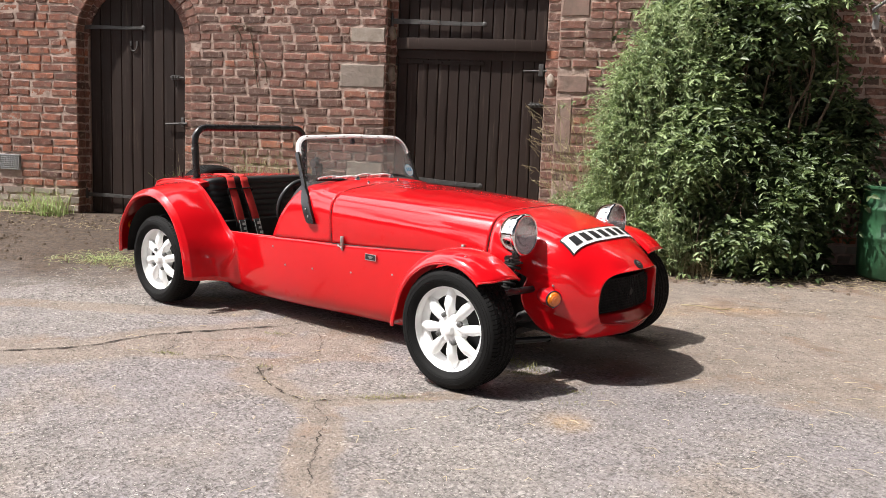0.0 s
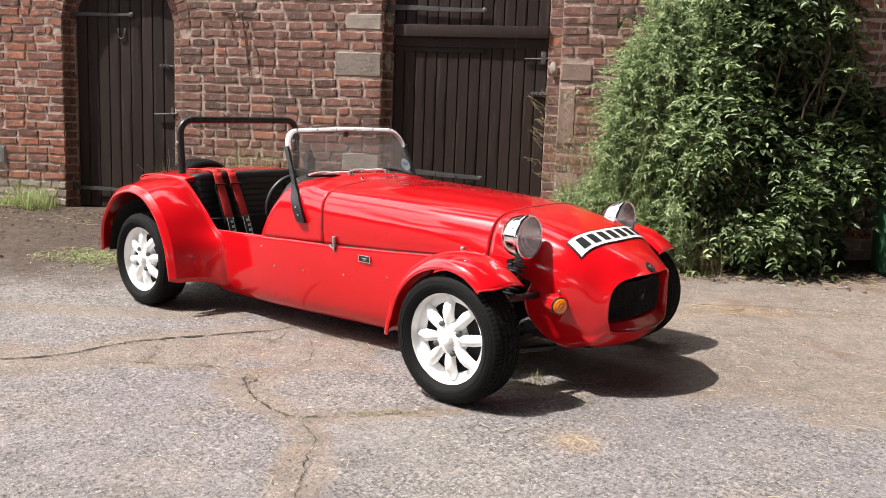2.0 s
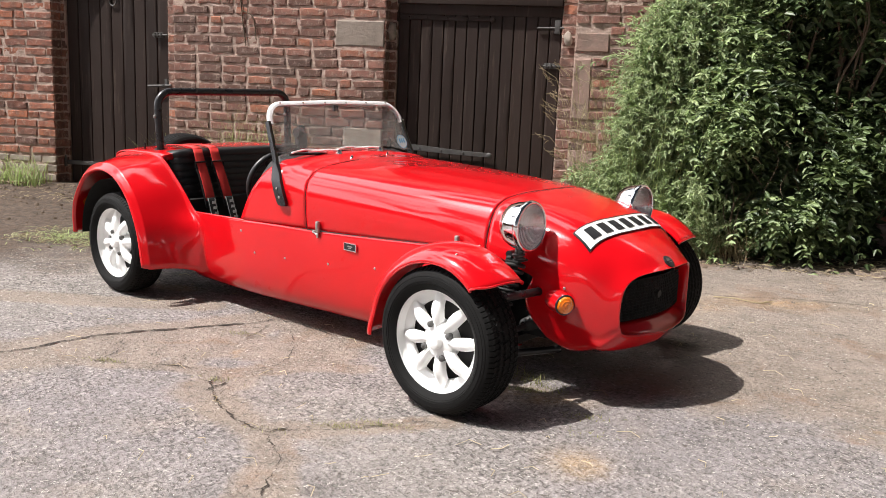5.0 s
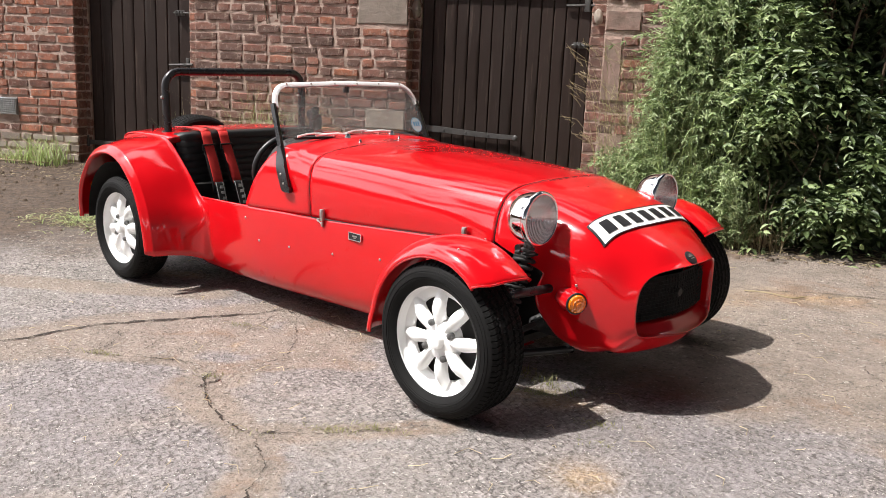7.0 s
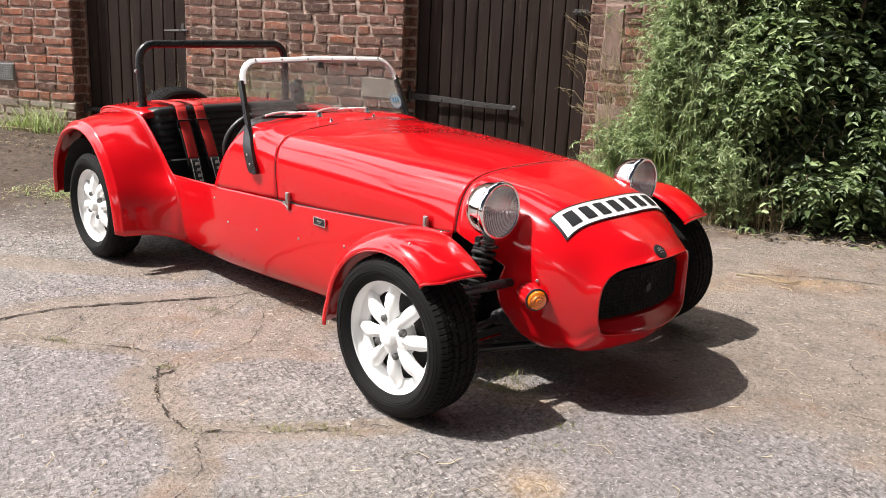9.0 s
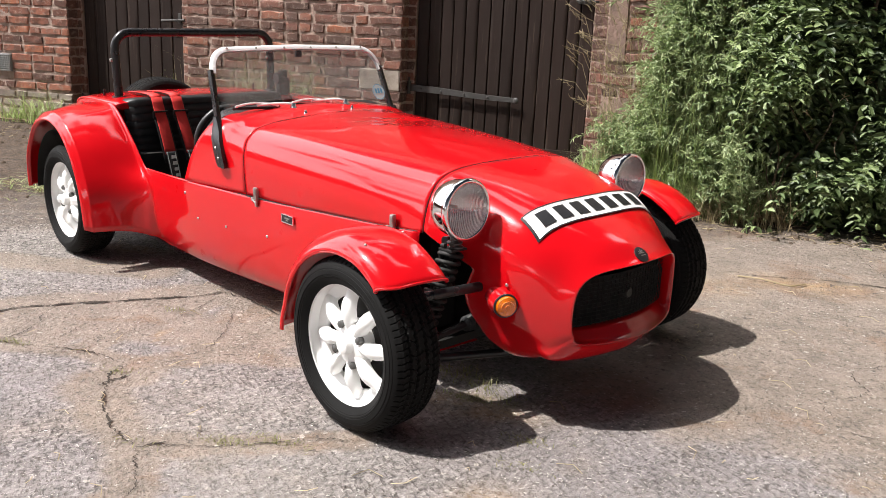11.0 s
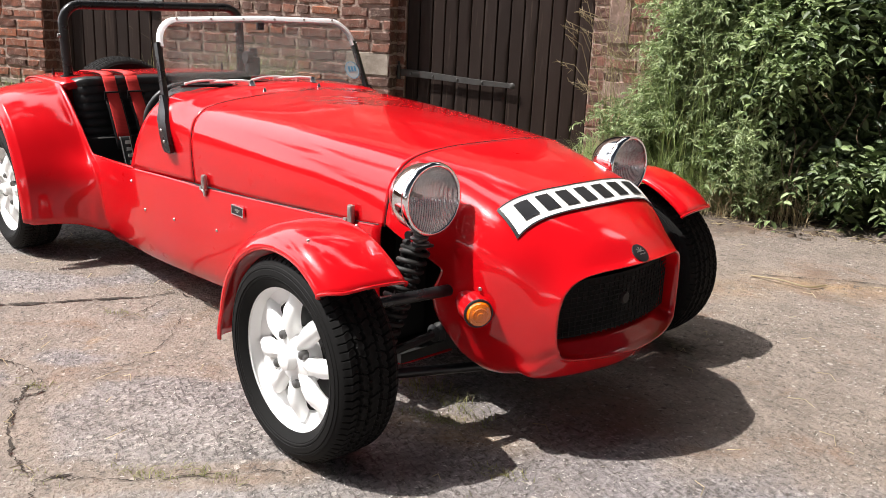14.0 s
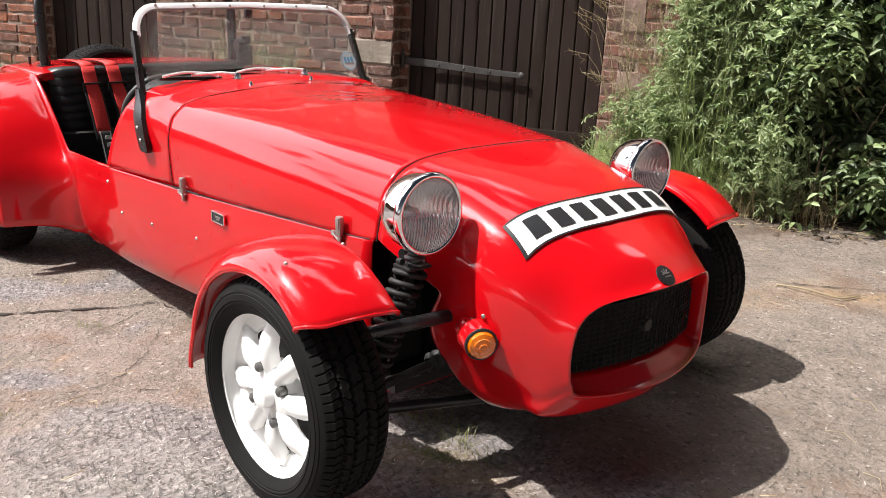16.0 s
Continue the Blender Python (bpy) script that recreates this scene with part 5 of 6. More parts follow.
def build_windscreen():
    ws = new("windscreen")
    ws.matrix_basis = pose(0, .018, 0)
    ws.parent, ws["label"] = car, "raked flat windscreen in an aluminium and black frame"
    top, half, r = 1.058, .450, .095
    arc = [(-half + r - r * math.cos(a), top - r + r * math.sin(a)) for a in np.linspace(0, math.pi / 2, 9)]
    silver = [(-half - .004, .972)] + [(y, z) for y, z in arc] + [(0, top + .008)] + [(-y, z) for y, z in arc[::-1]] + [(half + .004, .972)]
    def channel(name, path, wide, deep, mat, label):
        rows = []
        for i, (y, z) in enumerate(path):
            a, b = path[max(0, i - 1)], path[min(len(path) - 1, i + 1)]
            t = Vector((b[0] - a[0], b[1] - a[1])).normalized()
            nrm = Vector((-t.y, t.x))
            row = []
            for p, q in [(-wide, -deep)] + [(wide * (-1 + 2 * math.sin(a)), deep * 1.3 * math.cos(a)) for a in np.linspace(0, math.pi / 2, 6)] + [(wide * .7, -deep * .8)]:
                yy, zz = y + nrm.x * p, z + nrm.y * p
                u, _, _ = ws_uv(yy, zz)
                row.append((u + q, yy, zz + q * .4))
            rows.append(row)
        return mesh(name, *grid(rows, True), mat, ws, label)
    channel("top_frame", silver, .011, .009, ALU, "polished aluminium top frame")
    for s in (-1, 1):
        path = [(s * (half + .004), .974), (s * (half + (.022 if s < 0 else .006)), .84), (s * (half + (.036 if s < 0 else .010)), .74)]
        channel("pillar", path if s > 0 else path, .012, .011, BLACK_PAINT, "black windscreen pillar")
        rows = []
        for z, w, y in ((.795, .013, .472), (.77, .019, .476), (.74, .029, .484), (.71, .033, .495), (.66, .033, .501), (.61, .032, .503), (.598, .026, .503)):
            u = ws_uv(0, z)[0] + .008
            y += .020 if s < 0 else -.012
            rows.append([(u - w, s * (y - .008), z), (u - w, s * (y + .008), z), (u, s * (y + .012), z), (u + w, s * (y + .008), z), (u + w, s * (y - .008), z)])
        b = mesh("pillar_bracket", *join(grid(rows, True)), BLACK_PAINT, ws, "flat black bracket on the scuttle side")
        for z in (.635, .675):
            mesh("screw", *moved(lathe([(0, -.004), (.004, -.003), (.006, .0)], 10), Matrix.Translation((ws_uv(0, z)[0] + .01, s * (.5335 if s < 0 else .503), z)) @ pose(0, 0, 0, 0, 0, 0 if s < 0 else 180)), STEEL, ws)
    # the pane
    ztop = [(-half, .80)] + arc + [(-y, z) for y, z in arc[::-1]] + [(half, .80)]
    bottom = [(y, .845 - .055 * (abs(y) / half)**4) for y in np.linspace(half, -half, 21)]
    outline = ztop + bottom[1:-1]
    verts = [ws_uv(y, z) for y, z in outline]
    n = len(verts)
    verts += [(u + .005, y, z + .002) for u, y, z in verts]
    faces = [tuple(range(n)), tuple(range(2 * n - 1, n - 1, -1))] + [(i, i + n, (i + 1) % n + n, (i + 1) % n) for i in range(n)]
    pane = mesh("pane", verts, faces, WINDSCREEN, ws, "clear windscreen glass", smooth=False)
    pane.visible_shadow = False
    # round tax sticker and mirror
    st = [(ws_uv(.398 + .036 * math.cos(a), .858 + .036 * math.sin(a))[0] + .010, .398 + .036 * math.cos(a), .858 + .036 * math.sin(a)) for a in np.linspace(0, 2 * math.pi, 25)[:-1]]
    mesh("sticker", st, [tuple(range(24))], STICKER_PALE, ws, "round pale blue paper sticker", smooth=False)
    for k in range(3):
        y0, z0 = .398 + .0155 * (k - 1), .863
        bar = [(ws_uv(0, z)[0] + .0115, y, z) for y, z in ((y0 - .0055, z0 - .011), (y0 + .0055, z0 - .011), (y0 + .0055, z0 + .011), (y0 - .0055, z0 + .011))]
        mesh("sticker_bar", bar, [(0, 1, 2, 3)], STICKER_BLUE, ws, "blue printed bar", smooth=False)
    ring = [(ws_uv(0, .858 + r * math.sin(a))[0] + .0112, .398 + r * math.cos(a), .858 + r * math.sin(a)) for r in (.0325, .0352) for a in np.linspace(0, 2 * math.pi, 25)[:-1]]
    mesh("sticker_ring", ring, [(i, (i + 1) % 24, 24 + (i + 1) % 24, 24 + i) for i in range(24)], STICKER_BLUE, ws, "blue printed rim", smooth=False)
    box("mirror_mount", (-1.478, .014, 1.035), (.018, .03, .03), BLACK_PLASTIC, ws, "small black mirror mount", .004)
    for y in np.linspace(-.36, .36, 6):
        mesh("screw", *moved(lathe([(0, .003), (.0045, .0025), (.0055, 0)], 8, "x"), Matrix.Translation((ws_uv(y, 1.06)[0] + .011, y, 1.064))), STEEL, ws)


build_windscreen()


def build_wiper(y0, z0):
    w = mesh("wiper", *join(moved(lathe([(0, .024), (.010, .022), (.013, .012), (.014, -.01)], 16, "z"), pose(-1.235, y0, z0)), moved(lathe([(0, .006), (.020, .004), (.022, -.006)], 16, "z"), pose(-1.235, y0, z0))), CHROME, car, "chrome windscreen wiper")
    p0 = Vector((-1.235, y0, z0 + .018))
    p1 = Vector((-1.285, y0 - .15, z0 + .016))
    tube("wiper_arm", smooth_path([p0, p0 + Vector((-.012, -.05, .005)), p0.lerp(p1, .6) + Vector((0, 0, .004)), p1], 5), [.0055] * 16, ALU, w, "polished wiper arm", seg=8)
    a, b = p1 + Vector((.008, .10, -.006)), p1 + Vector((-.006, -.10, -.002))
    d = [tube_data(smooth_path([a, a.lerp(b, .25) + Vector((0, 0, .010)), a.lerp(b, .5) + Vector((0, 0, .013)), a.lerp(b, .75) + Vector((0, 0, .010)), b], 4), .0050, 6)]
    d += [boxed(*(a.lerp(b, t) + Vector((0, 0, -.001))), .008, .010, .008, .002) for t in (.02, .98)]
    mesh("wiper_blade", *join(*d), ALU, w, "polished wiper blade bow")
    mesh("wiper_rubber", *tube_data([p1 + Vector((.005, .112, -.014)), p1 + Vector((-.010, -.112, -.010))], .006, 6), BLACK_PLASTIC, w, "black wiper rubber")


build_wiper(-.155, .822)
build_wiper(.125, .826)
for u, y in ((-1.15, -.15), (-1.155, .10)):
    mesh("washer_jet", *moved(lathe([(0, .014), (.005, .013), (.006, .004), (.009, .0)], 12, "z"), pose(u, y, .818 if y > 0 else .812)), CHROME, car, "small chrome washer jet")

# ---- roll bar ----
def build_roll_bar():
    r, top, h = .085, 1.082, .452
    pts = [(-2.44, -h + .004, .735), (-2.445, -h, .86)]
    pts += [(-2.452, -h + r - r * math.cos(a), top - r + r * math.sin(a)) for a in np.linspace(0, math.pi / 2, 9)]
    pts += [(-2.452, h - r + r * math.sin(a), top - r + r * math.cos(a)) for a in np.linspace(0, math.pi / 2, 9)]
    pts += [(-2.445, h, .86), (-2.44, h - .004, .735)]
    pts = [(u, y + .036, z) for u, y, z in pts]
    bar = tube("roll_bar", pts, .0215, BLACK_PAINT, car, "black tubular roll hoop", seg=18)
    for s in (-1, 1):
        mesh("foot_plate", *moved(lathe([(0, .008), (.036, .008), (.038, .0)], 20, "z"), pose(-2.44, s * (h - .004) + .036, .757)), BLACK_PAINT, bar)
        mesh("hoop_bolt", *moved(lathe([(0, -.012), (.009, -.010), (.010, 0)], 10), pose(-2.445, s * h + .016, .945)), STEEL, bar)
        tube("rear_peg", [(-2.56, s * .44, .755), (-2.56, s * .44, .79)], .006, BLACK_PAINT, bar)


build_roll_bar()


# ---- cockpit ----
def build_seat():
    n = 13
    rows = []
    for i in range(n * 8 + 1):
        t = i / (n * 8)
        bulge = .0055 * abs(math.sin(math.pi * t * n))**.6
        z = .30 + .468 * t
        u = -2.16 - .095 * t + bulge
        row = []
        for y in np.linspace(-.462, .462, 29):
            e = max(0, abs(y) - .40) / .062
            row.append((u - .035 * e**2, y, z - (.02 * e**2 if t > .97 else 0)))
        rows.append(row)
    rows.append([(p[0] - .03, p[1], p[2] + .006) for p in rows[-1]])
    rows.append([(p[0] - .07, p[1], p[2] - .01) for p in rows[-1]])
    seat = mesh("bench_seat_back", *grid(rows), VINYL, car, "black vinyl seat back with horizontal pleats", sharp=60)
    cush = []
    for i in range(81):
        t = i / 80
        cush.append([(-2.20 + .50 * t, y, .30 + .05 * math.sin(math.pi * min(1, t * 1.1)) + .008 * abs(math.sin(math.pi * t * 9))**.6) for y in np.linspace(-.45, .45, 9)])
    mesh("seat_cushion", *grid(cush), VINYL, seat, sharp=60)
    return seat


build_seat()
box("cockpit_lining", (-1.78, -.492, .33), (.56, .012, .26), VINYL, car, "black cockpit side lining", .003)
box("cockpit_lining", (-1.78, .492, .33), (.56, .012, .26), VINYL, car, "black cockpit side lining", .003)
box("transmission_tunnel", (-1.72, 0, .30), (.70, .16, .18), VINYL, car, bev=.03)


def build_dash():
    rows = []
    for u, dz in ((-1.29, -.012), (-1.34, .0), (-1.38, .004), (-1.42, .0), (-1.44, -.015), (-1.445, -.06), (-1.43, -.2), (-1.42, -.36)):
        row = []
        for y in np.linspace(-.49, .49, 33):
            k = abs(y) / .49
            crown = .826 - .020 * k**2 - .10 * max(0, (k - .72) / .28)**2.2
            row.append((u, y, crown + dz))
        rows.append(row)
    mesh("dashboard", *grid(rows), VINYL, car, "padded black dashboard top", sharp=60)


build_dash()


def build_steering():
    c, tilt = Vector((-1.62, -.27, .66)), pose(0, 0, 0, 0, -74, 0)
    ringp = [(.143 * math.cos(a), .143 * math.sin(a), 0) for a in np.linspace(0, 2 * math.pi, 49)]
    m = Matrix.Translation(c) @ tilt
    sw = mesh("steering_wheel", *moved(tube_data(ringp, .0145, 12, False), m), VINYL, car, "black leather-rimmed steering wheel")
    sp = []
    for a in (90, 210, 330):
        sp.append(moved(boxed(.078, 0, -.006, .13, .024, .004, .001), pose(0, 0, 0, 0, 0, a)))
    mesh("wheel_spokes", *moved(join(*sp, lathe([(0, .012), (.03, .01), (.036, -.012)], 24, "z")), m), BLACK_PAINT, sw)
    tube("steering_column", [m @ Vector((0, 0, -.01)), m @ Vector((0, 0, -.26))], .02, BLACK_PAINT, sw)


build_steering()


def build_harness(y, lean):
    """A shoulder strap lying down the seat back with a slider and a pad."""
    def u_at(z):
        return -2.16 - .095 * (z - .30) / .468 + .022
    def strip(z0, z1, w, lift, n=10):
        rows = []
        for z in np.linspace(z1, z0, n):
            yy = y + lean * (.78 - z)
            u = u_at(min(z, .768)) + lift + .012 * math.sin((.78 - z) * 9) + .16 * max(0, .72 - z)
            rows.append([(u - .002, yy - w / 2, z), (u, yy - w / 2 + .003, z), (u, yy + w / 2 - .003, z), (u - .002, yy + w / 2, z)])
        return grid(rows)
    over = grid([[(x, y - .028, z), (x, y + .028, z)] for x, z in ((-2.50, .780), (-2.40, .787), (-2.30, .789), (-2.25, .786), (u_at(.76), .772))])
    st = mesh("harness_strap", *join(over, strip(.50, .776, .056, .004)), WEB, car, "red shoulder harness strap with black pad")
    thick(st, .003, 0)
    thick(mesh("strap_backing", *strip(.46, .68, .074, -.003), VINYL, st), .003, 0)
    z = .695
    yy = y + lean * (.78 - z)
    u = u_at(z) + .016
    mesh("slider", *join(boxed(u, yy, z + .012, .012, .078, .008, .002), boxed(u, yy, z - .016, .012, .078, .010, .002), boxed(u, yy - .037, z, .010, .006, .03, .001), boxed(u, yy + .037, z, .010, .006, .03, .001)), BLACK_PAINT, st)
    pad = thick(mesh("harness_pad", *strip(.36, .515, .050, .010), BLACK_PLASTIC, st, "black pad with pale bars"), .003, 0)
    for side in (-1, 1):
        mesh("pad_edge", *moved(strip(.362, .513, .003, .0135), Matrix.Translation((0, side * .021, 0))), PLATE_WHITE, st)
    zz = .49
    for k in range(4):
        yb = y + lean * (.78 - zz)
        b = boxed(u_at(zz) + .0275 + .16 * (.72 - zz), yb + .004, zz, .001, .024, .016)
        mesh("pad_mark", *b, PLATE_WHITE, st)
        zz -= .029
    return st


build_harness(-.312, .06)
build_harness(-.208, .10)


def build_reel():
    """Black belt guide and folded strap on the passenger side."""
    d = [boxed(-2.27, .455, .80, .05, .075, .10, .02), moved(lathe([(0, .02), (.03, .02), (.034, .0), (.03, -.02), (0, -.02)], 20), pose(-2.265, .43, .845)), boxed(-2.29, .47, .865, .03, .05, .05, .015)]
    mesh("belt_guide", *join(*d), BLACK_PLASTIC, car, "black plastic belt guide on the passenger side")


build_reel()
# amber side lamp at the tail
mesh("tail_indicator", *moved(join(lathe([(0, -.022), (.024, -.020), (.03, -.008), (.03, .004)], 24)), pose(-2.728, -.70, .455, 0, 0, -75)), AMBER, car, "amber tail indicator")


# ---- plants ----
rng = np.random.default_rng(7)


def leaf_batch(bases, dirs, normals, length, width, fold=0.25, curl=0.15):
    """Many leaves at once: pointed ovals folded along the midrib."""
    n = len(bases)
    d = dirs / np.linalg.norm(dirs, axis=1, keepdims=True)
    s = np.cross(d, normals)
    s /= np.linalg.norm(s, axis=1, keepdims=True) + 1e-9
    u = np.cross(s, d)
    L, W = length[:, None], width[:, None]
    pts = np.stack([bases, bases + d * L * .30 + s * W * .42 + u * W * fold, bases + d * L * .68 + s * W * .36 + u * W * fold - u * L * curl * .3,
                    bases + d * L - u * L * curl, bases + d * L * .68 - s * W * .36 + u * W * fold - u * L * curl * .3, bases + d * L * .30 - s * W * .42 + u * W * fold], axis=1)
    verts = pts.reshape(-1, 3)
    b = np.arange(n)[:, None] * 6
    faces = np.concatenate([b + np.array([[0, 1, 2, 3]]), b + np.array([[0, 3, 4, 5]])], axis=0)
    return verts, faces


def raw_mesh(name, verts, faces, material, parent=None, label=""):
    me = bpy.data.meshes.new(name)
    me.vertices.add(len(verts))
    me.vertices.foreach_set("co", np.asarray(verts, dtype=np.float32).ravel())
    faces = np.asarray(faces, dtype=np.int32)
    k = faces.shape[1]
    me.loops.add(faces.size)
    me.loops.foreach_set("vertex_index", faces.ravel())
    me.polygons.add(len(faces))
    me.polygons.foreach_set("loop_start", np.arange(0, faces.size, k, dtype=np.int32))
    me.update(calc_edges=True)
    me.validate()
    me.materials.append(material)
    ob = new(name, me)
    if parent is not None:
        ob.parent = parent
    if label:
        ob["label"] = label
    return ob


def unit(v):
    return v / (np.linalg.norm(v) + 1e-9)


def bush_front(x, z):
    """How far the shrub stands out from the wall (y of its face) and whether there is any at (x, z)."""
    left = np.interp(z, [0, .4, 1.0, 1.6, 2.2, 3.2], [.92, .86, .84, .88, 1.0, 1.12])
    right = np.interp(z, [0, .5, .9, 1.3, 1.8, 2.4, 3.2], [2.40, 2.40, 2.62, 2.62, 2.36, 2.28, 2.1])
    c, h = (left + right) / 2, (right - left) / 2
    k = (x - c) / h
    if abs(k) > 1:
        return None
    bulge = math.sqrt(max(0, 1 - k**4)) * (1 - .42 * min(1, max(0, (x - 1.6) / .6)))
    top = np.interp(z, [0, .12, .35, .7, 1.0, 1.5, 2.0, 2.6, 3.2], [.34, .66, .84, .86, .80, .66, .54, .44, .3])
    top = top - .34 * math.exp(-((z - 1.55) / .42)**2) * min(1, max(0, (x - 1.35) / .5))
    return WALL_Y - .06 - top * bulge


def build_bush():
    bush = tagged(new("shrub"), "large overgrown green honeysuckle shrub against the brick wall", "shrub")
    stems = []
    for i in range(26):
        x0 = rng.uniform(1.05, 2.1)
        pts = [(x0, 7.75 + rng.uniform(-.25, .1), .08)]
        x, y, z = pts[0]
        for k in range(5):
            x += rng.uniform(-.16, .16)
            y += rng.uniform(-.12, .08)
            z += rng.uniform(.3, .6)
            pts.append((x, min(y, 7.9), z))
        sm = smooth_path(pts, 4)
        stems.append(tube_data(sm, [.011 * (1 - .8 * j / len(sm)) + .003 for j in range(len(sm))], 6))
    for i in range(60):       # loose hanging runners
        x0, z0 = rng.uniform(.8, 2.7), rng.uniform(.4, 2.3)
        f = bush_front(x0, z0)
        if f is None:
            continue
        p = np.array((x0, f - .02, z0))
        sm = smooth_path([p, p + (rng.uniform(-.1, .1), -.06, -.12), p + (rng.uniform(-.15, .15), -.07, -.35)], 4)
        stems.append(tube_data(sm, .003, 5))
    mesh("stem_tangle", *join(*stems), BARK, bush, "thin brown twining stems")["kind"] = "stuff"
    for name, material, count, per, llen in (("foliage", LEAF, 3300, 18, .046), ("ivy_foliage", LEAF_DARK, 2100, 14, .066), ("inner_foliage", LEAF_SHADED, 1000, 20, .075)):
        B, D, N, L, W = [], [], [], [], []
        made = 0
        while made < count:
            x, z = rng.uniform(.5, 3.2), rng.uniform(.05, 3.1)
            f = bush_front(x, z)
            if f is None:
                continue
            lump = .36 * noise.noise(Vector((x * 1.9, z * 1.9, 9.3))) + .15 * noise.noise(Vector((x * 5.5, z * 5.5, 4)))
            if name == "foliage" and lump < -.02 and rng.random() < .93:
                continue
            # dark leaves take over where the shrub's right side lies in shade
            if name == "foliage" and (x > 1.5 and 1.0 < z < 2.3 and rng.random() < .94 or x > 1.78 and z < 1.5 and rng.random() < .88) or name == "ivy_foliage" and x < 1.35 or name != "foliage" and x > 2.2 and z > 1.5 and rng.random() < .8:
                continue
            if x > 2.36 and .38 < z < .82 and rng.random() < .93:
                continue
            made += 1
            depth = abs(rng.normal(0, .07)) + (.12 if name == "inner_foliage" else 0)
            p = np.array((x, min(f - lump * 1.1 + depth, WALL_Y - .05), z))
            if name == "foliage" and x > 2.0 and z > 1.5:      # loose sprays standing out in the sun
                p[1] -= rng.uniform(0, .4)
            out = unit(np.array(((x - 1.8) * .55, -1.0, .15 + .25 * rng.normal())))
            d = unit(out * .7 + rng.normal(0, .6, 3) + np.array((0, 0, -.25)))
            ln = rng.uniform(.10, .30) * (1.9 if rng.random() < .12 else 1)
            for k in range(per):
                t = (k // 2 + .5) / (per / 2)
                q = p + d * ln * t + np.array((0, 0, -.10 * t * t * ln * 4))
                side = unit(np.cross(d, rng.normal(0, 1, 3) * .35 + np.array((0, 0, 1))))
                ld = unit(side * (1 if k % 2 else -1) + d * .6 + rng.normal(0, .3, 3) + np.array((0, 0, -.25)))
                B.append(q)
                D.append(ld)
                N.append(unit(np.array((-.25, -.45, .85)) + rng.normal(0, .45, 3)))
                s = llen * rng.uniform(.45, 1.4)
                L.append(s)
                W.append(s * rng.uniform(.38, .58))
        v, f = leaf_batch(np.array(B), np.array(D), np.array(N), np.array(L), np.array(W))
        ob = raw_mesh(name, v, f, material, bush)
        ob["kind"] = "stuff"
    # pale honeysuckle flowers
    fl = []
    for i in range(70):
        x, z = rng.uniform(.9, 2.6), rng.uniform(.3, 2.4)
        f = bush_front(x, z)
        if f is None:
            continue
        p = np.array((x, f - .10, z))
        for k in range(7):
            d = unit(rng.normal(0, 1, 3) + np.array((0, -.7, .4)))
            fl.append(tube_data([p, p + d * .018, p + d * .036 + np.array((0, 0, -.006))], [.0012, .002, .0035], 4))
    mesh("blossom", *join(*fl), STRAW, bush, "small cream honeysuckle flowers")["kind"] = "stuff"
    return bush


build_bush()


def blades(name, specs, material, parent, kind="stuff", seg=5):
    """Grass blades: specs of (base, height, lean vector, width)."""
    V, F = [], []
    for base, h, lean, w in specs:
        base = np.array(base)
        a = math.atan2(lean[1], lean[0]) + math.pi / 2 + rng.normal(0, .35)
        s = np.array((math.cos(a), math.sin(a), 0)) * w / 2
        o = len(V)
        for k in range(seg + 1):
            t = k / seg
            p = base + np.array((0, 0, h)) * (t - .35 * t * t * np.linalg.norm(lean) / max(h, .01)) + np.array(lean) * t * t
            ww = 1 - .92 * t**1.5
            V += [p - s * ww, p + s * ww]
        for k in range(seg):
            F.append((o + 2 * k, o + 2 * k + 1, o + 2 * k + 3, o + 2 * k + 2))
    ob = raw_mesh(name, V, F, material, parent)
    if kind:
        ob["kind"] = kind
    return ob


def tuft(x0, x1, y0, y1, n, h0, h1, spread=.25, w=.006):
    out = []
    for i in range(n):
        x, y = rng.uniform(x0, x1), rng.uniform(y0, y1)
        h = rng.uniform(h0, h1)
        a = rng.uniform(0, 2 * math.pi)
        k = rng.uniform(.2, 1.0) * spread * h / .3
        out.append(((x, y, ground_z(x, y) - .01), h, (math.cos(a) * k, math.sin(a) * k * .7 - .05 * h, 0), w * rng.uniform(.6, 1.4)))
    return out


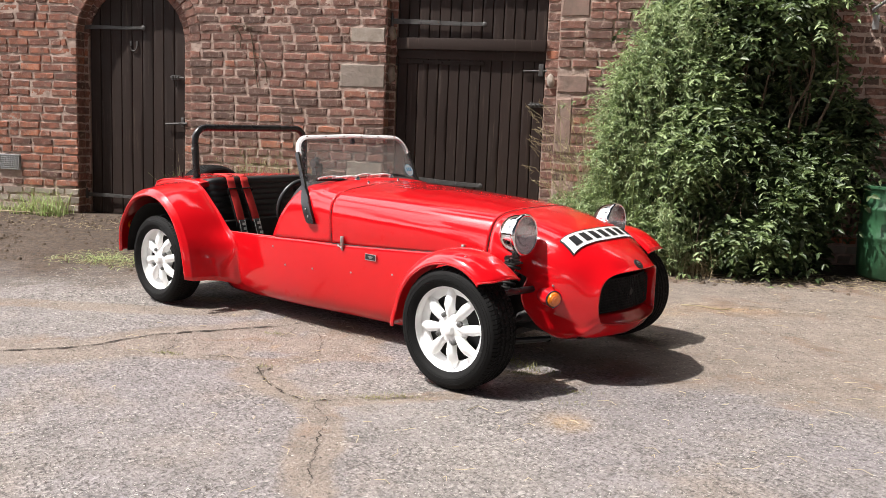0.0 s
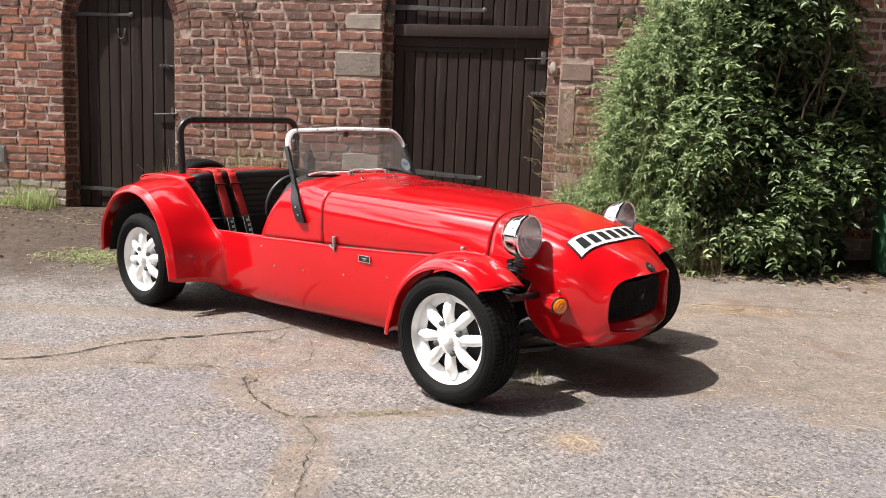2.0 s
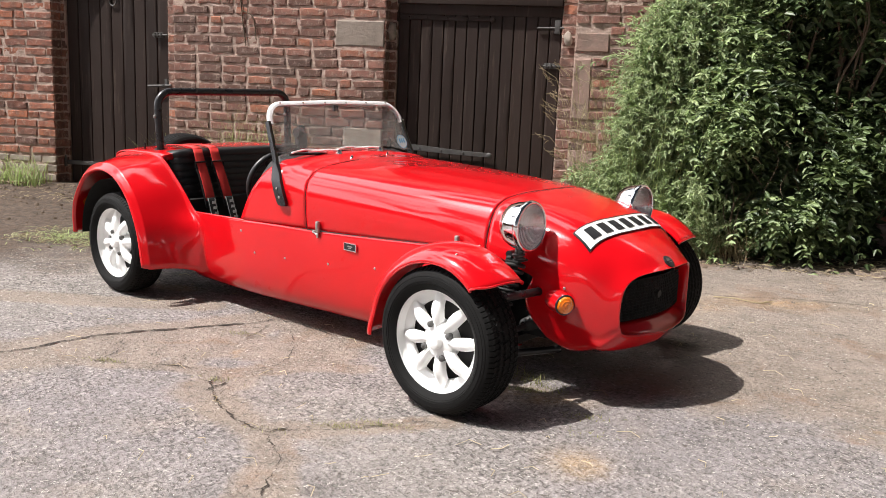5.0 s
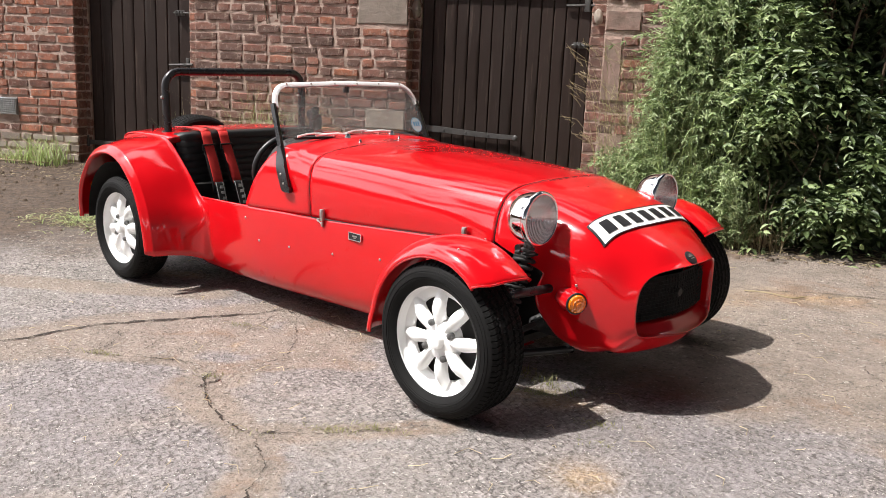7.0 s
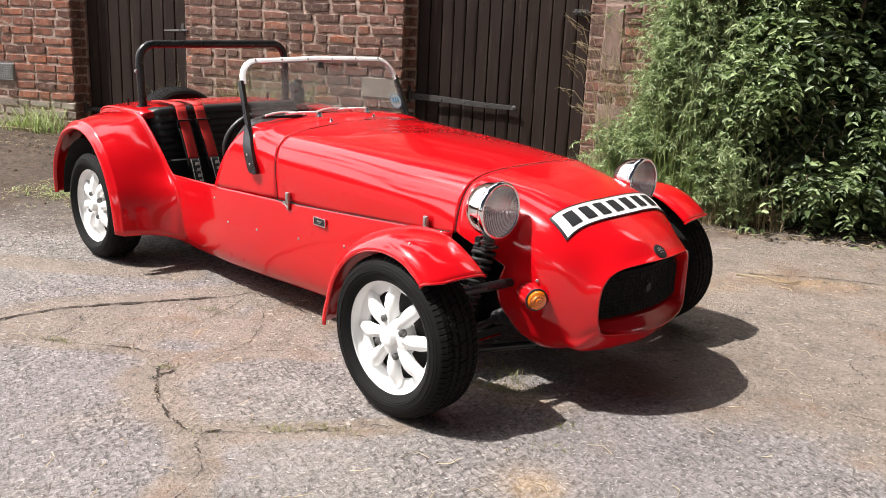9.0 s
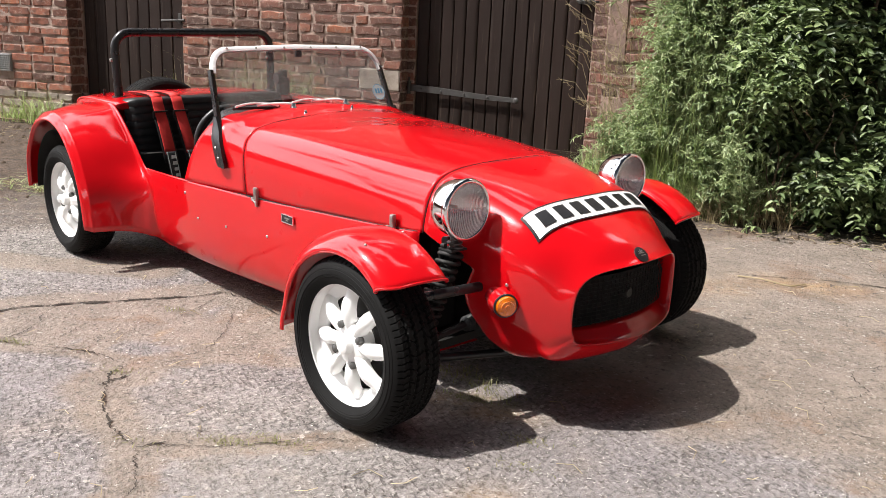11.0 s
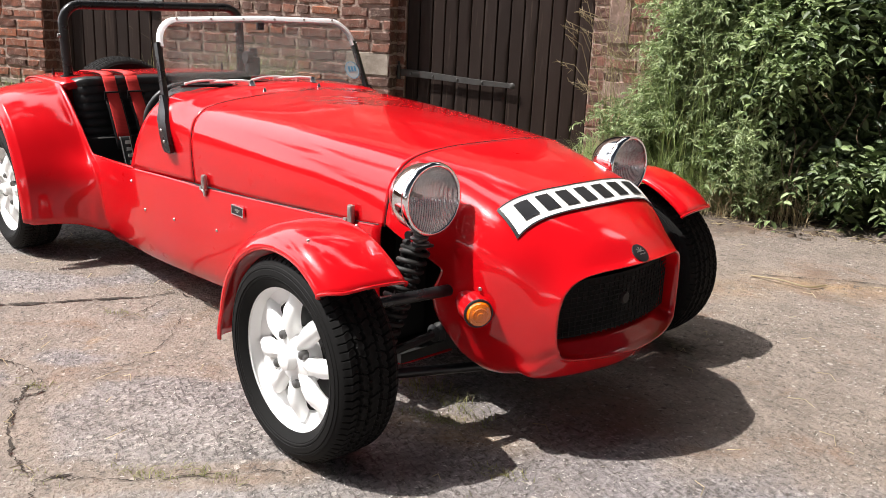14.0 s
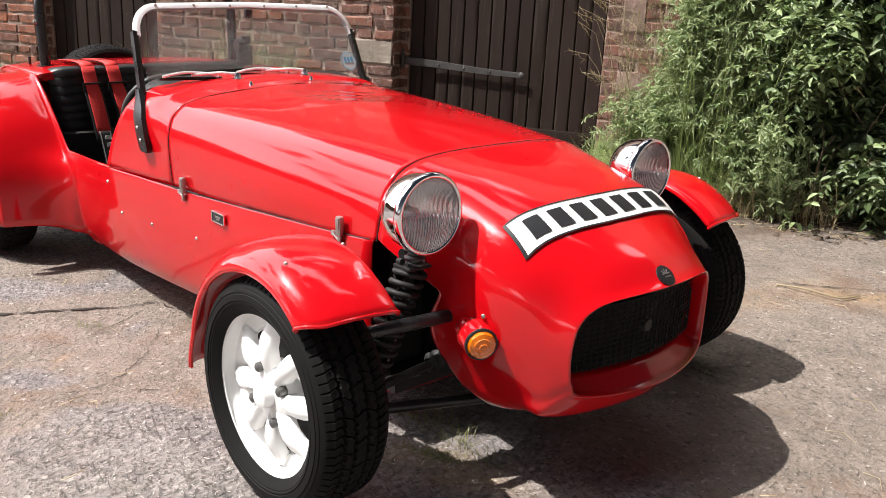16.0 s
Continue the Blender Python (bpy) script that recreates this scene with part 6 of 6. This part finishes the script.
def build_long_grass():
    g = tagged(new("long_grass"), "tall green and straw grass growing beside the shrub", "grass")
    sp = tuft(.26, 1.05, 7.1, 7.8, 4600, .14, .42, .42, .005)
    sp += tuft(.58, 1.08, 7.05, 7.5, 500, .5, 1.25, .2, .006)
    sp += tuft(.05, .5, 7.35, 7.9, 900, .10, .36, .2, .006)
    blades("green_grass", sp, GRASS, g)
    sp = tuft(.22, .95, 7.05, 7.45, 4200, .10, .32, .5, .005)
    blades("green_grass", sp, GRASS, g)
    dead = tuft(.85, 1.45, 6.95, 7.3, 700, .10, .42, .5, .004)
    blades("dead_grass", dead, STRAW, g)
    # ripe seed heads on long stalks
    V = []
    for i in range(95):
        x, y = rng.uniform(.2, .85), rng.uniform(7.25, 7.8)
        h = rng.uniform(.6, 1.35)
        dx = rng.uniform(-.34, .16)
        p = np.array((x, y, ground_z(x, y)))
        pts = [p, p + (dx * .25, -.02, h * .55), p + (dx * .7, -.05, h * .93), p + (dx * 1.1, -.07, h * .97)]
        sm = smooth_path(pts, 3)
        V.append(tube_data(sm, .0016, 4, False))
        tip, d = sm[-1], unit(sm[-1] - sm[-3])
        for k in range(12):
            b = tip - d * .010 * k
            e = unit(d + rng.normal(0, .5, 3))
            V.append(tube_data([b, b + e * rng.uniform(.015, .035)], [.0022, .0008], 3, False))
    mesh("ripe_seed", *join(*V), STRAW, g, "dry straw-coloured seed heads")["kind"] = "stuff"


build_long_grass()


def build_climber():
    """Cleavers scrambling up the sunny end of the shrub: weak stems with whorls of narrow leaves."""
    c = tagged(new("climber"), "bright green narrow-leaved cleavers scrambling up beside the shrub", "plant")
    B, D, N, L, W, S = [], [], [], [], [], []
    for i in range(1150):
        top = rng.uniform(.5, 1.7) if rng.random() < .85 else rng.uniform(1.6, 2.2)
        left = np.interp(top, [0, .5, 1.0, 1.5, 2.1], [.42, .50, .60, .66, .90])
        x = left + abs(rng.normal(0, .17))
        if i % 4 == 0:                          # low growth at the foot
            top, x = rng.uniform(.16, .62), rng.uniform(.22, 1.25)
        front = bush_front(max(x, .98), top * .8)
        y = min(7.75, front + .42 * max(0, .98 - x)) - rng.uniform(0, .20)
        low = max(.06, top - rng.uniform(.4, .9))
        drift = np.array((rng.normal(-.02, .07), rng.normal(-.04, .08), 0))
        head = np.array((rng.normal(-.05, .09), rng.normal(-.12, .08), 0))
        pts = [np.array((x, y + .05, low)), np.array((x, y, low * .45 + top * .55)) + drift * .6, np.array((x, y, top)) + drift, np.array((x, y, top + rng.uniform(-.10, .06))) + drift + head]
        sm = smooth_path(pts, 6)
        S.append(tube_data(sm[::2], .0016, 3, False))
        for q, nxt in zip(sm[2:], sm[3:]):
            ax = unit(nxt - q)
            for k in range(5):
                d = unit(rng.normal(0, 1, 3))
                d = unit(d - ax * d.dot(ax) + ax * rng.uniform(.3, 1.6))
                s = rng.uniform(.022, .055)
                B.append(q + ax * rng.uniform(-.02, .02))
                D.append(d)
                N.append(unit(np.array((-.35, -.4, .9)) + rng.normal(0, .4, 3)))
                L.append(s)
                W.append(s * rng.uniform(.16, .30))
    v, f = leaf_batch(np.array(B), np.array(D), np.array(N), np.array(L), np.array(W))
    raw_mesh("foliage", v, f, LEAF_PALE, c)["kind"] = "stuff"
    mesh("stem_tangle", *join(*S), LEAF_PALE, c)["kind"] = "stuff"


build_climber()


def build_tufts():
    spots = (("grass_tuft", -5.32, -4.74, 7.66, 7.93, 170, .12, .36, "green grass tuft at the foot of the wall"),
             ("grass_tuft", -5.9, -5.3, 7.76, 7.93, 70, .05, .13, "low grass at the foot of the wall"),
             ("grass_tuft", -2.98, -2.25, 7.66, 7.93, 330, .35, .92, "tall grass against the brick wall"),
             ("grass_tuft", -3.62, -3.45, 7.85, 7.93, 60, .3, .62, "weeds beside the arched door"))
    for nm, x0, x1, y0, y1, n, h0, h1, lab in spots:
        t = tagged(new(nm), lab, "grass")
        blades("green_grass", tuft(x0, x1, y0, y1, n, h0, h1, .38 if h1 < .5 else .2, .010 if h1 < .5 else .005), GRASS, t)
        blades("dry_grass", tuft(x0, x1, y0, y1, n // 3, h0, h1 * 1.25, .22, .004), STRAW, t)


build_tufts()


def build_litter():
    """Dry stalks and clippings lying on the concrete and soil."""
    V = []
    for x0, x1, y0, y1, n in ((-3.5, -2.7, 5.7, 6.2, 160), (.9, 3.0, 6.75, 7.4, 420), (-6, -3.4, 7.1, 7.9, 260), (-2.0, 3.0, 2.2, 6.5, 260)):
        for i in range(n):
            x, y = rng.uniform(x0, x1), rng.uniform(y0, y1)
            a, l = rng.uniform(0, math.pi), rng.uniform(.015, .09) * (1 if n != 420 else 1.6)
            z = ground_z(x, y) + .007
            V.append(tube_data([(x, y, z), (x + math.cos(a) * l * .5, y + math.sin(a) * l * .5, z + rng.uniform(0, .012)), (x + math.cos(a + .4) * l, y + math.sin(a + .4) * l, z)], .0013, 3, False))
    ob = mesh("grass_clippings", *join(*V), STRAW)
    tagged(ob, "dry grass clippings scattered on the ground", "clippings", kind="stuff")
    sp = []
    for i in range(240):
        x, y = rng.normal(-3.05, .2), rng.normal(5.95, .13)
        a, l = rng.uniform(0, 6.28), rng.uniform(.06, .2)
        sp.append(((x, y, ground_z(x, y) + .004), l * .42, (math.cos(a) * l, math.sin(a) * l, 0), .006))
    tagged(blades("cut_grass", sp, GRASS, None), "pale green cut grass lying on the ground behind the wheel", "cut grass", kind="stuff")
    # clods and crumbs of soil where the yard meets the wall
    V, F = [], []
    for x0, x1, y0, y1, n in ((-6.2, -2.6, 5.6, 7.85, 1500), (.9, 3.2, 6.7, 7.4, 420)):
        for i in range(n):
            x, y = rng.uniform(x0, x1), y1 - (y1 - y0) * rng.random()**1.7
            if noise.noise(Vector((x * 2.2, y * 2.2, 5))) < rng.uniform(-.5, .25):
                continue
            r = .006 + .022 * rng.random()**3
            z, o = ground_z(x, y), len(V)
            ring = [(r * rng.uniform(.6, 1.3), a) for a in np.linspace(0, 2 * math.pi, 7)[:-1]]
            V += [(x + q * math.cos(a), y + q * math.sin(a), z - .002) for q, a in ring]
            V += [(x + .6 * q * math.cos(a + .2), y + .6 * q * math.sin(a + .2), z + r * rng.uniform(.35, .8)) for q, a in ring]
            F += [(o + k, o + (k + 1) % 6, o + 6 + (k + 1) % 6, o + 6 + k) for k in range(6)]
            F += [(o + 6, o + 7, o + 8, o + 9), (o + 6, o + 9, o + 10, o + 11)]
    tagged(raw_mesh("soil_clods", V, F, CLOD), "brown clods and crumbs of soil along the wall", "soil", kind="stuff")
    # short pale chips of straw and grit trodden into the worn concrete
    n = 110000
    x, y = rng.uniform(-3.2, 3.2, n), 1.2 + 4.6 * rng.random(n)**1.25
    skin = smooth_skin(x, y)
    dense = np.array([noise.noise(Vector((a * 1.6, b * 1.6, 4))) + .5 * noise.noise(Vector((a * 6, b * 6, 7))) for a, b in zip(x, y)])
    keep = (rng.random(n) > skin * .72) & (dense > rng.uniform(-.65, .35, n))
    x, y = x[keep], y[keep]
    n = len(x)
    a, ln, w = rng.normal(.9, .9, n), rng.gamma(3.0, .0012, n) + .0016, rng.uniform(.0005, .0014, n)
    bend = rng.normal(0, .35, n)
    z = np.array([ground_z(p, q) for p, q in zip(x, y)]) + .0035
    rows = []
    for k in (-1, 0, 1):
        cx, cy = x + k * ln * np.cos(a + k * bend), y + k * ln * np.sin(a + k * bend)
        ww = w * (.45 if k else 1.0)
        for side in (-1, 1):
            rows.append(np.stack([cx - side * ww * np.sin(a), cy + side * ww * np.cos(a), z + rng.uniform(0, .002, n)], axis=1))
    v = np.stack(rows, axis=1).reshape(-1, 3)
    b = np.arange(n)[:, None] * 6
    f = np.concatenate([b + np.array([[0, 2, 3, 1]]), b + np.array([[2, 4, 5, 3]])])
    tagged(raw_mesh("pale_chips", v, f, CHIP), "short pale flecks of straw and grit on the concrete", "grit", kind="stuff")
    sm = smooth_path([(1.18, 5.93, .045), (1.30, 5.89, .055), (1.42, 5.86, .047), (1.50, 5.93, .047)], 5)
    tagged(tube("twig", sm, .004, STRAW, seg=6), "thin bent dry twig on concrete", "twig")


build_litter()


# ---- cracks in the concrete: dirt and the gap's shade in one dark colour ----
def crack(pts, w):
    sm = smooth_path([(x, y, 0) for x, y in pts], 26)
    L, R = [], []
    for i, p in enumerate(sm):
        d = unit(np.array(sm[min(i + 1, len(sm) - 1)]) - np.array(sm[max(i - 1, 0)]))
        s = np.array((-d[1], d[0], 0))
        j = .011 * noise.noise(Vector((p[0] * 16, p[1] * 16, 0))) + .013 * noise.noise(Vector((p[0] * 70, p[1] * 70, 0)))
        ww = w * .62 * (.12 + 1.5 * abs(noise.noise(Vector((p[0] * 9, p[1] * 9, 5))))) * min(1, .2 + 6 * min(i, len(sm) - 1 - i) / len(sm))
        c = np.array(p) + s * j
        z = ground_z(c[0], c[1]) + .004
        L.append((c[0] + s[0] * ww, c[1] + s[1] * ww, z))
        R.append((c[0] - s[0] * ww, c[1] - s[1] * ww, z))
    return grid([L, R])


for pts, w in CRACKS:
    tagged(mesh("ground_crack", *crack(pts, w), CRACK_DIRT_SHADE, smooth=False), "crack in the concrete, dark with dirt and the gap's painted shade", "crack", "cracks in the concrete", "structure")


def build_moss():
    sp = []
    for x, y, n in ((-.20, 3.46, 70), (-.08, 3.52, 80), (-.43, 3.34, 15), (-1.35, 3.79, 60), (-1.04, 4.36, 40), (.36, 4.05, 160), (.60, 3.83, 60), (-.83, 3.74, 40), (.62, 3.66, 30)):
        for i in range(n):
            px, py = x + rng.normal(0, .05), y + rng.normal(0, .014)
            sp.append(((px, py, ground_z(px, py) + .002), rng.uniform(.006, .02), (rng.normal(0, .015), rng.normal(0, .015), 0), .003))
    for x, y, n in ((.25, 4.24, 60), (.45, 4.10, 45), (.36, 4.16, 30)):
        for i in range(n):
            px, py = x + rng.normal(0, .05), y + rng.normal(0, .03)
            a, l = rng.uniform(0, 6.28), rng.uniform(.02, .08)
            sp.append(((px, py, ground_z(px, py) + .002), l * .7, (math.cos(a) * l * .7, math.sin(a) * l * .7, 0), .003))
    tagged(blades("moss_tufts", sp, MOSS, None), "small moss and grass tufts growing in the cracks", "moss", kind="stuff")


build_moss()


# ---- dead vine, pintle stones, bracket and stick along the wall ----
def build_wall_bits():
    y = WALL_Y - .012
    d = []
    for pts in ([(-3.06, 2.02), (-2.92, 2.03), (-2.80, 2.00)], [(-2.86, 2.02), (-2.82, 1.86), (-2.80, 1.60), (-2.77, 1.45)], [(-2.79, 1.75), (-2.70, 1.70), (-2.66, 1.50)], [(-3.0, 2.02), (-2.96, 1.93), (-2.95, 1.82)]):
        d.append(tube_data(smooth_path([(x + rng.normal(0, .01), y, z) for x, z in pts], 6), .005, 6))
    for i in range(40):
        x, z = -3.05 + rng.uniform(0, .3), 2.0 + rng.normal(0, .025)
        a = rng.uniform(0, 6.28)
        d.append(tube_data([(x, y, z), (x + .03 * math.cos(a), y - .012, z + .025 * math.sin(a))], .0018, 4))
    tagged(mesh("dead_vine", *join(*d), BARK), "dry dark vine stem clinging to the brickwork", "vine")
    for x, yy, z, r, lab in ((-1.478, 8.085, 1.618, .062, "rounded dark pintle stone in the door jamb"), (-1.478, 8.085, 1.992, .055, "rounded dark pintle stone in the door jamb"), (.02, 8.075, 1.598, .048, "rounded pale keeper stone in the door jamb")):
        bm = bmesh.new()
        bmesh.ops.create_icosphere(bm, subdivisions=3, radius=r)
        for v in bm.verts:
            v.co = Vector((v.co.x * .75, v.co.y * .9, v.co.z * 1.2)) * (1 + .34 * noise.noise(v.co * 24))
            v.co += Vector((x, yy, z))
        tagged(part("pintle_stone", bm, STONE), lab, "stone")
    b = mesh("wall_bracket", *join(tube_data([(2.66, y + .01, 2.14), (2.60, y - .16, 2.22), (2.72, y - .34, 2.32)], .014, 8), boxed(2.66, y - .002, 2.14, .05, .016, .12, .004)), PALE_METAL)
    tagged(b, "grey metal bracket fixed to the brick wall", "bracket")
    st = tube("stick", smooth_path([(-6.1, 7.72, .135), (-5.4, 7.70, .13), (-4.85, 7.71, .135)], 6), .008, STRAW, seg=6)
    tagged(st, "long pale stick lying at the foot of the wall", "stick")


build_wall_bits()


# ---- water butt beside the shrub ----
def build_barrel():
    b = mesh("water_butt", *moved(lathe([(.0, .0), (.255, .0), (.275, .02), (.285, .25), (.290, .30), (.300, .315), (.300, .335), (.290, .35), (.288, .52), (.298, .535), (.298, .555), (.286, .57), (.280, .68), (.292, .70), (.292, .72), (.262, .725), (.258, .66), (.0, .64)], 48, "z"),
                                     pose(2.88, 7.50, ground_z(2.88, 7.5))), BARREL_GREEN, sharp=50)
    tagged(b, "ribbed green plastic water butt half hidden by foliage", "barrel")
    mesh("rim_lip", *moved(lathe([(.290, .70), (.300, .705), (.300, .722), (.288, .728)], 48, "z"), pose(2.88, 7.50, ground_z(2.88, 7.5))), BARREL_GREEN, b)


build_barrel()


# ---- brickwork, last ----
def brick_data(l, h, d=.05, rough=.011):
    """A worn brick about its middle, its face at y = 0."""
    r = lambda a: random.uniform(-a, a)
    x, z = l / 2, h / 2
    out = [(-x, -z), (-x / 3, -z), (x / 3, -z), (x, -z), (x, z), (x / 3, z), (-x / 3, z), (-x, z)]
    tip = r(.003)
    face = [(px * .95 + r(rough * .6), -.0015 + r(.0018) + (tip if pz > 0 else -tip) * .3, pz * .90 + r(rough * .5)) for px, pz in out]
    edge = [(px + r(rough), .0065 + r(.0015), pz + r(rough * .6)) for px, pz in out]
    back = [(px, d, pz) for px, pz in out]
    v = face + edge + back
    f = [(0, 1, 6, 7), (1, 2, 5, 6), (2, 3, 4, 5)]
    for i in range(8):
        j = (i + 1) % 8
        f.append((i, i + 8, j + 8, j))
        f.append((i + 8, i + 16, j + 16, j + 8))
    return v, f


STONES = ((-1.853, -1.506, 1.889, 2.031), (-1.949, -1.502, 1.473, 1.699), (-1.80, -1.502, 2.28, 2.46), (.09, .346, 2.15, 2.32), (.09, .362, 1.49, 1.65), (.09, .235, .94, 1.46), (.09, .30, .52, .72), (-1.86, -1.502, .62, .80), (-1.75, -1.502, .30, .46))


def free_spans(z0, z1):
    """Stretches of a course that are not doorway, stone or vent."""
    zm = (z0 + z1) / 2
    cuts = [(-5.665, -5.38)] if z1 > .52 and z0 < .69 else []
    if zm < D1S + D1A:
        hw = arch_half(zm) + (.115 if zm > D1S - .05 else 0)
        cuts.append((D1C - hw, D1C + hw))
    elif zm < D1S + D1A + .11:
        hw = math.sqrt(max(0, (D1A + .11)**2 - (zm - D1S)**2))
        cuts.append((D1C - hw, D1C + hw))
    if zm < D2T:
        cuts.append((D2L, D2R))
    for x0, x1, s0, s1 in STONES:
        if z0 + .02 < s1 and z1 - .02 > s0:
            cuts.append((x0, x1))
    cuts.sort()
    spans, a = [], -6.6
    for c0, c1 in cuts:
        if c0 - a > .03:
            spans.append((a, c0))
        a = max(a, c1)
    spans.append((a, 3.6))
    return spans


def build_bricks():
    shared = {}
    for kind, l in (("stretcher", .216), ("header", .102)):
        shared[kind] = []
        for i in range(9):
            ob = mesh("brick", *brick_data(l, .057), BRICK, smooth=False)
            shared[kind].append(ob.data)
            bpy.data.objects.remove(ob)
    near, rest, rubble, orange = 0, [], [], []
    course, z, row = .0835, .12, 0
    while z < 3.3:
        for a, b in free_spans(z, z + course):
            x = a + random.uniform(0, .05) if a < -6 else a + .004
            while x < b - .03:
                kind = "header" if random.random() < .24 or (row % 4 == 0 and random.random() < .5) else "stretcher"
                l = .216 if kind == "stretcher" else .102
                cut = x + l > b - .004
                if cut:
                    l = b - .004 - x
                elif b - .004 - x - l - .012 < .05:
                    l, cut = b - .004 - x, True
                cx = x + l / 2
                cz = z + course / 2 + .009 * noise.noise(Vector((cx * .9, z * 1.2, 2)))
                m = pose(cx, WALL_Y + (random.uniform(-.006, .0) if random.random() < .93 else .004), cz, random.uniform(-.8, .8), random.uniform(-1.1, 1.1), random.uniform(-.6, .6))
                low = z < .30 and cx < -3
                if not cut and not low and near < 300 and -3.45 < cx < -1.5 and z > .5 and z < 2.35:
                    ob = new("brick", random.choice(shared[kind]))
                    ob.parent, ob.matrix_basis = wall, m @ Matrix.Diagonal((random.uniform(.95, 1.0), 1, random.uniform(.9, 1.08), 1))
                    near += 1
                else:
                    (rubble if low or (z < .22) else orange if cx < D1L else rest).append(moved(brick_data(l, .057 * random.uniform(.88, 1.1)), m))
                x += l + random.uniform(.016, .03)
        z += course
        row += 1
    # soldier bricks round the arch, and the reveals
    for i in range(27):
        a = math.pi * (i + .5) / 27
        m = Matrix.Translation((D1C - (D1A + .056) * math.cos(a), WALL_Y - .004, D1S + (D1A + .056) * math.sin(a))) @ pose(0, 0, 0, 0, 90 + math.degrees(a) - 90 + random.uniform(-2, 2), 0) 
        rest.append(moved(brick_data(.106, .064), m))
    for i in range(27):
        a = math.pi * (i + .5) / 27
        m = Matrix.Translation((D1C - (D1A - .004) * math.cos(a), WALL_Y + .062, D1S + (D1A - .004) * math.sin(a))) @ pose(0, 0, 0, 0, math.degrees(a) - 90 + random.uniform(-2, 2), 0) @ pose(0, 0, 0, 90, 0, 0)
        rest.append(moved(brick_data(.062, .112), m))
    for i in range(25):
        a = math.pi * (i + .5) / 25
        ox, oz = D1C - D1A * math.cos(a), D1S + D1A * math.sin(a)
        ix, iz = S1C - S1A * math.cos(a), D1S + S1A * math.sin(a)
        m = Matrix.Translation(((ox + ix) / 2, STEP_Y - .006, (oz + iz) / 2)) @ pose(0, 0, 0, 0, math.degrees(a) + random.uniform(-2, 2), 0)
        rest.append(moved(brick_data(math.hypot(ox - ix, oz - iz) + .004, .062), m))
    for xj, turn, top in ((D1L, 90, D1S), (D2L, 90, D2T), ):
        z = .16
        while z < top:
            for k, (yy, l) in enumerate(((.064, .112),)):
                rest.append(moved(brick_data(l, .068), pose(xj + .004, WALL_Y + yy, z, 0, random.uniform(-1, 1), turn)))
            z += course
    for a, b, top in ((D2L, S2L, D2T), (S2R, D2R, D2T), (D1L, S1L, D1S), (S1R, D1R, D1S)):
        z = .16
        while z < top:
            rest.append(moved(brick_data(b - a - .006, .064), pose((a + b) / 2, STEP_Y - .004, z, 0, random.uniform(-1, 1), 0)))
            z += course
    for nm, pile, material in (("brick_courses", rest, BRICK), ("brick_courses", orange, BRICK_ORANGE), ("rubble_courses", rubble, STONE)):
        verts, faces = [], []
        for v, f in pile:
            o = len(verts)
            verts += [tuple(p) for p in v]
            faces += [tuple(i + o for i in q) for q in f]
        mesh(nm, verts, faces, material, wall, smooth=False)["kind"] = "stuff"
    for x0, x1, z0, z1 in STONES:
        v, f = brick_data(x1 - x0 - .014, z1 - z0 - .012, .05, .008)
        mesh("stone", *moved((v, f), pose((x0 + x1) / 2, WALL_Y - .003, (z0 + z1) / 2)), PINK_STONE if x0 > 0 else STONE, wall, smooth=False)


build_bricks()
